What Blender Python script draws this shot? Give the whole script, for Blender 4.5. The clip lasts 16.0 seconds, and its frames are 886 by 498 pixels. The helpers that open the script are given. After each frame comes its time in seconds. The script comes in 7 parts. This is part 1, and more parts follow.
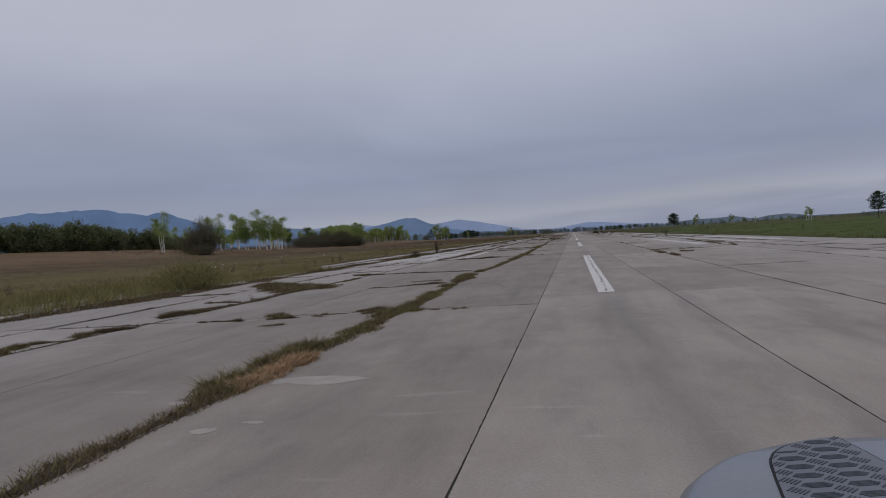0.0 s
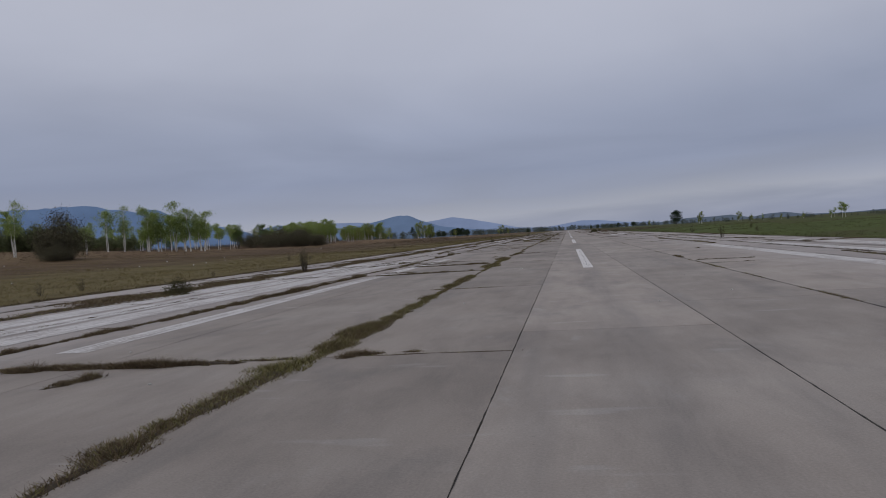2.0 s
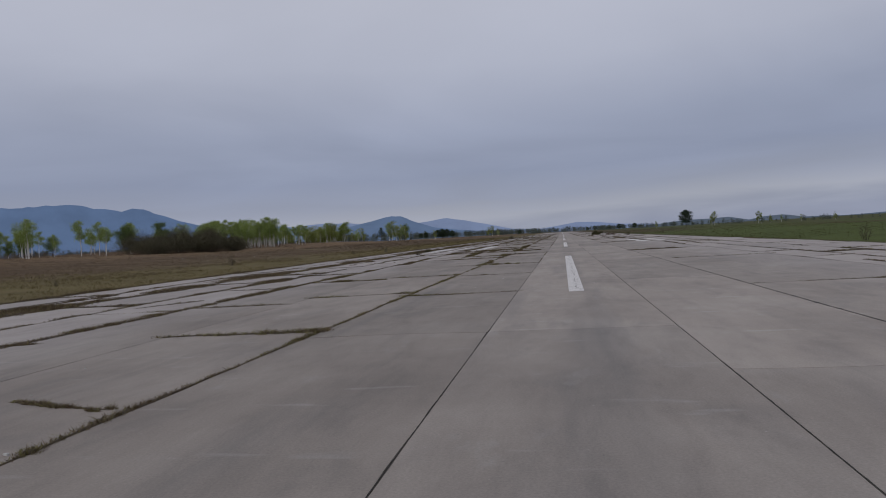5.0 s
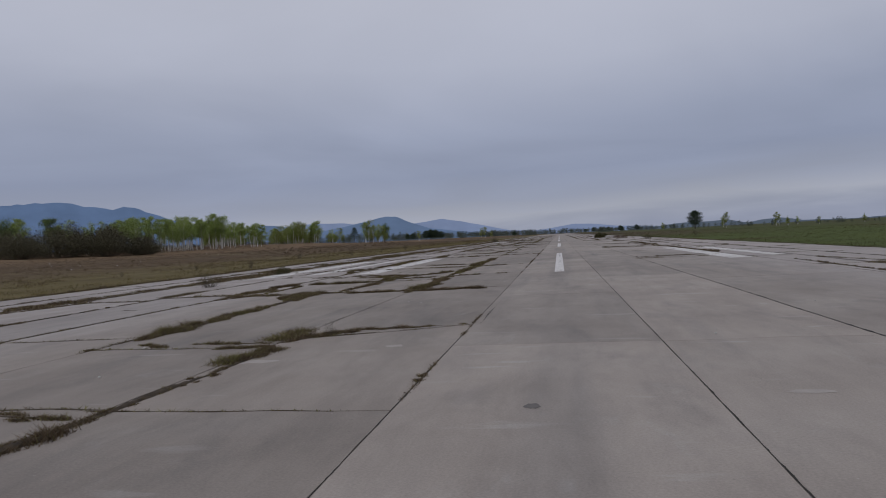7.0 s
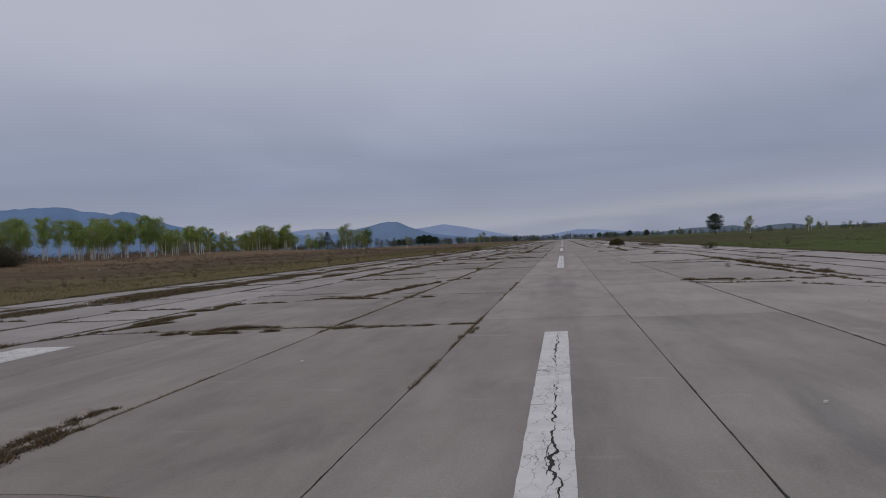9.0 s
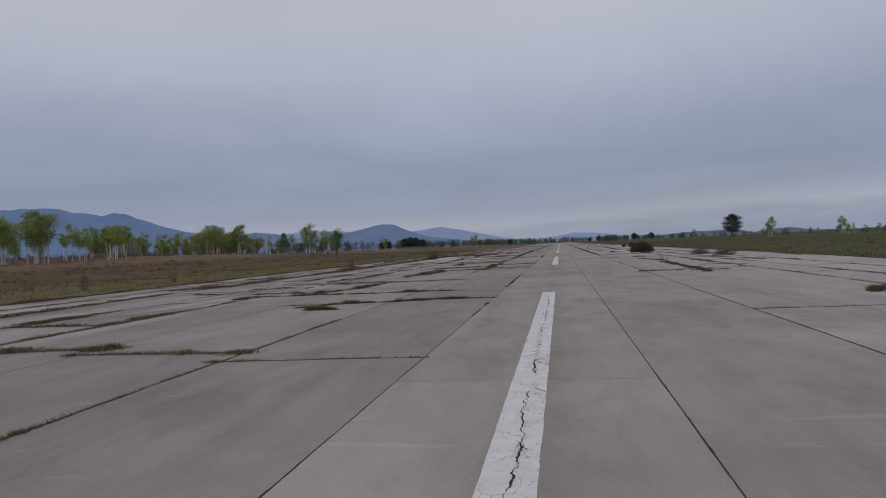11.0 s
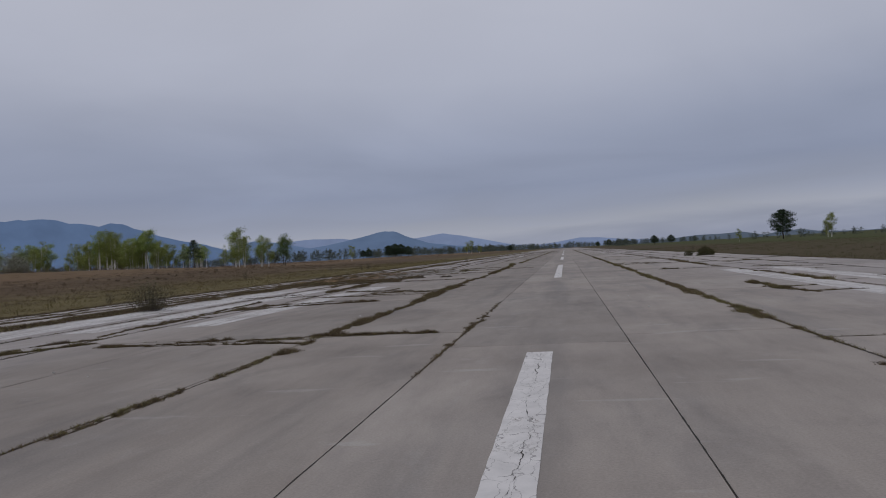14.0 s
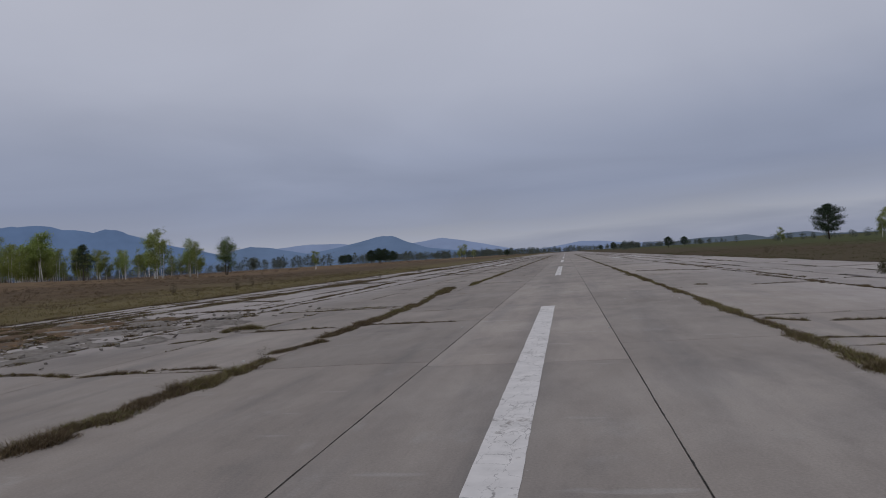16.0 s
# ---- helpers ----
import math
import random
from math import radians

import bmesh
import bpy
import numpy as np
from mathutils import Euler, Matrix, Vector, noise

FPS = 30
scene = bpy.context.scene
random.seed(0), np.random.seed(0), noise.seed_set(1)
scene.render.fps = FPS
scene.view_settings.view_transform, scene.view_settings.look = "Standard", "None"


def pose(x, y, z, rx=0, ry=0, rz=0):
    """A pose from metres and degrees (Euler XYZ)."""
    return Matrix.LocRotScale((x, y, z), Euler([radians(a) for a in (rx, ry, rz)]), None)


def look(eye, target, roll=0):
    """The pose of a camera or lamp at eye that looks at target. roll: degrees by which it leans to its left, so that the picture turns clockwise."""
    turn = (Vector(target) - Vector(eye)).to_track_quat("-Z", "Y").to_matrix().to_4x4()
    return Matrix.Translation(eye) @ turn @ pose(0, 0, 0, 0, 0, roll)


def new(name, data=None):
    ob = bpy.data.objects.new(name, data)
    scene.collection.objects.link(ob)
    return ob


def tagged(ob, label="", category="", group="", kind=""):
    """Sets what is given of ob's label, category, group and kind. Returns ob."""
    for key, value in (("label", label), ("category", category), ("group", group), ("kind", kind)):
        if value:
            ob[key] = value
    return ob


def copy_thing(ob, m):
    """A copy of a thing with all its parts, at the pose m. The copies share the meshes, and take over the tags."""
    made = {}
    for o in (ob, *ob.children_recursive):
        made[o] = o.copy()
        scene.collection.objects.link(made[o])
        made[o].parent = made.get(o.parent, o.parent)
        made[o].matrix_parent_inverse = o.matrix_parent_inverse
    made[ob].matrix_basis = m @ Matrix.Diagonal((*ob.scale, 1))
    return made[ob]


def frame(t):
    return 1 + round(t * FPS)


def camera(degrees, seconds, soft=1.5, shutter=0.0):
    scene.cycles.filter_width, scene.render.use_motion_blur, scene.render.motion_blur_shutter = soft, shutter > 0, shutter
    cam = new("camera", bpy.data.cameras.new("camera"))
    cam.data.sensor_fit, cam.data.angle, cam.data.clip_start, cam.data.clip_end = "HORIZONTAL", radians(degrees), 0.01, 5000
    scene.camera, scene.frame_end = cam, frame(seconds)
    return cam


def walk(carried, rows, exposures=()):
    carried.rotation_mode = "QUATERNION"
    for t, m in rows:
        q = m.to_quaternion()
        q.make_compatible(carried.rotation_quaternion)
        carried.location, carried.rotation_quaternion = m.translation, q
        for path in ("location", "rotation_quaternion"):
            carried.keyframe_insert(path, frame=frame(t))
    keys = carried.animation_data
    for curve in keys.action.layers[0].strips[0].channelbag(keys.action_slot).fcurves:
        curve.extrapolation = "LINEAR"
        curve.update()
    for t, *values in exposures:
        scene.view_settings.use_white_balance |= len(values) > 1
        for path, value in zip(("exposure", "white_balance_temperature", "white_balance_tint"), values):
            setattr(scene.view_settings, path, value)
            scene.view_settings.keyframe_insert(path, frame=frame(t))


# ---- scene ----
# camera and its way along the runway: seconds, x, y, z, yaw, pitch, roll
PATH = [
    (0.0, -0.835, -19.864, 1.753, 10.578, -0.742, 3.850),
    (0.5, -0.856, -7.761, 1.830, 10.623, -0.673, 3.822),
    (1.0, -0.883, 4.015, 1.808, 10.591, -0.737, 3.581),
    (1.5, -0.899, 15.969, 1.774, 10.494, -1.050, 3.721),
    (2.0, -0.857, 27.268, 1.816, 10.154, -0.953, 3.688),
    (2.5, -0.759, 39.055, 1.804, 9.965, -0.975, 3.522),
    (3.0, -0.725, 51.075, 1.811, 9.874, -0.931, 3.584),
    (3.5, -0.678, 63.198, 1.805, 9.850, -0.993, 3.446),
    (4.0, -0.567, 75.098, 1.805, 9.815, -0.924, 3.504),
    (6.5, -0.011, 135.268, 1.782, 9.529, -0.892, 3.119),
    (7.0, 0.071, 147.198, 1.800, 9.497, -0.826, 3.015),
    (7.5, 0.161, 159.353, 1.775, 9.670, -0.571, 3.083),
    (8.0, 0.214, 171.543, 1.792, 9.792, -0.450, 3.285),
    (8.5, 0.195, 184.111, 1.790, 9.789, -0.516, 3.050),
    (9.0, 0.210, 196.225, 1.816, 9.770, -0.361, 2.940),
    (11.5, 0.490, 257.064, 1.762, 9.548, -0.046, 2.727),
    (12.0, 0.485, 269.041, 1.808, 9.694, 0.125, 2.834),
    (12.5, 0.482, 281.017, 1.803, 9.886, 0.210, 2.691),
    (13.0, 0.479, 293.224, 1.814, 9.931, 0.082, 2.713),
    (13.5, 0.517, 305.663, 1.798, 9.908, 0.279, 3.119),
    (14.0, 0.538, 317.770, 1.803, 9.968, 0.439, 3.432),
    (14.5, 0.566, 329.680, 1.802, 9.980, 0.706, 3.340),
    (15.0, 0.582, 341.626, 1.803, 9.897, 0.806, 3.261),
    (15.5, 0.614, 353.839, 1.817, 9.891, 0.726, 3.235),
    (16.0, 0.697, 366.398, 1.812, 10.021, 0.813, 3.767),
]
cam = camera(65.04, 16.0, soft=1.0)
walk(cam, [(t, pose(x, y, z, 90 + pitch, roll, yaw)) for t, x, y, z, yaw, pitch, roll in PATH],
     [(0.0, 0.0), (2.0, 0.01), (4.0, 0.02), (8.0, 0.02), (9.0, -0.02), (11.5, 0.03), (12.0, -0.04), (16.0, -0.06)])

# ---- sky and light: a closed, even cloud cover ----
world = bpy.data.worlds.new("overcast_sky")
scene.world = world
world.use_nodes = True
wn, wl = world.node_tree.nodes, world.node_tree.links
wn.clear()
w_out = wn.new("ShaderNodeOutputWorld")
w_bg = wn.new("ShaderNodeBackground")
w_tc = wn.new("ShaderNodeTexCoord")
w_sep = wn.new("ShaderNodeSeparateXYZ")
wl.new(w_tc.outputs["Generated"], w_sep.inputs[0])
# cloud deck seen in perspective: direction divided by its height
w_add = wn.new("ShaderNodeMath")
w_add.operation = "ADD"
w_add.inputs[1].default_value = 0.11
w_abs = wn.new("ShaderNodeMath")
w_abs.operation = "ABSOLUTE"
wl.new(w_sep.outputs[2], w_abs.inputs[0])
wl.new(w_abs.outputs[0], w_add.inputs[0])
w_dx, w_dy = wn.new("ShaderNodeMath"), wn.new("ShaderNodeMath")
w_comb = wn.new("ShaderNodeCombineXYZ")
for node, axis in ((w_dx, 0), (w_dy, 1)):
    node.operation = "DIVIDE"
    wl.new(w_sep.outputs[axis], node.inputs[0])
    wl.new(w_add.outputs[0], node.inputs[1])
    wl.new(node.outputs[0], w_comb.inputs[axis])
w_noise = wn.new("ShaderNodeTexNoise")
w_noise.inputs["Scale"].default_value = 0.55
w_noise.inputs["Detail"].default_value = 7
w_noise.inputs["Roughness"].default_value = 0.46
w_noise.inputs["Distortion"].default_value = 0.5
wl.new(w_comb.outputs[0], w_noise.inputs["Vector"])
w_ramp = wn.new("ShaderNodeValToRGB")
stops = [(0.0, (0.270, 0.298, 0.398)), (0.016, (0.300, 0.324, 0.412)), (0.032, (0.338, 0.357, 0.432)), (0.052, (0.282, 0.308, 0.404)),
         (0.09, (0.254, 0.286, 0.396)), (0.15, (0.306, 0.338, 0.446)), (0.24, (0.418, 0.441, 0.534)),
         (0.36, (0.482, 0.498, 0.580)), (1.0, (0.480, 0.492, 0.562))]
for i, (at, colour) in enumerate(stops):
    e = w_ramp.color_ramp.elements[i] if i < 2 else w_ramp.color_ramp.elements.new(at)
    e.position, e.color = at, (*colour, 1)
w_shift = wn.new("ShaderNodeMath")
w_shift.operation = "MULTIPLY_ADD"
w_shift.inputs[1].default_value = 0.05
w_shift.inputs[2].default_value = -0.025
wl.new(w_noise.outputs["Fac"], w_shift.inputs[0])
# the cloud base lifts towards the east and leaves a pale gap over the horizon
w_east = wn.new("ShaderNodeMath")
w_east.operation = "MAXIMUM"
w_east.inputs[1].default_value = 0.0
wl.new(w_sep.outputs[0], w_east.inputs[0])
w_base = wn.new("ShaderNodeMath")
w_base.operation = "MULTIPLY_ADD"
w_base.inputs[1].default_value = -0.048
w_low = wn.new("ShaderNodeMath")
w_low.operation, w_low.use_clamp = "MULTIPLY_ADD", True
w_low.inputs[1].default_value, w_low.inputs[2].default_value = -3.2, 1.15
wl.new(w_abs.outputs[0], w_low.inputs[0])
w_rise = wn.new("ShaderNodeMath")
w_rise.operation = "MULTIPLY"
wl.new(w_east.outputs[0], w_rise.inputs[0])
wl.new(w_low.outputs[0], w_rise.inputs[1])
wl.new(w_rise.outputs[0], w_base.inputs[0])
wl.new(w_abs.outputs[0], w_base.inputs[2])
w_lift = wn.new("ShaderNodeMath")
wl.new(w_base.outputs[0], w_lift.inputs[0])
wl.new(w_shift.outputs[0], w_lift.inputs[1])
wl.new(w_lift.outputs[0], w_ramp.inputs[0])
w_map = wn.new("ShaderNodeMapRange")
w_map.inputs["From Min"].default_value, w_map.inputs["From Max"].default_value = 0.28, 0.72
w_map.inputs["To Min"].default_value, w_map.inputs["To Max"].default_value = 0.91, 1.09
wl.new(w_noise.outputs["Fac"], w_map.inputs["Value"])
w_mul = wn.new("ShaderNodeVectorMath")
w_mul.operation = "SCALE"
wl.new(w_ramp.outputs[0], w_mul.inputs[0])
# the cover is a little thinner towards the west
w_side = wn.new("ShaderNodeMath")
w_side.operation = "MULTIPLY_ADD"
w_side.inputs[1].default_value, w_side.inputs[2].default_value = -0.02, 1.0
wl.new(w_sep.outputs[0], w_side.inputs[0])
w_both = wn.new("ShaderNodeMath")
w_both.operation = "MULTIPLY"
wl.new(w_map.outputs[0], w_both.inputs[0])
wl.new(w_side.outputs[0], w_both.inputs[1])
wl.new(w_both.outputs[0], w_mul.inputs["Scale"])
# the clear sky that the clouds hide almost wholly
w_sky = wn.new("ShaderNodeTexSky")
w_sky.sky_type = "NISHITA"
w_sky.sun_disc = False
w_sky.sun_elevation, w_sky.sun_rotation = radians(42), radians(200)
w_dim = wn.new("ShaderNodeVectorMath")
w_dim.operation = "SCALE"
w_dim.inputs["Scale"].default_value = 0.08
wl.new(w_sky.outputs[0], w_dim.inputs[0])
w_mix = wn.new("ShaderNodeMix")
w_mix.data_type = "RGBA"
w_mix.inputs["Factor"].default_value = 0.95
wl.new(w_dim.outputs[0], w_mix.inputs["A"])
wl.new(w_mul.outputs[0], w_mix.inputs["B"])
wl.new(w_mix.outputs["Result"], w_bg.inputs["Color"])
w_bg.inputs["Strength"].default_value = 1.0
wl.new(w_bg.outputs[0], w_out.inputs["Surface"])

sun = new("sun", bpy.data.lights.new("sun", "SUN"))
sun.data.energy, sun.data.angle, sun.data.color = 0.66, radians(40), (1.0, 0.96, 0.9)
sun.matrix_world = look((-60, -170, 160), (0, 0, 0))


# ---- materials ----
def nodes_of(name):
    m = bpy.data.materials.new(name)
    m.use_nodes = True
    n, l = m.node_tree.nodes, m.node_tree.links
    b = n["Principled BSDF"]
    return m, n, l, b


def noise_node(n, l, scale, detail=4.0, rough=0.55, vec=None, distort=0.0):
    t = n.new("ShaderNodeTexNoise")
    t.inputs["Scale"].default_value = scale
    t.inputs["Detail"].default_value = detail
    t.inputs["Roughness"].default_value = rough
    t.inputs["Distortion"].default_value = distort
    if vec is not None:
        l.new(vec, t.inputs["Vector"])
    return t.outputs["Fac"]


def ramp_node(n, l, fac, stops):
    r = n.new("ShaderNodeValToRGB")
    for i, (at, c) in enumerate(stops):
        e = r.color_ramp.elements[i] if i < 2 else r.color_ramp.elements.new(at)
        e.position, e.color = at, (*c, 1)
    l.new(fac, r.inputs[0])
    return r.outputs[0]


def mix_node(n, l, fac, a, b, blend="MIX"):
    m = n.new("ShaderNodeMix")
    m.data_type, m.blend_type = "RGBA", blend
    for key, v in (("Factor", fac), ("A", a), ("B", b)):
        if isinstance(v, (int, float)):
            m.inputs[key].default_value = v
        elif isinstance(v, tuple):
            m.inputs[key].default_value = (*v, 1)
        else:
            l.new(v, m.inputs[key])
    return m.outputs["Result"]


def math_node(n, l, op, a, b=None, c=None, clamp=False):
    m = n.new("ShaderNodeMath")
    m.operation, m.use_clamp = op, clamp
    for i, v in enumerate((a, b, c)):
        if v is None:
            continue
        if isinstance(v, (int, float)):
            m.inputs[i].default_value = v
        else:
            l.new(v, m.inputs[i])
    return m.outputs[0]


def step_node(n, l, v, lo, hi):
    m = n.new("ShaderNodeMapRange")
    m.interpolation_type = "SMOOTHSTEP"
    m.inputs["From Min"].default_value, m.inputs["From Max"].default_value = lo, hi
    l.new(v, m.inputs["Value"])
    return m.outputs[0]


def bump_node(n, l, b, height, strength, distance):
    u = n.new("ShaderNodeBump")
    u.inputs["Strength"].default_value, u.inputs["Distance"].default_value = strength, distance
    l.new(height, u.inputs["Height"])
    l.new(u.outputs[0], b.inputs["Normal"])


def world_pos(n):
    return n.new("ShaderNodeNewGeometry").outputs["Position"]


def scaled(n, l, vec, sx, sy, sz):
    m = n.new("ShaderNodeMapping")
    m.inputs["Scale"].default_value = (sx, sy, sz)
    l.new(vec, m.inputs["Vector"])
    return m.outputs[0]


def concrete_tone(n, l):
    """Old runway concrete: cloudy stains, rubber streaks along the runway, fine grain, each slab its own tone."""
    p = world_pos(n)
    big = noise_node(n, l, 0.22, 5, 0.6, p)
    streak = noise_node(n, l, 1.0, 4, 0.55, scaled(n, l, p, 0.9, 0.07, 1))
    mid = noise_node(n, l, 1.4, 6, 0.65, scaled(n, l, p, 1, 0.5, 1), 0.2)
    cross = noise_node(n, l, 1.0, 3, 0.5, scaled(n, l, p, 0.5, 2.2, 1))
    fine = noise_node(n, l, 38, 4, 0.7, p)
    base = ramp_node(n, l, big, [(0.30, (0.240, 0.206, 0.180)), (0.5, (0.292, 0.252, 0.220)), (0.72, (0.338, 0.297, 0.262))])
    base = mix_node(n, l, math_node(n, l, "MULTIPLY", step_node(n, l, streak, 0.52, 0.72), 0.55), base, (0.196, 0.178, 0.166))
    blot = noise_node(n, l, 0.62, 6, 0.62, scaled(n, l, p, 1, 0.5, 1), 0.4)
    base = mix_node(n, l, math_node(n, l, "MULTIPLY", step_node(n, l, blot, 0.52, 0.70), 0.42), base, (0.178, 0.160, 0.150))
    base = mix_node(n, l, math_node(n, l, "MULTIPLY", step_node(n, l, mid, 0.58, 0.75), 0.40), base, (0.365, 0.340, 0.315))
    base = mix_node(n, l, math_node(n, l, "MULTIPLY", step_node(n, l, cross, 0.64, 0.72), 0.30), base, (0.42, 0.395, 0.37))
    # oil dripped along the centreline; older, darker concrete in the western lanes, bleached towards the edge
    sep = n.new("ShaderNodeSeparateXYZ")
    l.new(p, sep.inputs[0])
    x = sep.outputs[0]
    drip = math_node(n, l, "SUBTRACT", 1.0, step_node(n, l, math_node(n, l, "ABSOLUTE", x), 0.10, 0.75))
    drip = math_node(n, l, "MULTIPLY", drip, step_node(n, l, streak, 0.30, 0.60))
    base = mix_node(n, l, math_node(n, l, "MULTIPLY", drip, 0.34), base, (0.150, 0.137, 0.130))
    west = step_node(n, l, x, -1.82, -1.76)
    base = mix_node(n, l, 1.0, base, ramp_node(n, l, west, [(0.0, (0.895, 0.91, 0.92)), (1.0, (1.03, 1.055, 1.075))]), "MULTIPLY")
    bleach = math_node(n, l, "MULTIPLY", step_node(n, l, math_node(n, l, "ABSOLUTE", math_node(n, l, "ADD", x, 1.5)), 7.5, 12.0), math_node(n, l, "MULTIPLY_ADD", big, 1.0, 0.2))
    base = mix_node(n, l, bleach, base, (0.354, 0.324, 0.308))
    # earth trodden and washed over the broken western slabs
    y = sep.outputs[1]
    earth = math_node(n, l, "MULTIPLY", step_node(n, l, math_node(n, l, "MULTIPLY", x, -1.0), 8.8, 12.5), math_node(n, l, "MULTIPLY", step_node(n, l, y, 225, 262), math_node(n, l, "SUBTRACT", 1.0, step_node(n, l, y, 318, 334))))
    wash = noise_node(n, l, 1.0, 5, 0.6, scaled(n, l, p, 0.45, 0.16, 1), 0.3)
    base = mix_node(n, l, math_node(n, l, "MULTIPLY", earth, math_node(n, l, "MULTIPLY", step_node(n, l, wash, 0.40, 0.60), 0.75)), base, (0.165, 0.132, 0.105))
    grain = ramp_node(n, l, fine, [(0.25, (0.80, 0.80, 0.80)), (0.75, (1.16, 1.16, 1.16))])
    base = mix_node(n, l, 0.9, base, grain, "MULTIPLY")
    cloud = noise_node(n, l, 1.0, 9, 0.72, scaled(n, l, p, 1.3, 0.34, 1), 0.3)
    base = mix_node(n, l, 1.0, base, ramp_node(n, l, cloud, [(0.30, (0.83, 0.83, 0.84)), (0.5, (1.0, 1.0, 1.0)), (0.70, (1.12, 1.12, 1.12))]), "MULTIPLY")
    speck = noise_node(n, l, 13, 3, 0.6, p)
    base = mix_node(n, l, math_node(n, l, "MULTIPLY", step_node(n, l, speck, 0.70, 0.76), 0.5), base, (0.42, 0.40, 0.38))
    base = mix_node(n, l, math_node(n, l, "MULTIPLY", step_node(n, l, math_node(n, l, "SUBTRACT", 1.0, speck), 0.69, 0.75), 0.45), base, (0.13, 0.12, 0.11))
    info = n.new("ShaderNodeObjectInfo").outputs["Random"]
    isle = n.new("ShaderNodeNewGeometry").outputs["Random Per Island"]
    own = math_node(n, l, "FRACT", math_node(n, l, "ADD", math_node(n, l, "MULTIPLY", info, 7.3), isle))
    tone = ramp_node(n, l, own, [(0.0, (0.90, 0.90, 0.90)), (1.0, (1.09, 1.085, 1.08))])
    base = mix_node(n, l, 1.0, base, tone, "MULTIPLY")
    height = math_node(n, l, "ADD", math_node(n, l, "MULTIPLY", fine, 0.5), mid)
    return base, height


def make_concrete():
    m, n, l, b = nodes_of("runway_concrete")
    base, height = concrete_tone(n, l)
    l.new(base, b.inputs["Base Color"])
    b.inputs["Roughness"].default_value = 0.82
    b.inputs["Specular IOR Level"].default_value = 0.3
    bump_node(n, l, b, height, 0.25, 0.02)
    return m


def make_paint(name, wear, tint=(0.70, 0.675, 0.655), brushed=0.0):
    """White marking paint, chipped and cracked so that the concrete shows through."""
    m, n, l, b = nodes_of(name)
    base, height = concrete_tone(n, l)
    p = world_pos(n)
    chips = noise_node(n, l, 9, 7, 0.72, p, 0.8)
    patch = noise_node(n, l, 0.55, 4, 0.6, p)
    v = n.new("ShaderNodeTexVoronoi")
    v.feature = "DISTANCE_TO_EDGE"
    v.inputs["Scale"].default_value = 3.6
    warp = n.new("ShaderNodeVectorMath")
    warp.operation = "MULTIPLY_ADD"
    warp.inputs[1].default_value = (0.22, 0.3, 0)
    jag = n.new("ShaderNodeTexNoise")
    jag.inputs["Scale"].default_value, jag.inputs["Detail"].default_value = 4.0, 6.0
    l.new(p, jag.inputs["Vector"])
    l.new(jag.outputs["Color"], warp.inputs[0])
    l.new(scaled(n, l, p, 1, 0.5, 1), warp.inputs[2])
    l.new(warp.outputs[0], v.inputs["Vector"])
    net = math_node(n, l, "LESS_THAN", v.outputs["Distance"], 0.008)
    loss = math_node(n, l, "ADD", math_node(n, l, "MULTIPLY", chips, 0.75), math_node(n, l, "MULTIPLY", patch, 0.55))
    if brushed:
        lines = noise_node(n, l, 1.0, 3, 0.6, scaled(n, l, p, 7.0, 0.12, 1))
        loss = math_node(n, l, "ADD", loss, math_node(n, l, "MULTIPLY_ADD", lines, brushed, -0.5 * brushed))
    gone = step_node(n, l, loss, 0.80 - wear, 0.88 - wear)
    net = math_node(n, l, "MULTIPLY", net, step_node(n, l, loss, 0.58 - wear, 0.74 - wear))
    if not brushed:
        sx = n.new("ShaderNodeSeparateXYZ")
        l.new(p, sx.inputs[0])
        middle = math_node(n, l, "SUBTRACT", 1.0, step_node(n, l, math_node(n, l, "ABSOLUTE", math_node(n, l, "ADD", sx.outputs[0], -0.03)), 0.03, 0.15))
        craze = n.new("ShaderNodeTexVoronoi")
        craze.feature = "DISTANCE_TO_EDGE"
        craze.inputs["Scale"].default_value = 13.0
        l.new(warp.outputs[0], craze.inputs["Vector"])
        fine_net = math_node(n, l, "LESS_THAN", craze.outputs["Distance"], 0.035)
        some = step_node(n, l, noise_node(n, l, 1.6, 3, 0.6, p), 0.48, 0.66)
        net = math_node(n, l, "MAXIMUM", net, math_node(n, l, "MULTIPLY", fine_net, math_node(n, l, "MULTIPLY", middle, some)))
    dirty = ramp_node(n, l, noise_node(n, l, 3.0, 5, 0.6, p), [(0.3, tuple(0.80 * c for c in tint)), (0.7, tint)])
    col = mix_node(n, l, math_node(n, l, "MULTIPLY", gone, 0.8), dirty, base)
    col = mix_node(n, l, math_node(n, l, "MULTIPLY", net, 0.62), col, (0.10, 0.09, 0.085))
    l.new(col, b.inputs["Base Color"])
    b.inputs["Roughness"].default_value = 0.7
    b.inputs["Specular IOR Level"].default_value = 0.3
    bump_node(n, l, b, math_node(n, l, "SUBTRACT", height, gone), 0.2, 0.01)
    return m


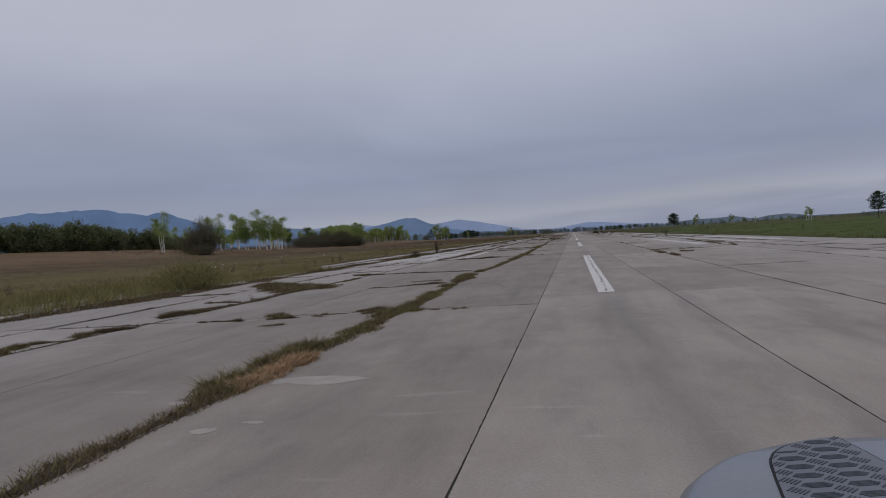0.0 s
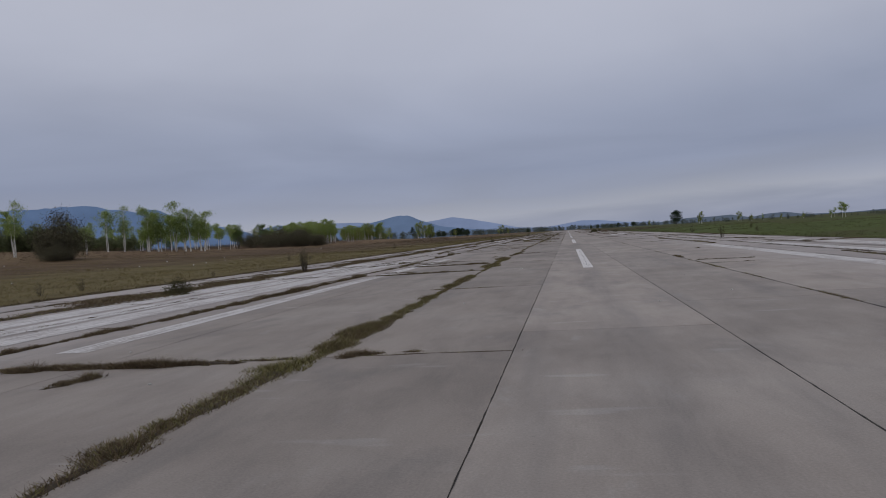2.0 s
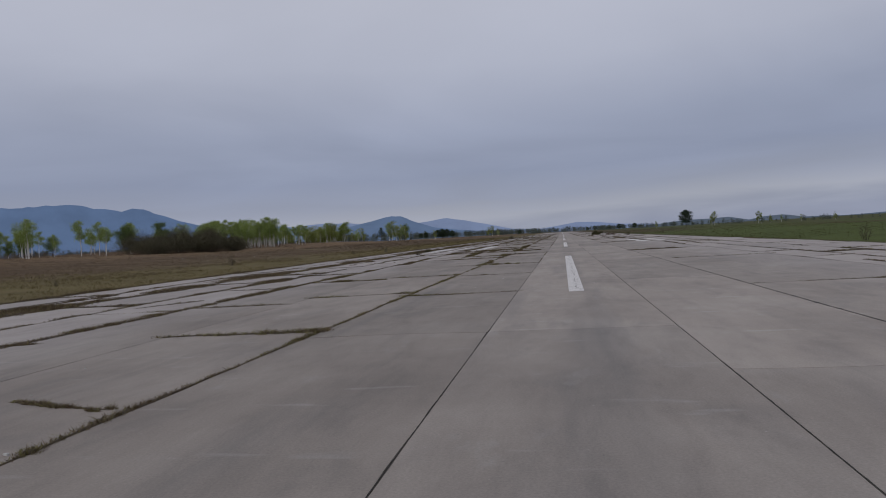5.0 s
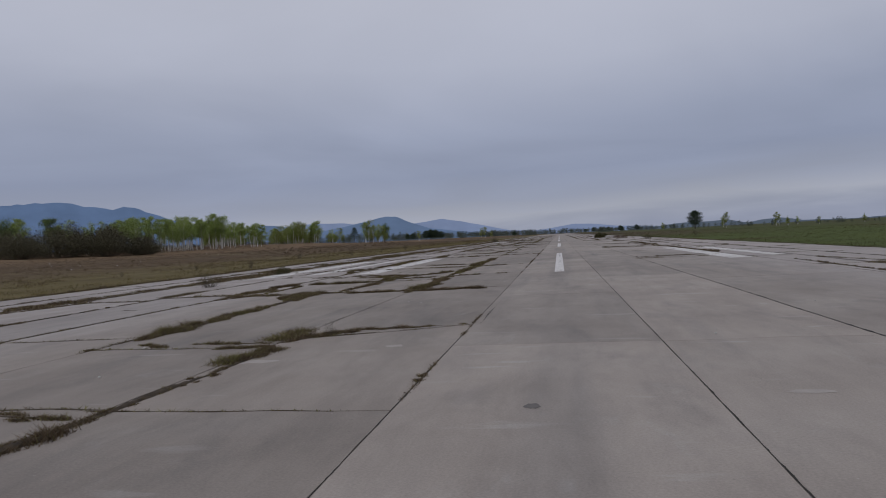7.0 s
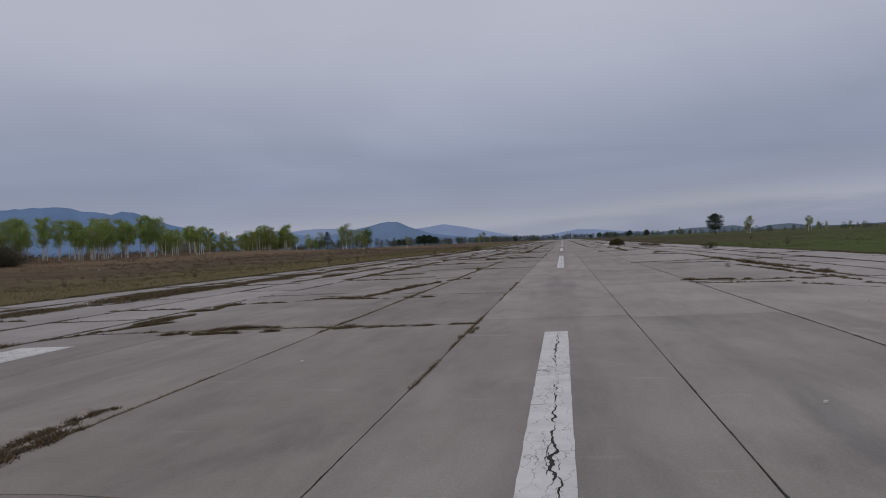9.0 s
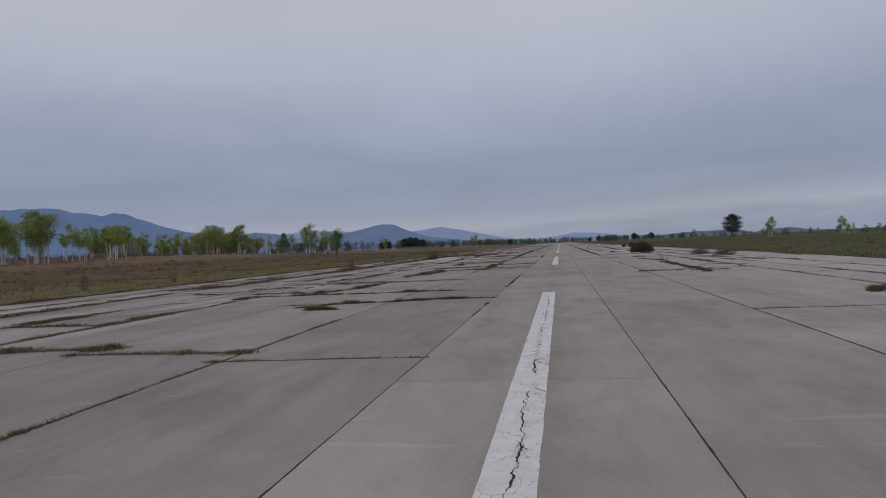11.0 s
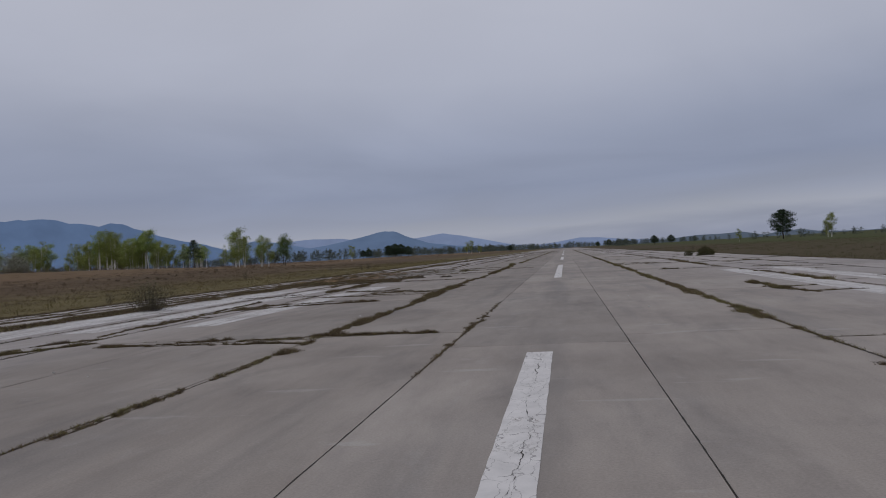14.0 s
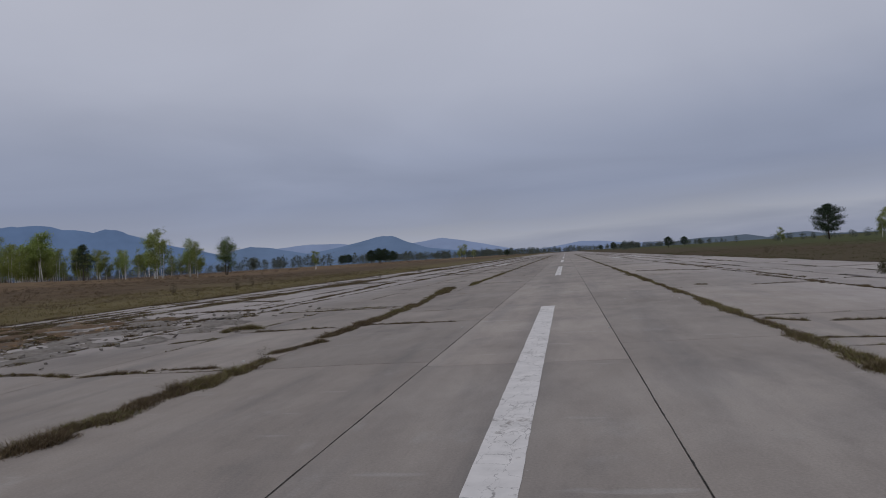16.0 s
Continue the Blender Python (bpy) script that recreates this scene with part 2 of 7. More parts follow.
def make_plain(name, dark, light, scale, rough=0.9, bump=0.3, dist=0.03, metal=0.0):
    m, n, l, b = nodes_of(name)
    p = world_pos(n)
    f = noise_node(n, l, scale, 6, 0.62, p)
    g = noise_node(n, l, scale * 0.13, 3, 0.5, p)
    mixd = math_node(n, l, "ADD", math_node(n, l, "MULTIPLY", f, 0.6), math_node(n, l, "MULTIPLY", g, 0.4))
    l.new(ramp_node(n, l, mixd, [(0.32, dark), (0.68, light)]), b.inputs["Base Color"])
    b.inputs["Roughness"].default_value, b.inputs["Metallic"].default_value = rough, metal
    b.inputs["Specular IOR Level"].default_value = 0.25
    if bump:
        bump_node(n, l, b, f, bump, dist)
    return m


def make_islands(name, stops, rough=0.75, translucent=0.0):
    """Leaves and blades: each its own tone."""
    m, n, l, b = nodes_of(name)
    isle = n.new("ShaderNodeNewGeometry").outputs["Random Per Island"]
    f = noise_node(n, l, 0.35, 3, 0.5, world_pos(n))
    v = math_node(n, l, "ADD", math_node(n, l, "MULTIPLY", isle, 0.62), math_node(n, l, "MULTIPLY", f, 0.4))
    col = ramp_node(n, l, v, stops)
    l.new(col, b.inputs["Base Color"])
    b.inputs["Roughness"].default_value = rough
    b.inputs["Specular IOR Level"].default_value = 0.15
    if translucent:
        t = n.new("ShaderNodeBsdfTranslucent")
        l.new(col, t.inputs["Color"])
        mx = n.new("ShaderNodeMixShader")
        mx.inputs[0].default_value = translucent
        l.new(b.outputs[0], mx.inputs[1])
        l.new(t.outputs[0], mx.inputs[2])
        l.new(mx.outputs[0], n["Material Output"].inputs["Surface"])
    return m


def make_ground():
    """Soil under and between the slabs, dry brown meadow on one side, a greener field on the other."""
    m, n, l, b = nodes_of("earth_and_meadow")
    p = world_pos(n)
    sep = n.new("ShaderNodeSeparateXYZ")
    l.new(p, sep.inputs[0])
    x, y = sep.outputs[0], sep.outputs[1]
    big = noise_node(n, l, 0.022, 5, 0.6, scaled(n, l, p, 1, 0.55, 1))
    mid = noise_node(n, l, 0.16, 5, 0.62, p)
    fine = noise_node(n, l, 2.6, 6, 0.7, p)
    wob = math_node(n, l, "MULTIPLY_ADD", mid, 22.0, -11.0)
    brown = ramp_node(n, l, mid, [(0.3, (0.074, 0.050, 0.031)), (0.5, (0.100, 0.069, 0.041)), (0.72, (0.134, 0.097, 0.056))])
    olive = ramp_node(n, l, mid, [(0.3, (0.102, 0.081, 0.037)), (0.7, (0.152, 0.124, 0.058))])
    green = ramp_node(n, l, mid, [(0.3, (0.054, 0.070, 0.018)), (0.7, (0.082, 0.104, 0.027))])
    # olive strip near the runway, wider at the start
    near = step_node(n, l, math_node(n, l, "ADD", math_node(n, l, "ADD", x, math_node(n, l, "MULTIPLY", math_node(n, l, "MINIMUM", y, 190.0), -0.18)), wob), -96, -66)
    left = mix_node(n, l, near, brown, olive)
    left = mix_node(n, l, math_node(n, l, "MULTIPLY", step_node(n, l, big, 0.55, 0.72), 0.6), left, (0.155, 0.125, 0.070))
    dry = math_node(n, l, "MULTIPLY", step_node(n, l, math_node(n, l, "ADD", math_node(n, l, "MULTIPLY", x, -1.0), wob), 72, 104), step_node(n, l, fine, 0.32, 0.60))
    left = mix_node(n, l, math_node(n, l, "MULTIPLY", dry, 0.6), left, (0.225, 0.150, 0.088))
    # right field: green at the start, duller and browner further on
    far = step_node(n, l, math_node(n, l, "ADD", y, math_node(n, l, "MULTIPLY", wob, 6.0)), 240, 520)
    right = mix_node(n, l, math_node(n, l, "MULTIPLY", far, 0.6), green, (0.058, 0.060, 0.025))
    rust = math_node(n, l, "MULTIPLY", step_node(n, l, big, 0.53, 0.62), 0.75)
    right = mix_node(n, l, rust, right, (0.072, 0.050, 0.027))
    # a strip of dead brown growth runs along the far eastern edge
    band = math_node(n, l, "SUBTRACT", 1.0, step_node(n, l, math_node(n, l, "ADD", x, wob), 30, 62))
    band = math_node(n, l, "MULTIPLY", band, step_node(n, l, y, 250, 380))
    right = mix_node(n, l, math_node(n, l, "MULTIPLY", band, 0.8), right, (0.082, 0.058, 0.036))
    grass = mix_node(n, l, step_node(n, l, x, -4, 4), left, right)
    grain = ramp_node(n, l, fine, [(0.25, (0.76, 0.76, 0.76)), (0.75, (1.2, 1.2, 1.2))])
    grass = mix_node(n, l, 0.85, grass, grain, "MULTIPLY")
    soil = ramp_node(n, l, fine, [(0.3, (0.030, 0.024, 0.018)), (0.7, (0.062, 0.050, 0.037))])
    ax = math_node(n, l, "ABSOLUTE", math_node(n, l, "ADD", x, 3.7))
    col = mix_node(n, l, step_node(n, l, ax, 21.6, 23.5), soil, grass)
    l.new(col, b.inputs["Base Color"])
    b.inputs["Roughness"].default_value = 0.95
    b.inputs["Specular IOR Level"].default_value = 0.1
    bump_node(n, l, b, fine, 0.6, 0.15)
    return m


def make_haze_glow(name, colour, glow):
    """A far ridge whose haze is painted on: blue emission over a dark base."""
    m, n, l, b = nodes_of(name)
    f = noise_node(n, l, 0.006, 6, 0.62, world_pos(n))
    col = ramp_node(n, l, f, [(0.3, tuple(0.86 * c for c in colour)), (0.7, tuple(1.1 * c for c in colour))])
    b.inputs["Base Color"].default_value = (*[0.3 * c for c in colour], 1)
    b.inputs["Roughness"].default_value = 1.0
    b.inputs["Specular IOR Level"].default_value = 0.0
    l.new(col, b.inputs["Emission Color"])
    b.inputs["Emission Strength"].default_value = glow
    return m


M_CONCRETE = make_concrete()
M_PAINT = make_paint("centreline_paint", 0.075)
M_PAINT_OLD = make_paint("faded_paint", 0.16, (0.60, 0.58, 0.565), 0.9)
M_PAINT_MID = make_paint("weathered_paint", 0.115, (0.66, 0.64, 0.62), 0.4)
M_CRACK = make_plain("crack_shadow", (0.022, 0.02, 0.018), (0.05, 0.045, 0.04), 12)
M_GROUND = make_ground()
M_SOIL = make_plain("joint_soil", (0.022, 0.017, 0.012), (0.078, 0.058, 0.038), 7, bump=0.6)
M_GRASS = make_islands("joint_grass", [(0.08, (0.070, 0.060, 0.027)), (0.36, (0.124, 0.112, 0.043)), (0.62, (0.166, 0.158, 0.056)), (0.92, (0.300, 0.255, 0.140))])
M_DEAD = make_islands("dead_grass", [(0.08, (0.052, 0.038, 0.025)), (0.40, (0.096, 0.068, 0.041)), (0.65, (0.128, 0.094, 0.056)), (0.92, (0.240, 0.188, 0.116))])
M_STRAW = make_islands("straw_grass", [(0.1, (0.26, 0.155, 0.085)), (0.5, (0.42, 0.275, 0.165)), (0.95, (0.54, 0.40, 0.27))])
M_MEADOW = make_islands("meadow_grass", [(0.1, (0.070, 0.049, 0.031)), (0.4, (0.094, 0.066, 0.040)), (0.62, (0.094, 0.071, 0.040)), (0.95, (0.138, 0.104, 0.063))])
M_VERGE = make_islands("verge_grass", [(0.1, (0.112, 0.086, 0.040)), (0.4, (0.144, 0.115, 0.051)), (0.62, (0.152, 0.128, 0.054)), (0.95, (0.230, 0.186, 0.098))])
M_TALL = make_islands("tall_grass", [(0.1, (0.120, 0.110, 0.042)), (0.5, (0.165, 0.155, 0.058)), (0.95, (0.235, 0.205, 0.095))])
M_HEATH = make_islands("heath_twig", [(0.1, (0.085, 0.060, 0.042)), (0.5, (0.112, 0.080, 0.054)), (0.95, (0.145, 0.108, 0.070))])
M_SCRUB = make_islands("scrub_twig", [(0.1, (0.075, 0.050, 0.036)), (0.5, (0.120, 0.082, 0.058)), (0.95, (0.170, 0.125, 0.086))])
M_FIELD = make_islands("field_grass", [(0.1, (0.046, 0.050, 0.018)), (0.5, (0.064, 0.070, 0.024)), (0.95, (0.088, 0.082, 0.036))])
M_BARK_W = make_plain("birch_bark", (0.34, 0.325, 0.30), (0.74, 0.72, 0.68), 3.2, bump=0.2)
M_BARK_D = make_plain("dark_bark", (0.030, 0.024, 0.018), (0.085, 0.066, 0.050), 5, bump=0.5)
M_LEAF = make_islands("birch_leaf", [(0.1, (0.170, 0.230, 0.062)), (0.5, (0.255, 0.325, 0.095)), (0.95, (0.345, 0.400, 0.150))], translucent=0.4)
M_LEAF_D = make_islands("broad_leaf", [(0.1, (0.070, 0.104, 0.032)), (0.5, (0.112, 0.158, 0.048)), (0.95, (0.170, 0.218, 0.078))], translucent=0.35)
M_LEAF_M = make_islands("late_birch_leaf", [(0.1, (0.150, 0.180, 0.050)), (0.5, (0.215, 0.248, 0.072)), (0.95, (0.290, 0.315, 0.115))], translucent=0.35)
M_LEAF_O = make_islands("olive_leaf", [(0.1, (0.082, 0.096, 0.048)), (0.5, (0.126, 0.146, 0.068)), (0.95, (0.180, 0.198, 0.095))], translucent=0.25)
M_NEEDLE = make_islands("pine_needle", [(0.1, (0.020, 0.032, 0.019)), (0.5, (0.032, 0.050, 0.028)), (0.95, (0.052, 0.074, 0.040))])
M_TWIG = make_islands("thicket_twig", [(0.1, (0.052, 0.046, 0.032)), (0.5, (0.084, 0.076, 0.048)), (0.95, (0.125, 0.118, 0.064))])
M_BUSH = make_islands("bush_leaf", [(0.1, (0.032, 0.034, 0.014)), (0.5, (0.056, 0.054, 0.022)), (0.95, (0.095, 0.080, 0.036))])
M_PALE = make_islands("catkin", [(0.1, (0.15, 0.15, 0.11)), (0.95, (0.34, 0.34, 0.28))])
# distant trees: leaf colour lightened and blued to stand for haze
M_FAR_HAZY = make_islands("far_wood", [(0.1, (0.055, 0.068, 0.060)), (0.5, (0.080, 0.096, 0.078)), (0.95, (0.115, 0.130, 0.098))])
M_STONE = make_plain("rubble_stone", (0.10, 0.088, 0.076), (0.27, 0.245, 0.22), 6, bump=0.5)
M_EARTH = make_plain("brown_earth", (0.075, 0.050, 0.030), (0.165, 0.108, 0.062), 3, bump=0.6)
M_LITTER = make_plain("pale_litter", (0.36, 0.35, 0.33), (0.60, 0.59, 0.57), 9, bump=0.1)
M_REPAIR = make_plain("repair_mortar", (0.30, 0.272, 0.25), (0.41, 0.375, 0.345), 4, bump=0.2)
M_OIL = make_plain("oil_stain", (0.095, 0.088, 0.084), (0.17, 0.158, 0.150), 3, bump=0.1)


# ---- building helpers ----
def mesh_from(name, verts, faces, material, smooth=False):
    me = bpy.data.meshes.new(name)
    me.from_pydata(verts, [], faces)
    me.materials.append(material)
    if smooth:
        me.polygons.foreach_set("use_smooth", [True] * len(me.polygons))
    me.update()
    return me


def soup(name, tris, material):
    """A mesh of loose triangles from an array (n, 3, 3)."""
    k = len(tris)
    me = bpy.data.meshes.new(name)
    me.vertices.add(3 * k)
    me.vertices.foreach_set("co", np.asarray(tris, dtype=np.float32).reshape(-1))
    me.loops.add(3 * k)
    me.loops.foreach_set("vertex_index", np.arange(3 * k, dtype=np.int32))
    me.polygons.add(k)
    me.polygons.foreach_set("loop_start", np.arange(0, 3 * k, 3, dtype=np.int32))
    me.materials.append(material)
    me.update(calc_edges=True)
    return me


def part(name, mesh, material, parent, label=""):
    """One mesh object under a thing or a part; mesh is a bmesh or mesh data."""
    if isinstance(mesh, bmesh.types.BMesh):
        me = bpy.data.meshes.new(name)
        mesh.to_mesh(me)
        mesh.free()
        me.materials.append(material)
    else:
        me = mesh
    ob = new(name, me)
    ob.parent = parent
    if label:
        tagged(ob, label)
    return ob


rng = np.random.default_rng(7)


def smooth01(v, lo, hi):
    u = min(max((v - lo) / (hi - lo), 0.0), 1.0)
    return u * u * (3 - 2 * u)


def ground_z(x, y):
    """Height of the land: flat below the runway, rising gently to both sides."""
    u = (smooth01(-x, 27, 165) * 2.9 + smooth01(-x, 130, 280) * 1.5) * (1 - 0.35 * smooth01(y, 470, 545))
    u += 3.2 * smooth01(-x, 60, 150) * (1 - smooth01(y, 130, 300))
    u += 0.9 * smooth01(-x, 70, 125) * smooth01(y, 420, 470) * (1 - smooth01(y, 510, 560))
    r = 0.15 * smooth01(x, 22, 50) - 0.012 * min(max(0.0, x - 60), 340)
    bumps = 0.0
    side = max(-x - 26.5, x - 19.2)
    if side > 0:
        k = min(side / 12, 1.0)
        bumps = k * (0.16 * noise.noise((x * 0.06, y * 0.06, 3.1)) + 0.06 * noise.noise((x * 0.3, y * 0.3, 9.0)))
    edge = smooth01(side, -1.2, 1.2) * 0.045
    return -0.06 + edge + u + r + bumps


# ---- ground: one sheet out to the horizon ----
def axis(points):
    out = []
    for a, b, s in points:
        out += list(np.arange(a, b, s))
    return out + [points[-1][1]]


gx = axis([(-4600, -1000, 400), (-1000, -300, 60), (-300, -120, 10), (-120, -26, 2.5), (-26, 19, 5), (19, 70, 2.5), (70, 250, 10), (250, 1000, 60), (1000, 4600, 400)])
gy = axis([(-4600, -600, 400), (-600, -60, 40), (-60, 520, 4), (520, 1000, 16), (1000, 2000, 80), (2000, 4600, 400)])
gv = [(x, y, ground_z(x, y)) for y in gy for x in gx]
nx = len(gx)
gf = [(j * nx + i, j * nx + i + 1, (j + 1) * nx + i + 1, (j + 1) * nx + i) for j in range(len(gy) - 1) for i in range(nx - 1)]
ground = new("ground", mesh_from("ground", gv, gf, M_GROUND, True))
tagged(ground, "flat airfield land with dry brown meadow and green field", "ground", kind="structure")


# ---- far ridges ----
def ridge(name, label, profile, dist, colour, glow, rough=0.06, depth=500):
    """A range of hills along azimuths (degrees east of north) with its crest at those elevations, seen from the middle of the way."""
    az = np.linspace(profile[0][0], profile[-1][0], 140)
    el = np.interp(az, [a for a, _ in profile], [e for _, e in profile])
    verts, faces = [], []
    rows = [(-1.0, 0.0), (-0.6, 0.35), (-0.25, 0.75), (0.0, 1.0), (0.3, 0.7), (0.6, 0.0)]
    for k, (off, hgt) in enumerate(rows):
        for i, a in enumerate(az):
            d = dist + off * depth * (0.75 + 0.5 * noise.noise((a * 0.25, k, 4)))
            top = dist * math.tan(radians(el[i])) * hgt
            top *= 1 + rough * noise.noise((a * 0.9, k * 0.8, 1.7)) + 0.35 * rough * noise.noise((a * 3.3, k, 6.1))
            verts.append((d * math.sin(radians(a)), 170 + d * math.cos(radians(a)), top - 3 - (16 if hgt == 0 else 0)))
    m = len(az)
    for k in range(len(rows) - 1):
        for i in range(m - 1):
            faces.append((k * m + i, k * m + i + 1, (k + 1) * m + i + 1, (k + 1) * m + i))
    ob = new(name, mesh_from(name, verts, faces, make_haze_glow(name + "_haze_glow", colour, glow), True))
    tagged(ob, label, "hills", kind="structure")


# no haze in the air: each ridge glows in its own haze colour
ridge("backdrop_mountain", "long wooded mountain ridge with haze painted as blue glow", [(-75, 2.2), (-60, 3.2), (-50, 3.6), (-45, 3.85), (-42, 4.05), (-39.5, 4.15), (-38.4, 4.2), (-36.5, 3.85), (-35, 3.5), (-34.2, 3.7), (-33.4, 3.65), (-32, 3.1), (-30.3, 2.5), (-27.8, 1.85), (-26, 1.3), (-22, 0.1)], 4150, (0.083, 0.127, 0.222), 0.92)
ridge("backdrop_hill", "single wooded hill with haze painted as blue glow", [(-27.5, 0.6), (-25.5, 1.7), (-24.2, 1.95), (-22.5, 1.7), (-20.0, 1.15), (-18.0, 1.4), (-16.2, 1.75), (-14.9, 2.05), (-14.1, 2.18), (-13.3, 2.1), (-12.2, 1.6), (-10.5, 1.0), (-8.5, 0.7), (-6, 0.4), (-3, 0.05)], 4000, (0.090, 0.131, 0.215), 0.9, 0.03)
ridge("backdrop_far_range", "far mountain range with haze painted as pale blue glow", [(-30, 0.8), (-24, 1.55), (-20, 1.85), (-17.5, 1.75), (-15, 1.3), (-12, 1.45), (-9.6, 1.72), (-8, 1.45), (-6, 0.98), (-4, 0.5), (-2, 0.35), (-0.6, 0.5), (1.2, 0.74), (2.6, 0.68), (4.6, 0.4), (7, 0.25), (9, 0.05)], 4450, (0.150, 0.192, 0.300), 0.9, 0.02, 250)
ridge("backdrop_low_hills", "low dark wooded hills on the horizon with painted haze glow", [(5.5, 0.05), (7.5, 0.18), (9.5, 0.38), (11.2, 0.36), (12.9, 0.42), (14.3, 0.1), (15.4, 0.3), (16.8, 0.36), (18, 0.1), (21, 0.02), (24, 0.12), (30, 0.1), (45, 0.3), (70, 0.3)], 3600, (0.082, 0.104, 0.140), 0.8, 0.1)

# ---- runway: lanes of cast slabs with open joints ----
EDGES = [-25.6, -22.5, -19.5, -15.7, -12.35, -8.95, -5.35, -1.79, 1.61, 4.82, 10.3, 12.4, 14.7, 18.3]
GAP = [0.10, 0.08, 0.10, 0.04, 0.06, 0.006, 0.012, 0.004, 0.005, 0.015, 0.03, 0.06, 0.07, 0.10]
SWAY = [0.35, 0.25, 0.22, 0.12, 0.16, 0.02, 0.09, 0.0, 0.0, 0.03, 0.14, 0.16, 0.2, 0.35]

# cross joints by lane: place along the runway and how overgrown
LANE_C = [(-27, .2), (-2.8, .3), (8, .3), (18.3, .7), (37.9, .7), (62.8, .6), (71.2, .6), (76.7, .8), (101, .4), (120, .4), (131, .5), (154.7, .6), (160.9, .4), (172.1, .6), (191, .5), (196.2, .4)]
LANE_C += [(212, .6), (223.8, .5), (240, .5), (258, .5), (273, .5), (281.4, .4), (303.4, .6), (319.3, .6), (334, .4), (345.5, .4), (351, .5), (367, .4), (378.8, .5), (386.6, .8), (394.6, .4), (410, .4), (424, .4), (440, .4)]
LANE_B = [(-27, .2), (-2.2, .5), (7.9, .4), (17.7, .6), (37.9, .7), (62.7, .5), (71, .3), (76.4, .7), (82, .04), (92, .2), (101, .4), (113, .5), (122, .4), (132, .4), (142, .5), (154.5, .3), (159.2, .5), (172, .6), (177.8, .6), (180, .6)]
LANE_B += [(190.8, .6), (194.1, .5), (211.9, .5), (222.5, .6), (233, .4), (245, .4), (257, .5), (268, .7), (273, .6), (281.3, .5), (296.5, .5), (303, .5), (314.4, .7), (319.4, .6), (333.2, .6), (345.8, .5), (349.8, .7), (352.4, .9), (366, .3), (378.5, .5), (385.6, .5), (394, .4), (405, .4), (418, .4), (440, .4)]
LANE_A = [(-27, .1), (-2.4, .35), (10.4, 0), (17, .25), (38, .3), (51.1, .5), (70.6, .5), (76.1, .1), (87, .4), (100, .1), (112, .2), (121, .3), (131, .2), (141.3, .45), (154.4, .2), (161.5, .85), (172, .3), (181.2, .25), (190.82, .55), (201, 0)]
LANE_A += [(211.8, .4), (221, .3), (231, .2), (243, .3), (256, .4), (268.3, .4), (273, .4), (281.5, .4), (294.8, .4), (298, .3), (305.6, .4), (316.6, .4), (333.5, .4), (346, .1), (355, 0), (365.4, .3), (378.5, .1), (386.3, .3), (390.7, .25), (401, .3), (412, .3), (424, .3), (440, .3)]
LANE_MID = [(y, 0) for y in (-27, -0.6, 10.5, 26, 40, 54, 68, 97, 112, 127, 141.9, 158.7, 168, 181, 195.1, 212.5, 226, 240, 254, 267.8, 280.4, 296, 316, 331, 347, 364.3, 378, 392, 406, 420, 440)]
LANE_R1 = [(y, 0) for y in (-27, -0.6, 10.5, 28, 44, 60, 76, 92, 108, 124, 140, 158.6, 175, 194.8, 212, 230, 248, 265, 282, 300, 316, 332, 348, 364, 380, 396, 412, 440)]
LANE_R2 = [(-27, .2), (9, .3), (20, .1), (31.5, .6), (45, .1), (58.5, .3), (75, .1), (90, .1), (103.2, .4), (120, .2), (138, .2), (154.6, .7), (172, .1), (192.5, .5), (207, .1), (222.5, .6), (243, .4), (262, .3), (283.8, .6), (297, .1)]
LANE_R2 += [(311, .4), (314, .5), (328, .4), (330.6, .3), (343.5, .5), (364, .1), (367.5, .1), (378.5, .4), (383.8, .5), (396, .4), (410, .4), (440, .4)]


def random_lane(seed, lo, hi):
    r = random.Random(seed)
    y, out = -16 + r.uniform(-3, 3), []
    while y < 440:
        out.append((y, r.uniform(lo, hi)))
        y += r.uniform(7, 14)
    return out


LANES = [random_lane(31, .3, .7), random_lane(32, .3, .7), random_lane(33, .2, .6), random_lane(34, .2, .6),
         LANE_C, LANE_B, LANE_A, LANE_MID, LANE_R1, LANE_R2, random_lane(35, .2, .6), random_lane(36, .2, .7), random_lane(37, .3, .7)]


# the second joint west of the centreline wanders most
WANDER = [(-40, -5.15), (0, -5.2), (9, -5.5), (15.5, -5.64), (18, -5.3), (26, -5.15), (34, -5.05), (42, -4.9), (50, -5.05), (80, -5.25), (87, -5.12), (96, -5.3), (103, -5.4),
          (120, -5.4), (142, -5.2), (157, -5.28), (168, -5.2), (193, -5.3), (203, -5.06), (212, -5.2), (245, -5.33), (700, -5.35)]


def sway(j, y):
    """How far a long joint strays from its line."""
    if j == 6:
        line = np.interp(y, [a for a, _ in WANDER], [b for _, b in WANDER])
        return float(line) - EDGES[6] + 0.03 * noise.noise((j * 5.1, y * 0.9, 3)) + 0.02 * noise.noise((j * 5.1, y * 3.1, 6))
    return SWAY[j] * (noise.noise((j * 5.1, y * 0.11, 0)) + 0.45 * noise.noise((j * 5.1, y * 0.5, 3)))


# joints that cross their lane aslant: rise for each metre eastwards
SLANT = {161.5: 0.42, 190.82: 0.38, 194.1: -0.25}


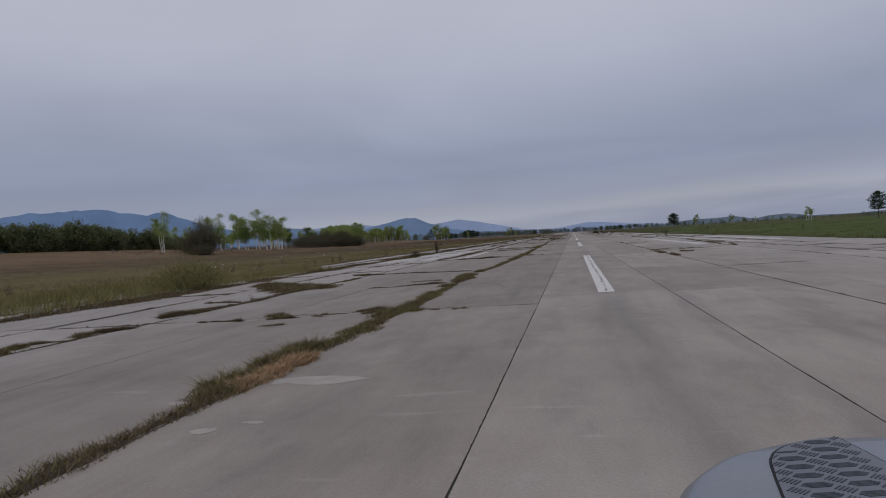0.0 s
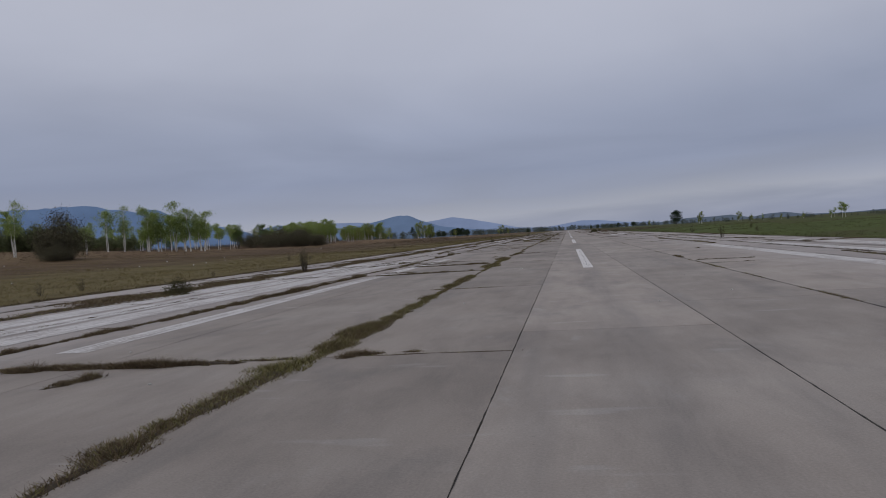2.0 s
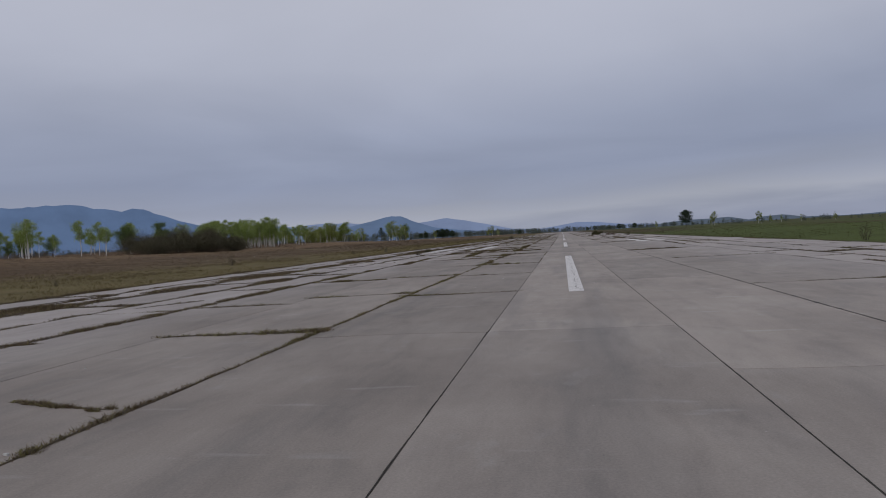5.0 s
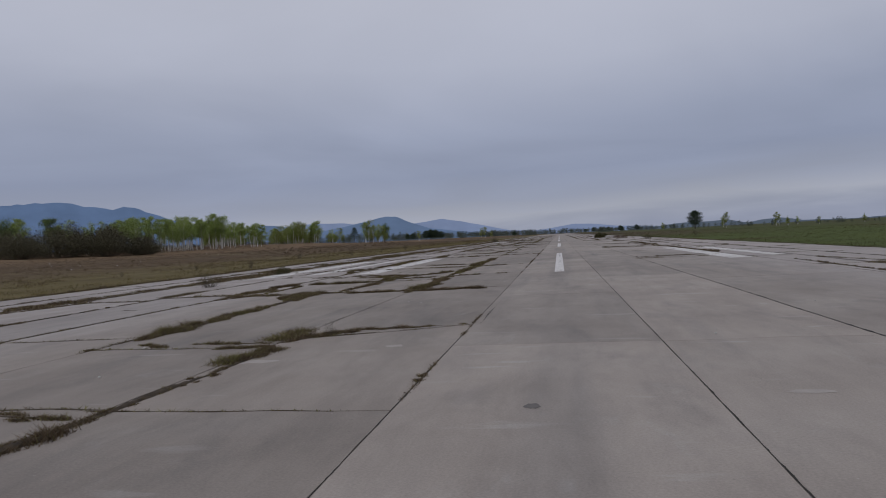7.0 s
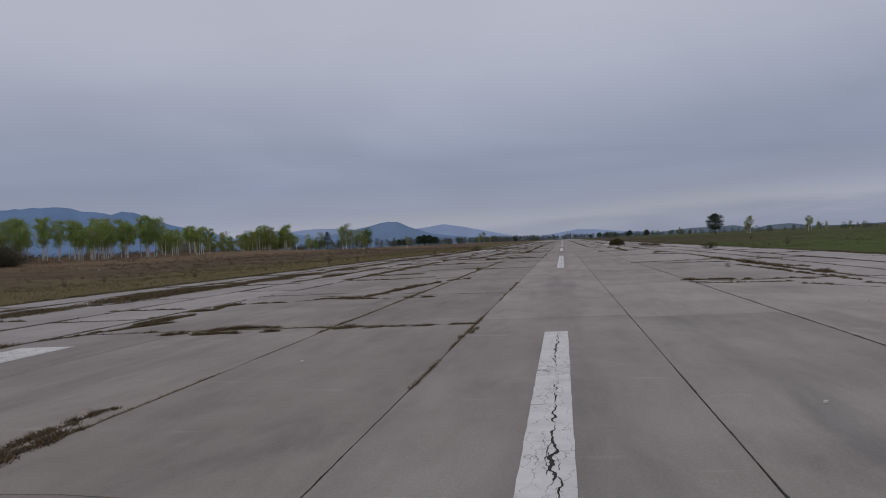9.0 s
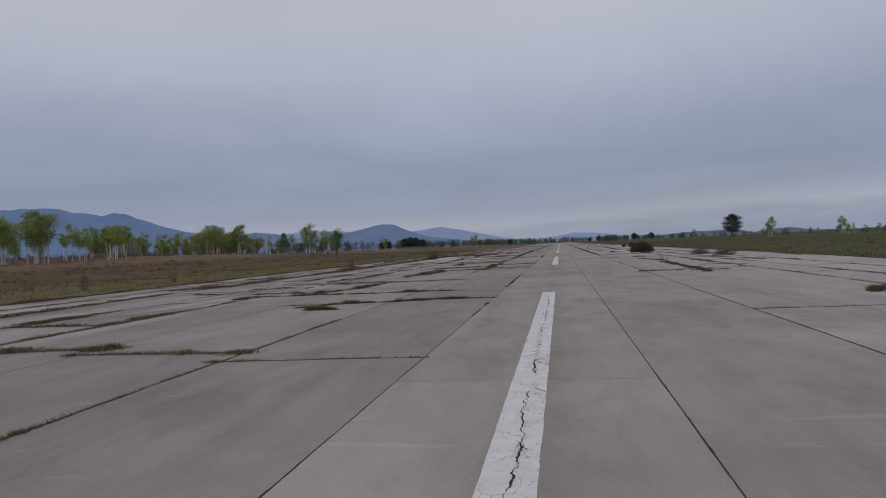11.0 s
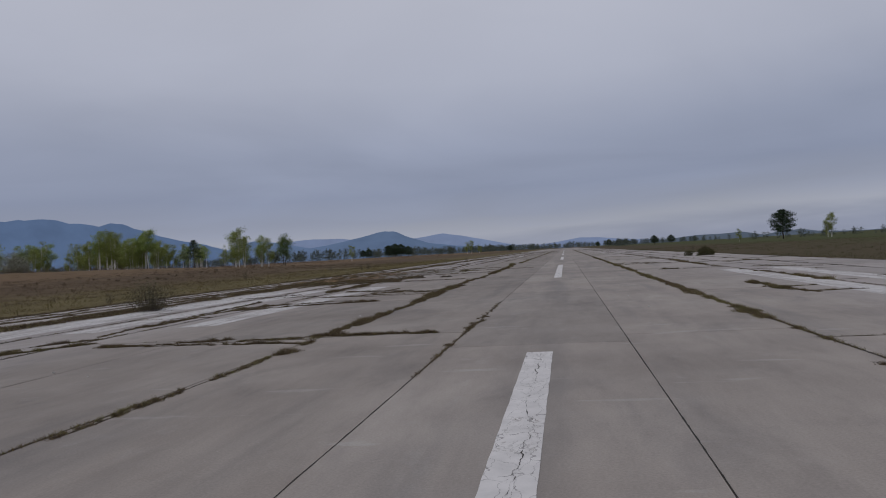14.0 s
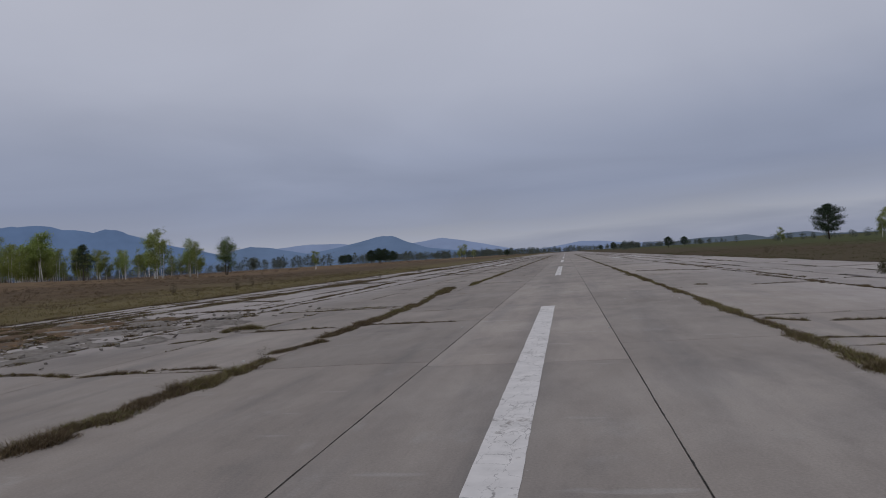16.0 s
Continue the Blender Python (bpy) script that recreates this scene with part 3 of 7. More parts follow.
def stray(y0, x):
    """How far a cross joint strays from its line."""
    calm = smooth01(abs(x + 0.1), 1.6, 3.4)
    return SLANT.get(y0, 0.0) * (min(x, -1.8) + 1.8) + calm * (0.30 * noise.noise((x * 0.16, y0 * 1.7, 0)) + 0.10 * noise.noise((x * 0.9, y0 * 1.7, 4)))


def slab_outline(x0, x1, y0, y1, ragged, rnd, step):
    """Corners and edge points of one slab, its arrises crumbled inwards."""
    pts = []
    for (ax, ay), (bx, by) in (((x0, y0), (x1, y0)), ((x1, y0), (x1, y1)), ((x1, y1), (x0, y1)), ((x0, y1), (x0, y0))):
        length = math.hypot(bx - ax, by - ay)
        n = max(2, int(length / step))
        inx, iny = -(by - ay) / length, (bx - ax) / length
        for k in range(n):
            u = k / n
            bite = ragged * rnd.random() ** 2 * (2.2 if k == 0 else 1.0)
            if k == 0:
                pts.append((ax + (bx - ax) / length * bite + inx * bite * 0.6, ay + (by - ay) / length * bite + iny * bite * 0.6))
            else:
                pts.append((ax + (bx - ax) * u + inx * bite, ay + (by - ay) * u + iny * bite))
    return pts


def slab_geometry(pts, tops, thick):
    n = len(pts)
    verts = [(x, y, z) for (x, y), z in zip(pts, tops)] + [(x, y, z - thick) for (x, y), z in zip(pts, tops)]
    faces = [tuple(range(n))] + [(i, n + i, n + (i + 1) % n, (i + 1) % n) for i in range(n)]
    return verts, faces


runway = tagged(new("runway"), "wide abandoned concrete runway of cracked grey slabs", "runway", kind="structure")
rest_v, rest_f = [], []
srnd = random.Random(5)
cross_joints = []
for lane, joints in enumerate(LANES):
    centre = lane in (7, 8)
    x0, x1 = EDGES[lane] + GAP[lane], EDGES[lane + 1] - GAP[lane + 1]
    ys = [(-60, 0), (-36, 0)] + joints
    y = 440
    while y < 1500:
        y += 14 if centre else srnd.uniform(10, 15)
        ys.append((y, 0.4 if not centre else 0.0))
    for (ya, ga), (yb, gb) in zip(ys, ys[1:]):
        ha = 0.006 + 0.04 * ga
        hb = 0.006 + 0.04 * gb
        ragged = 0.008 if centre else (0.016 if lane in (4, 5, 6, 9) else 0.12)
        near = 4 <= lane <= 9 and -40 < ya < 425
        pts = slab_outline(x0, x1, ya + ha, yb - hb, ragged, srnd, 0.6 if near else 2.0)
        warped = []
        for px, py in pts:
            u, w = (px - x0) / (x1 - x0), (py - ya) / (yb - ya)
            warped.append((px + (1 - u) * sway(lane, py) + u * sway(lane + 1, py), py + (1 - w) * stray(ya, px) + w * stray(yb, px)))
        pts = warped
        lift = 0.0 if centre else (0.0 if lane in (4, 5, 6, 9) else srnd.uniform(-0.006, 0.0))
        tx, ty = (0.0, 0.0) if centre or lane in (4, 5, 6, 9) else (srnd.uniform(-0.002, 0.002), srnd.uniform(-0.0008, 0.0008))
        painted = any(a - 4 < yb and ya < b + 4 for a, b in ((40, 84), (187, 211), (337, 360), (487, 510)))
        heave = 0.0
        if lane in (0, 1, 2, 3, 10, 11, 12) and not painted:
            tx, ty, heave = srnd.uniform(-0.009, 0.009), srnd.uniform(-0.005, 0.005), 0.05
        cx, cy = (x0 + x1) / 2, (ya + yb) / 2
        tops = [min(heave, lift + (px - cx) * tx + (py - cy) * ty) for px, py in pts]
        v, f = slab_geometry(pts, tops, 0.2)
        if near:
            part("slab", mesh_from("slab", v, f, M_CONCRETE), M_CONCRETE, runway)
        else:
            o = len(rest_v)
            rest_v += v
            rest_f += [tuple(i + o for i in face) for face in f]
        if gb > 0.05 and yb < 700:
            cross_joints.append((x0, x1, yb, gb, lane))
tagged(part("outer_slabs", mesh_from("outer_slabs", rest_v, rest_f, M_CONCRETE), M_CONCRETE, runway), kind="stuff")


# ---- dark strips added over the straight middle-lane joints, as shade in the gaps ----
jrnd = random.Random(91)
for j, half in ((7, 0.0045), (8, 0.0052), (9, 0.017)):
    sv, sf = [], []
    n = 4750
    for k in range(n + 1):
        y = -40 + 0.1 * k
        c = EDGES[j] + sway(j, y) + jrnd.uniform(-0.004, 0.004)
        w = half * jrnd.uniform(0.5, 1.5) * max(0.12 if j == 7 else 0.45, 1 + 0.9 * noise.noise((j, y * 0.5, 0)) + 1.3 * noise.noise((j, y * 2.7, 4)))
        sv += [(c - w, y, 0.004), (c + w, y, 0.004)]
    sf = [(2 * k, 2 * k + 1, 2 * k + 3, 2 * k + 2) for k in range(n)]
    part("joint_seal", mesh_from("joint_seal", sv, sf, M_CRACK), M_CRACK, runway, "ragged dark strip added to deepen a joint's shade")


# ---- painted markings ----
def strip(x0, x1, y0, y1, z, step, ragged, rnd):
    n = max(2, int((y1 - y0) / step))
    verts, faces = [], []
    for k in range(n + 1):
        y = y0 + (y1 - y0) * k / n
        verts += [(x0 + rnd.uniform(-ragged, ragged), y, z), (x1 + rnd.uniform(-ragged, ragged), y, z)]
    for k in range(n):
        faces.append((2 * k, 2 * k + 1, 2 * k + 3, 2 * k + 2))
    return verts, faces


def crack_strip(x, y0, y1, z, amp, width, rnd, step=0.05):
    """A jagged broken crack, wide and narrow by turns, with stretches where it closes."""
    verts, faces, n = [], [], max(4, int((y1 - y0) / step))
    wander, kink = rnd.uniform(0, 100), 0.0
    for k in range(n + 1):
        y = y0 + (y1 - y0) * k / n
        if k % 3 == 0:
            kink = rnd.uniform(-0.022, 0.022)
        c = x + amp * noise.noise((wander, y * 0.55, 0)) * 1.3 + amp * 0.6 * noise.noise((wander, y * 3.4, 5)) + kink + rnd.uniform(-0.006, 0.006)
        w = width * max(0.0, 0.25 + 1.6 * noise.noise((wander + 9, y * 0.9, 2)) + 1.1 * noise.noise((wander, y * 5.0, 8)) + rnd.uniform(-0.2, 0.2))
        if k in (0, n):
            w = 0.0005
        verts += [(c - w, y + rnd.uniform(-0.01, 0.01), z), (c + w, y + rnd.uniform(-0.01, 0.01), z)]
    for k in range(n):
        faces.append((2 * k, 2 * k + 1, 2 * k + 3, 2 * k + 2))
    return verts, faces


prnd = random.Random(11)
for k in range(-1, 22):
    y0 = 60 * k
    v, f = strip(-0.225, 0.225, y0, y0 + 30, 0.004, 0.25, 0.005, prnd)
    dash = new("centreline_dash", mesh_from("centreline_dash", v, f, M_PAINT))
    tagged(dash, "worn white centreline stripe painted on the concrete", "runway marking", "runway centreline", "structure")
    if k < 9:
        wide = {0: 0.030, 1: 0.018, 3: 0.013, 4: 0.011, 5: 0.006}.get(k, 0.010)
        ends = 8 if k == 6 else 29.8
        a, b = y0 + 0.4, y0 + ends
        v, f = crack_strip(0.03, a, b, 0.007, 0.06, wide, prnd)
        part("crack", mesh_from("crack", v, f, M_CRACK), M_CRACK, dash, "jagged dark crack")
        for _ in range(34 if k == 0 else 22):
            ya = prnd.uniform(y0 + 0.5, y0 + 28)
            if ya > y0 + ends + 1:
                continue
            v, f = crack_strip(prnd.gauss(0.03, 0.05), ya, ya + prnd.uniform(0.25, 1.1), 0.006, 0.06, 0.012 if k == 0 else 0.007, prnd, step=0.04)
            part("crack", mesh_from("crack", v, f, M_CRACK), M_CRACK, dash, "short dark crack")
v, f = crack_strip(-1.63, 161.5, 166.7, 0.004, 0.03, 0.010, prnd)
tagged(new("edge_crack", mesh_from("edge_crack", v, f, M_CRACK)), "dark jagged crack beside a slab joint", "crack", kind="structure")
# a straight saw cut runs slantwise over one stripe
saw = [(-0.229, 362.3, 0.0065), (-0.218, 362.3, 0.0065), (0.226, 369.6, 0.0065), (0.215, 369.6, 0.0065)]
tagged(new("saw_cut", mesh_from("saw_cut", saw, [(0, 1, 2, 3)], M_CRACK)), "thin dark diagonal crack across the stripe", "crack", kind="structure")

SIDE_STRIPES = [(40, 84, [(-11.0, -10.3), (-14.9, -13.5), (-16.5, -15.3), (-18.6, -17.0), (9.2, 10.15), (12.6, 13.5), (15.3, 16.5)]),
                (187, 210.5, [(-11.7, -10.4), (-15.3, -14.5), (-18.3, -17.0), (9.0, 10.1), (11.5, 12.3)]),
                (337, 359.5, [(-11.6, -10.3), (-15.2, -14.0), (-18.6, -16.4), (9.0, 10.1), (11.5, 12.6)]),
                (487, 510, [(-11.7, -10.3), (-15.4, -14.1), (9.3, 10.6), (12.8, 14.0)])]
for y0, y1, cols in SIDE_STRIPES:
    for a, b in cols:
        v, f = strip(a, b, y0 + prnd.uniform(-1, 1), y1 + prnd.uniform(-1, 1), 0.005, 0.8, 0.02, prnd)
        tagged(new("touchdown_stripe", mesh_from("touchdown_stripe", v, f, M_PAINT_MID if 150 < y0 < 250 else M_PAINT_OLD)), "faded white touchdown stripe painted on old concrete", "runway marking", "touchdown stripes", "structure")


# ---- what grows in the joints ----
L_SEG = {
    6: [(-40, 2, 1.0), (2, 8, .7), (8, 13, 1.05), (13, 15.3, .1), (15.3, 19, .9), (19, 37, .9), (37, 58, 1.0), (58, 62, .12), (62, 65, .5), (65, 77.5, 1.1), (77.5, 86, .12), (86, 88.5, .8), (88.5, 98, .4), (98, 140, .4), (142, 144, .15), (144, 154, .2), (154, 161, 1.0),
        (161, 171, .06), (171, 173, .4), (173, 182, .6), (182, 197, .9), (197, 211, .13), (211, 262, .3), (262, 288, .05), (288, 297, .2), (297, 308, .9), (308, 312, .05), (312, 320, .8), (320, 337, .24), (337, 349, .8), (349, 353, 1.25), (353, 366, .85), (366, 374, .55), (374, 700, .8)],
    7: [(140, 147, .14), (155, 157, .15), (160, 163, .25), (180, 190, .12), (190, 200, .22), (205, 226, .2), (262, 266, .15), (274, 284, .28), (328, 335, .3)],
    9: [(-12, 14, .08), (18, 26, .2), (26, 29, .9), (29, 75, .22), (98, 104, .12), (280, 300, .12), (325, 334, .25), (334, 700, .7)],
    10: [(-40, 20, .4), (60, 80, .2), (98, 118, .5), (186, 215, .3), (222, 246, .9), (262, 318, .9), (340, 390, .6), (390, 700, .5)],
    5: [(-40, 150, .03), (159, 172, .9), (179, 186, .8), (286, 298, .9), (306, 315, .8), (382, 392, .8), (400, 700, .3)],
    4: [(-40, 100, .9), (100, 180, .7), (180, 212, .9), (212, 300, .8), (300, 345, .7), (345, 372, .6), (372, 700, .8)],
    3: [(-40, 300, .6), (300, 355, .6), (355, 395, .9), (395, 700, .4)],
    2: [(-40, 330, 1.1), (330, 700, 1.1)],
    1: [(-40, 330, .5), (330, 410, .9), (410, 700, .5)],
    0: [(-40, 700, 1.1)],
    11: [(-40, 110, .7), (110, 700, .4)], 12: [(-40, 110, .8), (110, 700, .5)], 13: [(-40, 700, .8)],
}


# stretches where the growth stands thick: from x, y to x, y, and how thick
OVERGROWN = []
OVERGROWN += [(-12.5, -7.6, -13.2, -6.4, 1), (-13.2, -6.4, -12.9, -5.9, 1), (-12.9, -5.9, -12.4, -5.6, 0.5), (-12.8, -5.1, -12.8, -4.3, 0.95), (-8.2, -4.5, -7.7, -4.5, 0.2), (-12.8, -4.3, -12.2, -3.8, 0.7), (-9.7, -3.3, -9.3, -3.3, 0.3), (-8.7, -3.1, -8.1, -3.0, 1), (-10.8, -3.0, -9.5, -3.1, 0.35), (-7.6, -2.9, -7.1, -2.9, 0.4), (-6.3, -2.8, -5.8, -2.6, 0.7), (-4.0, -2.7, -3.6, -2.7, 0.3), (-7.7, -2.7, -6.7, -2.5, 0.35), (-4.6, -2.6, -4.3, -2.7, 0.8), (-9.1, -2.4, -8.6, -2.1, 0.85), (-6.5, -2.2, -5.9, -1.9, 0.8), (-13.0, -1.1, -12.8, 0.3, 0.9), (-12.4, -0.2, -12.5, 0.5, 0.9), (-13.1, 0.9, -12.6, 1.5, 0.8)]
OVERGROWN += [(-12.5, 1.0, -12.2, 4.0, 0.8), (-14.0, 3.5, -13.9, 3.6, 0.5), (-14.2, 3.8, -12.7, 3.4, 0.8), (-12.2, 4.0, -12.3, 5.4, 0.6), (-12.5, 5.8, -12.4, 10.6, 0.9), (-8.0, 7.1, -6.3, 8.0, 0.6), (-9.1, 7.1, -8.0, 7.1, 0.4), (-8.0, 9.9, -6.6, 9.8, 0.35), (-16.8, 10.4, -14.5, 10.0, 0.25), (-12.4, 10.6, -11.3, 11.0, 0.4), (-15.7, 12.8, -13.9, 13.0, 0.8), (-12.1, 13.2, -12.2, 16.0, 0.5), (-13.6, 19.2, -11.5, 18.4, 0.8), (-11.8, 19.3, -6.3, 16.7, 0.5), (-20.5, 19.5, -18.0, 18.4, 0.3), (-19.9, 22.7, -19.9, 28.0, 0.6), (5.0, 24.1, 4.9, 20.8, 0.5), (5.9, 26.9, 6.5, 26.2, 0.7), (-19.9, 28.0, -18.3, 31.1, 0.6)]
OVERGROWN += [(8.1, 31.8, 8.9, 31.7, 0.3), (7.2, 32.0, 8.1, 31.8, 0.7), (6.6, 32.2, 6.9, 31.8, 0.6), (-16.7, 32.7, -12.4, 34.5, 0.7), (5.5, 32.9, 6.1, 32.3, 0.6), (4.9, 34.0, 5.2, 32.4, 0.4), (10.3, 35.1, 10.7, 34.5, 0.6), (-8.4, 36.0, -8.2, 36.9, 0.8), (-10.6, 37.6, -6.1, 37.7, 0.9), (-6.0, 37.8, -5.5, 37.9, 0.5), (-4.6, 37.8, -4.1, 38.1, 0.7), (-4.2, 38.1, -4.0, 38.2, 0.4), (-3.6, 38.2, -3.4, 38.2, 0.35), (11.5, 38.9, 10.5, 32.5, 0.5), (-12.4, 39.6, -12.0, 46.6, 0.9), (-12.0, 46.6, -11.8, 63.1, 0.9), (-19.8, 47.5, -19.2, 48.1, 0.6), (11.7, 49.3, 11.5, 38.9, 0.5), (-18.9, 50.6, -18.2, 53.9, 0.6)]
OVERGROWN += [(-15.8, 51.2, -15.2, 51.4, 0.3), (-17.6, 51.4, -16.4, 51.3, 0.25), (-23.3, 53.2, -22.8, 53.2, 0.4), (-7.7, 60.3, -7.6, 60.4, 0.5), (5.1, 62.2, 7.5, 60.2, 0.3), (-10.6, 62.4, -5.8, 62.8, 0.85), (11.8, 62.9, 10.6, 38.0, 0.6), (-5.4, 63.0, -5.2, 63.5, 0.75), (-12.4, 63.6, -11.9, 73.2, 0.9), (-19.7, 64.5, -20.5, 74.9, 0.6), (-21.9, 64.7, -19.7, 64.5, 0.6), (-11.0, 64.8, -9.0, 64.6, 0.4), (4.8, 65.0, 4.8, 64.6, 0.6), (-18.8, 65.2, -14.9, 64.6, 0.35), (4.8, 65.5, 4.9, 65.2, 0.6), (4.8, 66.9, 4.9, 66.2, 0.5), (-10.7, 71.0, -5.9, 70.6, 0.7), (-19.6, 71.6, -19.0, 73.9, 0.7), (-11.9, 73.2, -12.0, 78.4, 0.9)]
OVERGROWN += [(-11.1, 74.2, -8.8, 74.7, 0.6), (-14.9, 75.1, -13.1, 80.5, 0.8), (-14.8, 75.9, -13.9, 77.3, 0.5), (-20.8, 76.2, -18.7, 79.3, 0.6), (7.7, 76.5, 7.8, 76.3, 0.5), (-19.5, 76.8, -21.3, 94.3, 0.6), (-18.7, 79.3, -20.2, 93.8, 0.6), (-6.7, 81.7, -6.6, 81.8, 0.6), (-6.3, 81.8, -6.0, 81.9, 0.25), (-6.5, 81.9, -6.4, 82.0, 0.8), (-5.3, 83.3, -5.2, 83.9, 0.3), (-5.3, 83.9, -5.2, 84.4, 0.6), (-5.3, 84.4, -5.1, 85.3, 0.9), (10.3, 85.6, 10.8, 86.3, 0.7), (-5.3, 85.9, -5.1, 87.5, 1.1), (-4.8, 86.6, -4.5, 86.7, 0.6), (-4.4, 86.7, -3.7, 86.7, 0.7), (-3.7, 86.8, -3.3, 86.9, 0.45), (-2.9, 87.0, -2.6, 87.1, 0.4)]
OVERGROWN += [(-12.5, 88.0, -12.1, 95.2, 0.9), (-5.3, 88.4, -5.2, 89.0, 0.3), (-5.3, 89.5, -5.1, 93.3, 0.45), (10.7, 90.2, 11.2, 90.3, 0.7), (-5.3, 95.2, -5.3, 95.7, 0.5), (-12.6, 95.9, -12.7, 98.1, 1.2), (-20.3, 96.5, -19.3, 102.2, 0.7), (12.7, 97.0, 15.1, 98.5, 0.4), (-12.7, 98.1, -11.9, 98.1, 1.2), (15.1, 98.5, 15.6, 90.4, 0.5), (10.6, 100.9, 10.6, 85.2, 0.5), (-13.0, 101.1, -11.1, 100.6, 0.45), (-11.1, 101.1, -9.9, 100.7, 0.35), (-14.6, 101.2, -15.4, 106.5, 0.8), (-16.6, 101.7, -16.1, 101.7, 0.3), (7.5, 102.1, 9.2, 101.2, 0.25), (-20.7, 104.2, -20.2, 108.7, 0.4), (-15.4, 106.5, -12.3, 106.7, 0.8), (-12.3, 106.7, -10.4, 106.2, 0.5)]
OVERGROWN += [(-7.4, 107.0, -5.7, 106.5, 0.4), (-19.2, 108.1, -17.8, 112.4, 0.4), (-9.1, 108.3, -7.2, 106.1, 0.6), (-14.3, 111.7, -11.8, 112.7, 0.5), (-20.4, 114.3, -21.7, 122.0, 0.6), (-15.0, 120.8, -13.7, 123.1, 0.4), (-21.7, 122.0, -21.6, 129.5, 0.6), (11.2, 128.6, 10.4, 99.9, 0.4), (-5.2, 143.4, -5.1, 144.1, 0.9), (-5.2, 144.9, -5.1, 145.1, 0.5), (-5.2, 145.4, -5.1, 145.4, 0.4), (-5.3, 146.0, -5.2, 146.1, 0.4), (-5.3, 146.6, -5.1, 146.8, 0.9), (-5.4, 147.5, -5.5, 148.4, 0.5), (-12.4, 148.8, -11.8, 149.2, 0.9), (-11.8, 149.2, -12.4, 154.1, 0.9), (-5.4, 149.6, -5.2, 149.9, 0.5), (-5.3, 150.1, -5.2, 150.4, 0.35), (-5.3, 151.1, -5.3, 151.6, 0.45)]
OVERGROWN += [(-5.4, 152.5, -5.3, 153.6, 0.8), (-5.3, 153.6, -5.1, 158.3, 0.9), (-12.1, 153.6, -12.3, 160.7, 0.5), (-10.4, 154.0, -9.2, 153.9, 0.3), (-8.1, 154.2, -6.8, 154.2, 0.6), (-9.3, 154.3, -8.2, 154.3, 0.5), (-6.9, 154.4, -5.4, 154.1, 0.5), (4.9, 154.6, 5.9, 154.7, 0.3), (7.3, 154.7, 8.1, 154.6, 0.9), (5.9, 154.8, 7.0, 155.2, 0.7), (-18.0, 155.1, -17.2, 154.8, 0.3), (4.7, 155.1, 5.6, 155.2, 0.5), (-16.5, 155.4, -14.9, 155.5, 0.45), (-14.4, 155.7, -14.2, 155.8, 0.4), (-18.4, 157.7, -17.6, 161.0, 0.7), (-5.3, 157.8, -5.2, 159.1, 0.95), (-15.8, 158.1, -15.5, 165.0, 0.6), (-6.3, 159.0, -5.3, 159.2, 0.55), (-7.0, 159.7, -4.9, 159.6, 0.45)]
OVERGROWN += [(-8.2, 159.8, -7.5, 159.4, 0.4), (-5.2, 159.8, -4.1, 161.1, 0.8), (-5.0, 160.2, -4.1, 161.0, 0.5), (-8.7, 160.5, -8.9, 170.8, 0.9), (-17.6, 161.0, -19.8, 164.7, 0.7), (-4.1, 161.2, -3.0, 161.2, 0.7), (-3.0, 161.3, -2.5, 161.4, 0.35), (-2.1, 161.5, -1.9, 161.5, 0.6), (11.8, 164.6, 11.6, 162.8, 0.4), (-19.8, 164.7, -18.4, 172.1, 0.7), (10.3, 164.8, 10.4, 164.1, 0.4), (11.9, 167.5, 11.8, 165.1, 0.6), (-14.2, 167.9, -13.7, 167.9, 0.4), (-12.5, 168.0, -12.3, 168.3, 0.4), (-8.7, 169.0, -9.7, 170.6, 1.2), (11.6, 169.3, 12.0, 168.7, 0.7), (-12.3, 170.4, -11.5, 172.2, 0.6), (-9.8, 170.6, -8.8, 171.4, 0.9), (-5.4, 170.7, -5.3, 170.8, 1.1)]
OVERGROWN += [(-5.0, 171.4, -3.5, 171.5, 0.9), (-6.1, 171.5, -5.2, 171.5, 0.5), (-3.5, 171.6, -2.7, 171.5, 0.7), (-7.4, 171.6, -6.1, 171.5, 0.8), (-9.7, 171.7, -8.8, 171.9, 1), (-8.9, 172.1, -7.7, 172.1, 1), (-5.3, 172.2, -5.0, 174.7, 0.95), (-11.5, 172.2, -11.4, 176.6, 0.6), (-8.2, 173.0, -7.8, 177.0, 0.8), (-12.5, 173.1, -11.8, 174.6, 0.9), (-11.9, 174.9, -12.2, 175.8, 0.4), (-5.2, 175.3, -5.0, 177.8, 0.8), (-12.6, 176.3, -12.1, 177.9, 0.9), (-8.0, 177.3, -7.6, 180.4, 1.1), (-11.0, 177.6, -8.2, 177.8, 0.8), (-5.5, 177.6, -5.1, 180.4, 0.9), (-7.9, 177.9, -8.0, 180.4, 1.2), (-7.3, 179.5, -7.0, 179.5, 0.8), (-6.9, 179.6, -6.0, 179.6, 0.7)]
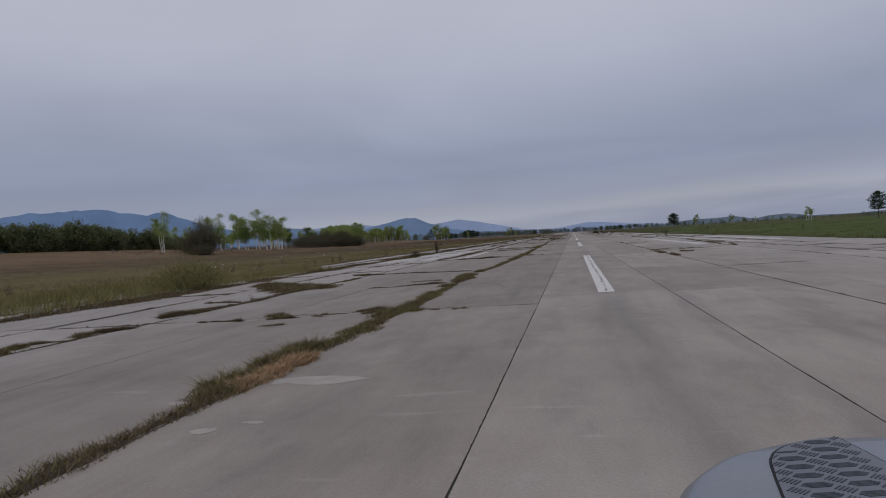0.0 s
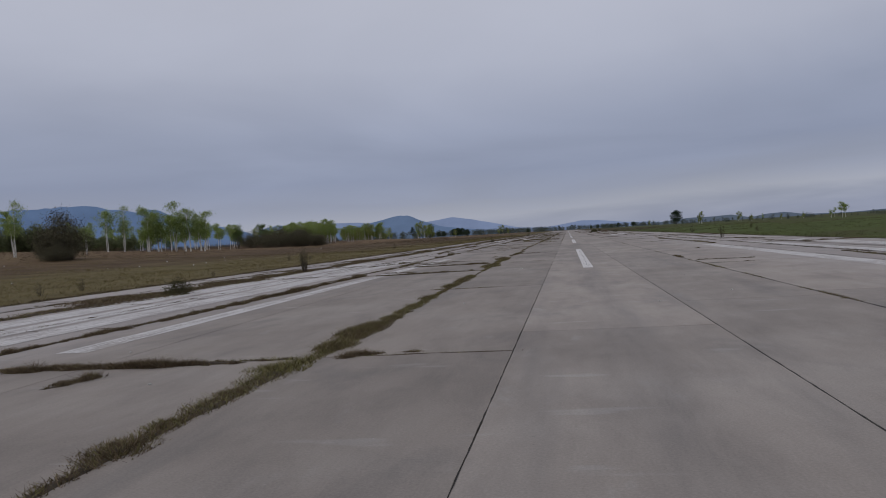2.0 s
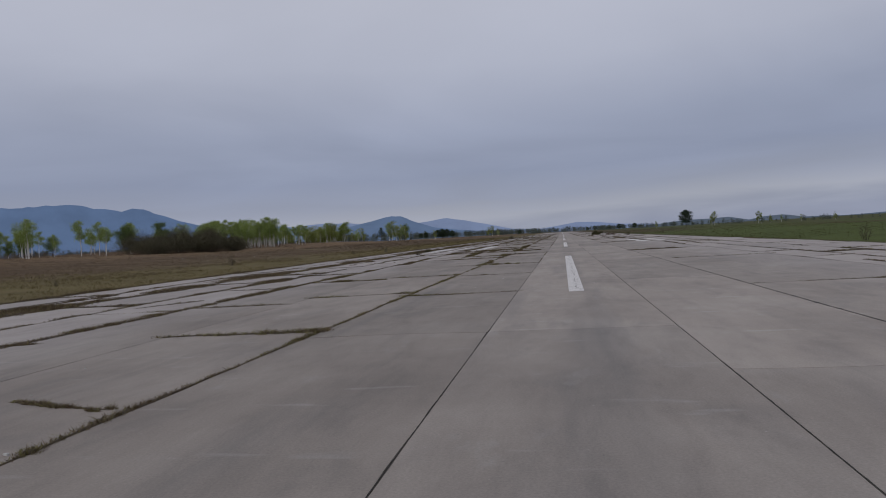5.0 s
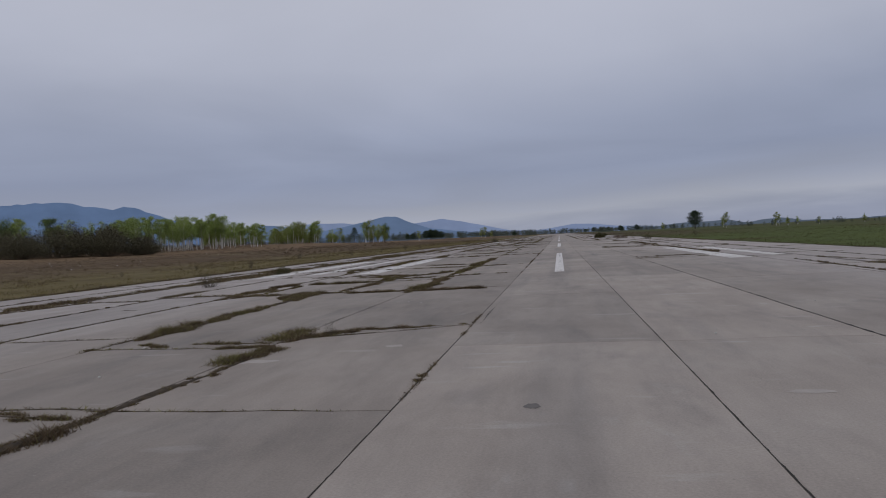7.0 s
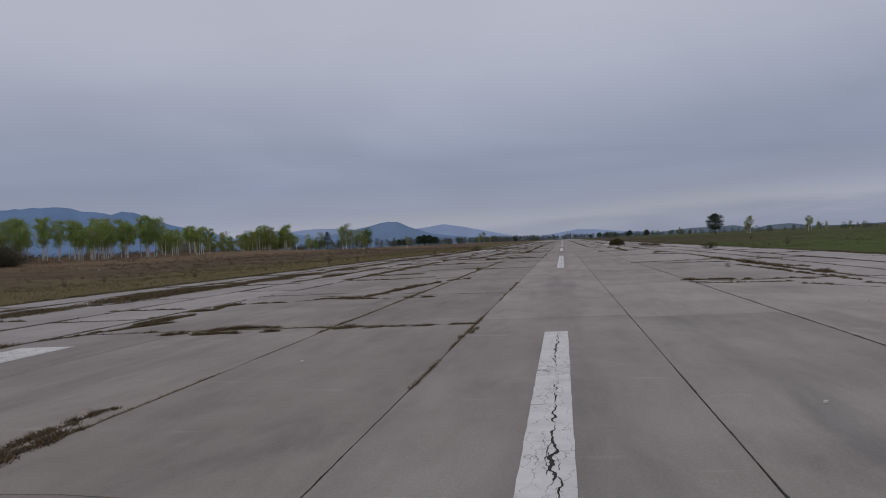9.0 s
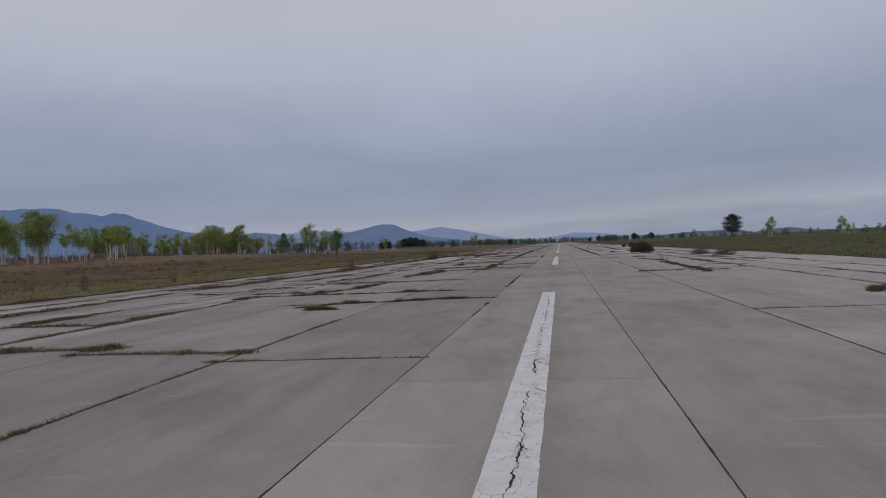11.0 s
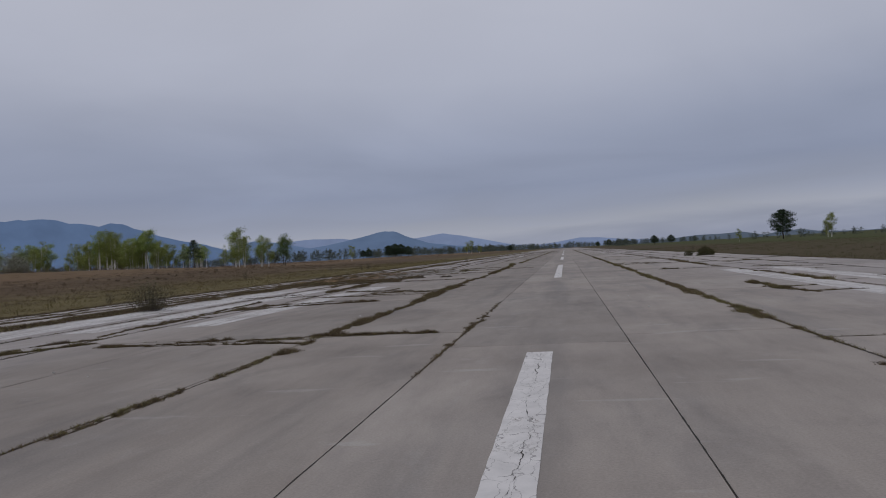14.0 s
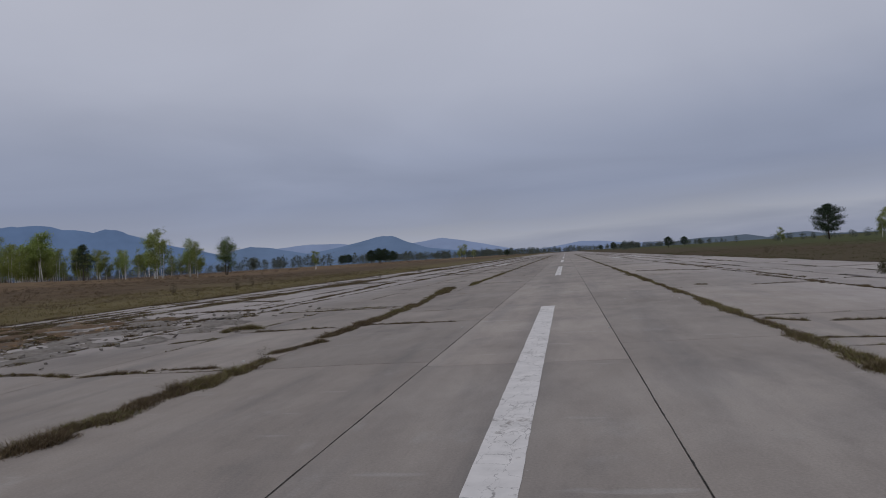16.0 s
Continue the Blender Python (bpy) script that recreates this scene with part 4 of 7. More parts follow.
OVERGROWN += [(-8.2, 180.2, -9.1, 181.9, 1.1), (-6.3, 180.2, -5.9, 180.4, 0.5), (-5.0, 180.2, -4.3, 180.4, 0.8), (-4.1, 180.6, -3.7, 180.6, 0.6), (-3.0, 180.8, -2.8, 180.8, 0.35), (-8.1, 180.8, -7.7, 181.0, 0.9), (-5.4, 180.9, -5.2, 182.1, 0.7), (-2.8, 180.9, -2.5, 180.9, 0.4), (-2.4, 181.0, -2.3, 181.0, 0.45), (-7.7, 181.3, -6.3, 182.8, 0.8), (-10.2, 181.9, -9.0, 181.3, 0.8), (-5.3, 182.2, -5.1, 190.7, 0.95), (-11.9, 182.2, -11.4, 182.3, 0.7), (11.0, 182.3, 10.5, 166.1, 0.5), (-11.4, 182.5, -11.1, 182.6, 0.7), (-6.3, 182.8, -5.8, 184.6, 0.8), (-13.3, 183.6, -11.1, 183.4, 0.7), (12.4, 183.8, 14.3, 169.1, 0.4), (-11.1, 183.9, -7.6, 181.9, 0.7)]
OVERGROWN += [(-12.4, 186.6, -12.2, 187.0, 0.7), (-12.7, 188.0, -13.3, 191.1, 0.7), (-5.0, 190.2, -3.3, 190.4, 0.35), (-10.9, 190.6, -10.7, 190.7, 0.5), (-5.1, 190.7, -5.5, 204.1, 0.35), (-5.4, 190.8, -5.3, 197.1, 1), (-10.6, 191.0, -5.8, 189.6, 0.35), (-20.0, 191.1, -19.8, 192.5, 0.6), (-13.3, 191.1, -12.0, 191.2, 0.7), (4.7, 191.2, 8.7, 190.0, 0.4), (-17.6, 191.8, -13.4, 191.0, 0.35), (-14.1, 192.4, -12.7, 194.0, 0.7), (6.0, 193.4, 8.9, 192.4, 0.5), (4.9, 193.4, 5.9, 193.0, 0.4), (-12.7, 194.0, -12.4, 203.3, 0.7), (-9.0, 194.1, -6.2, 193.6, 0.8), (-15.2, 194.6, -14.4, 194.8, 0.4), (-10.7, 194.8, -6.3, 194.3, 0.4), (-22.0, 196.8, -22.9, 201.7, 0.5)]
OVERGROWN += [(-5.2, 197.2, -5.2, 202.9, 0.7), (-12.0, 197.4, -12.9, 208.6, 0.95), (10.1, 204.3, 10.9, 197.3, 0.8), (-12.8, 204.4, -12.0, 206.7, 0.8), (-19.2, 205.2, -19.7, 212.7, 0.7), (-21.4, 208.2, -19.1, 210.3, 0.5), (-1.9, 209.5, -1.8, 209.7, 0.7), (-1.7, 210.0, -1.7, 211.2, 0.5), (14.6, 210.3, 14.9, 206.7, 0.3), (-12.2, 210.8, -10.9, 214.3, 0.5), (-8.6, 211.3, -7.9, 211.4, 1), (-6.7, 211.3, -6.4, 211.4, 1), (-9.3, 211.4, -8.8, 211.4, 1), (-7.9, 211.4, -7.2, 211.3, 0.7), (-5.2, 211.5, -4.8, 211.6, 0.5), (-4.3, 211.6, -4.0, 211.7, 0.7), (-3.2, 211.7, -2.7, 211.8, 0.7), (-3.9, 211.7, -3.4, 211.7, 0.6), (-4.9, 211.7, -4.6, 211.8, 0.9)]
OVERGROWN += [(-2.5, 211.7, -1.8, 211.7, 0.4), (-8.6, 211.9, -6.7, 212.4, 0.6), (-19.7, 212.7, -18.4, 215.2, 0.7), (11.1, 213.7, 14.6, 210.3, 0.3), (-11.6, 214.0, -11.4, 216.4, 0.9), (10.2, 215.3, 10.3, 195.7, 0.7), (14.4, 215.7, 14.7, 212.3, 0.8), (-20.6, 216.4, -17.2, 216.3, 0.35), (-12.0, 217.6, -11.4, 217.9, 1), (-11.4, 217.9, -11.9, 219.4, 1), (-16.2, 219.0, -13.1, 219.0, 0.5), (-11.9, 219.4, -11.5, 219.9, 0.8), (9.4, 219.4, 10.2, 215.3, 0.7), (11.3, 219.8, 11.3, 215.7, 0.7), (7.7, 220.0, 9.0, 217.5, 0.35), (-4.7, 220.1, -4.4, 220.1, 0.7), (-11.4, 220.1, -9.7, 220.2, 0.5), (-6.2, 220.2, -5.9, 220.4, 0.7), (-5.5, 220.3, -5.0, 220.3, 0.7)]
OVERGROWN += [(-9.6, 220.5, -8.9, 220.9, 0.6), (-8.2, 220.8, -6.4, 220.3, 0.5), (-9.0, 221.1, -7.2, 221.2, 0.9), (-7.2, 221.2, -5.8, 229.5, 0.9), (-19.0, 222.1, -18.3, 223.7, 0.8), (8.3, 222.2, 8.9, 221.9, 0.4), (7.5, 222.7, 8.4, 222.4, 0.6), (4.7, 222.8, 7.7, 220.0, 0.35), (6.6, 222.9, 6.9, 223.0, 0.8), (5.9, 223.3, 6.3, 223.1, 0.6), (4.8, 223.7, 5.8, 223.4, 0.8), (-19.1, 224.9, -19.7, 235.4, 0.6), (-5.7, 230.4, -4.7, 231.7, 0.8), (-9.3, 234.1, -7.0, 235.2, 0.45), (10.2, 234.1, 11.0, 229.6, 0.6), (9.1, 234.6, 9.6, 220.4, 0.5), (-19.4, 234.8, -14.7, 234.3, 0.4), (-12.3, 235.0, -9.3, 234.1, 0.45), (8.7, 239.0, 9.3, 238.2, 0.6)]
OVERGROWN += [(6.1, 240.5, 9.4, 238.8, 0.35), (10.2, 243.2, 10.1, 224.7, 0.9), (-12.4, 247.7, -11.6, 247.8, 0.5), (-15.5, 251.2, -15.0, 252.5, 0.5), (-19.4, 254.6, -17.6, 254.9, 0.5), (10.5, 256.1, 10.1, 241.4, 0.5), (8.4, 262.2, 10.5, 256.1, 0.5), (8.9, 265.6, 10.1, 267.6, 0.9), (-7.4, 265.7, -6.6, 265.6, 1), (-8.2, 266.8, -7.8, 266.9, 0.5), (-7.9, 267.0, -7.3, 267.3, 0.7), (-7.4, 267.5, -6.8, 267.8, 0.8), (-6.8, 267.8, -5.9, 268.0, 0.9), (-5.8, 267.9, -5.1, 267.9, 0.5), (-5.1, 268.0, -4.2, 268.2, 0.8), (-2.9, 268.3, -1.8, 268.2, 0.4), (-4.3, 268.3, -3.7, 268.4, 0.6), (-3.7, 268.4, -2.9, 268.3, 0.9), (-12.8, 271.7, -12.8, 273.0, 0.8)]
OVERGROWN += [(-7.1, 272.8, -6.2, 272.9, 0.5), (-6.1, 272.8, -4.9, 273.0, 0.8), (-8.4, 272.9, -7.1, 272.7, 0.7), (-4.8, 272.9, -3.4, 272.8, 0.5), (-11.0, 273.0, -9.3, 273.2, 0.7), (-9.2, 273.0, -8.4, 273.0, 0.6), (-12.8, 273.1, -11.2, 273.2, 0.5), (-10.1, 274.2, -9.1, 276.8, 0.9), (-13.6, 275.0, -12.0, 275.3, 0.8), (-12.0, 275.3, -10.1, 274.2, 0.8), (-17.3, 276.6, -15.7, 276.2, 0.6), (-9.1, 276.8, -8.6, 281.7, 0.9), (-15.0, 277.3, -14.8, 279.4, 0.6), (-14.8, 279.4, -13.8, 280.6, 0.6), (-21.5, 281.3, -21.7, 288.7, 0.6), (-8.6, 281.9, -4.4, 281.7, 0.5), (-10.1, 282.3, -8.7, 282.2, 0.5), (6.9, 282.5, 8.7, 281.4, 0.6), (-12.5, 282.5, -10.1, 282.3, 0.5)]
OVERGROWN += [(5.8, 282.8, 6.7, 282.6, 0.7), (4.9, 282.8, 5.8, 283.0, 0.4), (4.5, 283.0, 4.9, 283.0, 0.7), (-15.2, 283.0, -12.7, 282.8, 0.7), (7.8, 284.3, 7.4, 279.9, 1), (-13.2, 284.4, -13.1, 287.6, 0.6), (-25.1, 285.3, -22.7, 289.1, 0.3), (-13.1, 287.6, -12.3, 289.9, 0.6), (10.5, 288.0, 11.0, 286.9, 0.4), (-9.5, 288.4, -8.6, 289.9, 0.9), (10.1, 288.7, 10.2, 288.3, 0.6), (-21.7, 288.7, -20.0, 292.6, 0.6), (8.7, 289.0, 10.1, 288.7, 0.6), (-8.6, 289.9, -7.9, 294.3, 0.9), (-20.0, 292.6, -19.8, 295.4, 0.6), (7.6, 294.6, 7.6, 283.9, 0.8), (-5.3, 294.8, -5.2, 295.0, 1.2), (-5.2, 295.1, -5.2, 295.7, 0.5), (-8.6, 295.7, -8.4, 297.0, 1.2)]
OVERGROWN += [(-5.4, 296.0, -5.1, 296.0, 0.8), (-6.9, 296.2, -6.3, 296.3, 0.9), (-7.9, 296.2, -6.9, 296.1, 0.9), (-6.3, 296.3, -5.1, 296.5, 0.9), (-5.3, 296.3, -5.2, 296.7, 0.4), (7.5, 296.4, 7.7, 295.1, 1), (-20.0, 296.6, -18.9, 305.7, 0.6), (-5.4, 297.1, -5.0, 297.5, 0.7), (11.8, 297.3, 12.1, 294.2, 0.5), (-5.0, 297.5, -5.2, 301.0, 0.95), (-4.9, 297.6, -4.1, 297.6, 0.6), (-3.6, 297.7, -1.8, 297.7, 0.35), (-4.2, 297.7, -3.6, 297.7, 0.6), (-12.5, 299.9, -12.2, 300.4, 0.4), (-5.0, 300.5, -5.4, 304.8, 1), (-12.4, 300.7, -12.1, 301.1, 0.7), (-13.7, 301.3, -14.2, 317.1, 0.5), (-9.2, 301.6, -7.7, 301.5, 0.7), (-9.8, 301.7, -9.2, 301.6, 0.9)]
OVERGROWN += [(-7.8, 301.8, -5.4, 301.5, 0.8), (-7.5, 301.9, -6.1, 302.0, 0.9), (9.9, 303.9, 13.2, 303.5, 0.4), (-5.4, 304.8, -4.8, 307.2, 1), (12.8, 305.2, 13.7, 293.2, 0.6), (-5.5, 305.9, -1.8, 305.8, 0.6), (-12.2, 306.2, -12.4, 309.8, 0.3), (7.1, 307.7, 8.1, 299.3, 0.6), (-8.9, 308.6, -8.5, 308.9, 0.5), (-20.4, 308.6, -19.5, 309.8, 0.6), (-9.4, 309.3, -9.0, 312.9, 0.9), (-19.5, 309.8, -19.1, 313.4, 0.6), (-14.7, 309.9, -14.1, 310.8, 0.6), (-9.0, 310.2, -8.6, 312.1, 1), (-8.6, 312.7, -5.9, 315.5, 0.55), (8.0, 313.3, 8.4, 312.4, 1.1), (7.4, 313.4, 8.0, 313.5, 0.6), (-19.1, 313.4, -19.5, 318.4, 0.6), (-14.6, 314.0, -14.1, 315.0, 0.7)]
OVERGROWN += [(5.7, 314.1, 6.3, 314.1, 0.7), (4.9, 314.5, 5.7, 314.6, 0.5), (-21.5, 316.8, -20.5, 320.0, 0.5), (-9.3, 318.5, -5.4, 318.4, 0.5), (-16.7, 320.3, -13.6, 320.4, 0.5), (-13.6, 320.4, -9.3, 318.5, 0.5), (-19.9, 321.9, -19.2, 327.8, 0.6), (12.3, 323.3, 12.5, 322.2, 0.6), (11.9, 323.7, 12.3, 323.9, 0.4), (-5.3, 324.6, -5.3, 330.5, 0.3), (9.0, 325.7, 9.6, 325.8, 0.5), (10.3, 326.2, 11.1, 323.9, 0.7), (4.6, 329.0, 8.8, 325.9, 0.4), (-13.2, 330.2, -13.0, 330.5, 0.8), (10.0, 330.5, 10.3, 326.2, 0.7), (-13.1, 330.6, -12.7, 331.7, 0.7), (-5.4, 330.8, -5.3, 331.1, 0.8), (-12.9, 332.0, -13.3, 333.4, 0.7), (-5.3, 332.1, -5.3, 332.7, 0.8)]
OVERGROWN += [(-13.0, 332.4, -11.9, 334.1, 0.95), (-10.9, 333.3, -5.3, 332.6, 0.6), (-7.3, 333.5, -5.7, 333.6, 0.45), (-9.0, 333.5, -8.5, 333.6, 0.6), (-11.1, 333.5, -9.0, 333.3, 0.35), (-5.5, 333.6, -5.3, 334.5, 0.5), (-8.4, 333.7, -7.7, 333.6, 0.8), (-13.6, 333.8, -12.4, 335.1, 0.9), (-5.4, 333.8, -2.5, 333.6, 0.5), (-5.6, 333.9, -2.5, 333.7, 0.55), (-1.8, 334.8, -1.8, 335.2, 0.65), (-5.4, 334.8, -5.3, 343.1, 0.7), (-1.8, 335.2, -1.7, 336.3, 0.6), (-12.8, 335.7, -13.5, 339.2, 0.3), (-5.3, 336.0, -5.3, 336.4, 0.8), (-1.8, 336.4, -1.8, 337.6, 0.55), (-13.1, 336.9, -14.1, 349.6, 0.55), (-5.5, 337.4, -5.5, 337.7, 0.8), (-1.8, 337.6, -1.8, 342.3, 0.25)]
OVERGROWN += [(-13.0, 338.4, -13.0, 341.3, 0.4), (-21.5, 339.3, -22.1, 341.4, 0.5), (7.7, 340.8, 9.5, 340.8, 0.35), (-13.3, 342.0, -12.9, 345.5, 0.5), (-23.9, 342.9, -22.5, 343.5, 0.6), (7.4, 343.0, 7.6, 342.4, 0.8), (-5.3, 343.1, -5.6, 352.4, 0.9), (8.0, 343.3, 9.1, 343.4, 0.35), (-22.5, 343.5, -21.9, 346.7, 0.6), (7.4, 343.7, 8.0, 340.4, 0.5), (14.5, 343.9, 14.9, 328.0, 0.5), (-12.9, 344.3, -11.7, 344.6, 0.75), (-11.8, 344.8, -10.9, 345.0, 0.5), (-11.2, 345.3, -9.8, 345.5, 0.8), (-12.9, 345.5, -11.2, 346.9, 0.5), (-10.1, 345.8, -7.5, 345.9, 0.9), (-11.1, 346.4, -9.7, 347.4, 0.4), (7.6, 346.7, 7.7, 342.2, 0.7), (-12.8, 346.8, -12.2, 346.4, 0.5)]
OVERGROWN += [(-9.7, 347.4, -7.2, 346.1, 0.4), (-11.5, 350.6, -9.2, 350.5, 0.8), (-5.6, 351.2, -5.5, 354.6, 1.1), (-9.5, 351.2, -7.3, 350.7, 0.6), (-21.5, 351.2, -20.5, 351.8, 0.9), (-6.8, 351.4, -6.1, 351.7, 0.6), (-7.5, 352.1, -7.0, 352.1, 0.8), (-8.4, 352.2, -7.7, 352.2, 0.9), (-9.4, 352.4, -8.5, 352.3, 0.9), (-21.0, 353.1, -18.7, 354.3, 0.95), (-16.9, 353.1, -14.0, 354.5, 0.7), (-9.1, 354.3, -8.8, 356.1, 0.3), (-5.6, 354.8, -5.3, 355.8, 0.9), (-12.7, 355.1, -13.3, 365.1, 0.8), (-11.7, 355.1, -7.4, 353.3, 0.8), (10.4, 355.7, 10.2, 346.0, 0.8), (10.1, 356.0, 10.1, 355.3, 0.6), (-13.0, 356.4, -13.0, 359.6, 0.8), (-5.6, 357.0, -5.7, 362.3, 0.9)]
OVERGROWN += [(-23.5, 357.0, -21.0, 361.0, 0.6), (10.1, 359.0, 10.1, 358.1, 0.7), (-12.9, 359.9, -12.6, 362.0, 0.9), (11.4, 362.0, 14.1, 358.1, 0.3), (-5.8, 362.8, -5.4, 365.7, 0.7), (-12.9, 362.8, -13.1, 365.8, 0.5), (7.8, 364.3, 10.5, 362.7, 0.35), (6.6, 364.3, 7.5, 363.7, 0.7), (-9.6, 366.5, -6.5, 365.7, 0.35), (-13.6, 366.7, -11.1, 366.3, 0.6), (-11.0, 366.7, -9.6, 366.5, 0.5), (-14.9, 366.8, -14.4, 366.8, 0.6), (-22.6, 366.9, -21.5, 367.1, 0.8), (-23.0, 368.9, -22.6, 372.0, 0.5), (-19.7, 369.3, -18.1, 369.4, 0.5), (-22.6, 372.0, -20.6, 376.1, 0.5), (-5.4, 373.0, -5.4, 373.7, 0.9), (-5.5, 373.8, -5.4, 374.9, 1), (-5.4, 375.1, -5.6, 376.4, 0.9)]
OVERGROWN += [(-5.5, 376.3, -5.4, 379.6, 1.1), (8.6, 378.0, 10.2, 377.0, 0.45), (8.1, 378.0, 8.6, 378.0, 0.7), (-8.5, 378.3, -7.1, 378.8, 0.5), (7.2, 378.4, 8.0, 378.1, 0.9), (-9.6, 378.6, -8.8, 378.4, 0.6), (-7.1, 378.8, -6.0, 378.8, 0.5), (-11.0, 379.0, -10.0, 378.8, 0.4), (5.0, 380.1, 7.1, 378.5, 0.3), (-5.7, 380.5, -5.4, 382.6, 0.9), (7.3, 381.5, 7.7, 380.4, 0.4), (6.0, 382.2, 7.1, 381.7, 0.6), (5.0, 383.1, 5.6, 382.2, 0.5), (-5.6, 383.4, -5.5, 387.4, 0.9), (-9.9, 383.5, -9.1, 384.4, 0.35), (10.6, 385.1, 10.4, 377.5, 0.9), (10.1, 385.2, 10.0, 364.5, 0.5), (-8.6, 385.9, -6.0, 386.0, 0.5), (-9.7, 386.0, -9.8, 387.1, 1)]
OVERGROWN += [(-5.3, 386.4, -2.6, 386.0, 0.3), (-16.2, 387.0, -14.8, 388.1, 0.8), (-9.8, 387.1, -9.1, 387.0, 1), (-5.5, 387.4, -5.5, 395.9, 1), (-16.8, 390.1, -13.8, 389.7, 0.8), (-13.8, 391.4, -12.7, 394.5, 0.7), (-11.0, 393.5, -6.1, 393.2, 0.4), (10.1, 395.7, 10.6, 385.1, 0.6), (-5.5, 395.9, -6.3, 408.3, 1), (8.0, 396.0, 9.9, 394.9, 0.4), (-18.3, 397.1, -13.6, 396.5, 0.6), (-13.6, 397.1, -13.3, 403.9, 0.7), (6.0, 397.9, 6.4, 397.3, 0.5), (10.0, 403.1, 10.3, 395.3, 0.7), (-13.3, 403.9, -14.4, 426.7, 0.7), (-24.7, 407.6, -20.0, 407.6, 0.5), (-20.0, 407.6, -14.9, 402.9, 0.5), (5.7, 419.1, 9.8, 413.8, 0.3), (10.6, 439.4, 10.8, 398.8, 0.4)]


OPEN = ((77, 83), (110, 142), (172, 177), (205, 209), (238, 264), (290, 295.2), (320.5, 324.5), (370, 376), (428, 2000))


def thin(y):
    """How much of the even growth is left where the thick stretches are known one by one."""
    return 1.0 if any(a < y < b for a, b in OPEN) else 0.35


COVERED = ((83, 96), (143, 158.5), (177.5, 204), (294.5, 307.5), (324.5, 366), (376, 408))


def blades(cx, cy, h, w, z0=0.0, lean_by=0.8):
    """Grass blades as slim leaning triangles round the given roots."""
    k = len(cx)
    ang = rng.uniform(0, 2 * math.pi, k)
    lean = rng.normal(0, lean_by, (k, 2)) * h[:, None]
    a = np.stack([cx - w * np.cos(ang), cy - w * np.sin(ang), np.full(k, z0)], 1)
    b = np.stack([cx + w * np.cos(ang), cy + w * np.sin(ang), np.full(k, z0)], 1)
    c = np.stack([cx + lean[:, 0], cy + lean[:, 1], z0 + h], 1)
    return np.stack([a, b, c], 1)


def clump(v, seed):
    """Thick and thin places along a joint, about 0.5 on average."""
    return max(0.0, 0.5 + 0.62 * noise.noise((v * 0.19, seed, 0)) + 0.55 * noise.noise((v * 0.8, seed, 4)) + 0.3 * noise.noise((v * 2.3, seed, 8)))


def mound(path, name_rnd, z=0.0):
    """A low uneven bank of soil and dead roots along points (x, y, half width, height); across gives its side direction."""
    verts, faces = [], []
    for i, (x, y, ux, uy, hw, hh) in enumerate(path):
        for s, q in ((-1, 0), (-0.5, 0.8), (0.1, 1.0), (0.55, 0.75), (1, 0)):
            j = hw * s * name_rnd.uniform(0.75, 1.25)
            verts.append((x + ux * j, y + uy * j, z - 0.02 + (hh + 0.02) * q * name_rnd.uniform(0.7, 1.2)))
    for i in range(len(path) - 1):
        for s in range(4):
            a = i * 5 + s
            faces.append((a, a + 1, a + 6, a + 5))
    return verts, faces


mrnd = random.Random(23)
soil_v, soil_f, grass_tris, dead_tris, straw_tris = [], [], [], [], []


def lay_mound(run):
    if len(run) > 1:
        v, f = mound(run, mrnd)
        o = len(soil_v)
        soil_v.extend(v)
        soil_f.extend([tuple(i + o for i in q) for q in f])


def tussock(x, y, r, h, green, dense, dry=dead_tris, along=None):
    """One low bulging clump of matted grass, drawn out along a joint's direction where one is given."""
    k = max(16, int(5600 * dense * r * (r + 0.1)))
    d = np.clip(rng.normal(0, 0.46, (k, 2)), -0.95, 0.95) * (r, r * mrnd.uniform(0.8, 1.8))
    if along:
        d = np.clip(rng.normal(0, 0.46, (k, 2)), -0.95, 0.95) * ((0.5 + 0.3 * along[1] ** 2) * r, 1.35 * r)
        d = np.stack([d[:, 1] * along[0] - d[:, 0] * along[1], d[:, 1] * along[1] + d[:, 0] * along[0]], 1)
    q = np.exp(-((d[:, 0] ** 2 + d[:, 1] ** 2) / (0.9 * r * r)))
    hh = h * (0.3 + 0.7 * q) * rng.uniform(0.3, 1.2, k)
    t = blades(x + d[:, 0], y + d[:, 1], hh, rng.uniform(0.0035, 0.0075, k) * (1.0 if dense > 0.5 else min(4.0, 1.1 / dense ** 0.5)), 0.0, 0.9)
    ring, o = 8, len(soil_v)
    soil_v.append((x, y, 0.42 * h))
    for q, z in ((0.5, 0.3 * h), (0.95, -0.015)):
        for a in range(ring):
            s = q * r * 0.66 * mrnd.uniform(0.6, 1.3)
            sx, sy = s * math.cos(a * 0.7854), 1.2 * s * math.sin(a * 0.7854)
            if along:
                sx, sy = 1.2 * sx * along[0] - 0.5 * sy * along[1], 1.2 * sx * along[1] + 0.5 * sy * along[0]
            soil_v.append((x + sx, y + sy, z))
    for a in range(ring):
        b = (a + 1) % ring
        soil_f.extend([(o, o + 1 + a, o + 1 + b), (o + 1 + a, o + 1 + ring + a, o + 1 + ring + b, o + 1 + b)])
    alive = rng.random(k) < green * mrnd.uniform(0.3, 1.25)
    grass_tris.append(t[alive])
    dry.append(t[~alive])


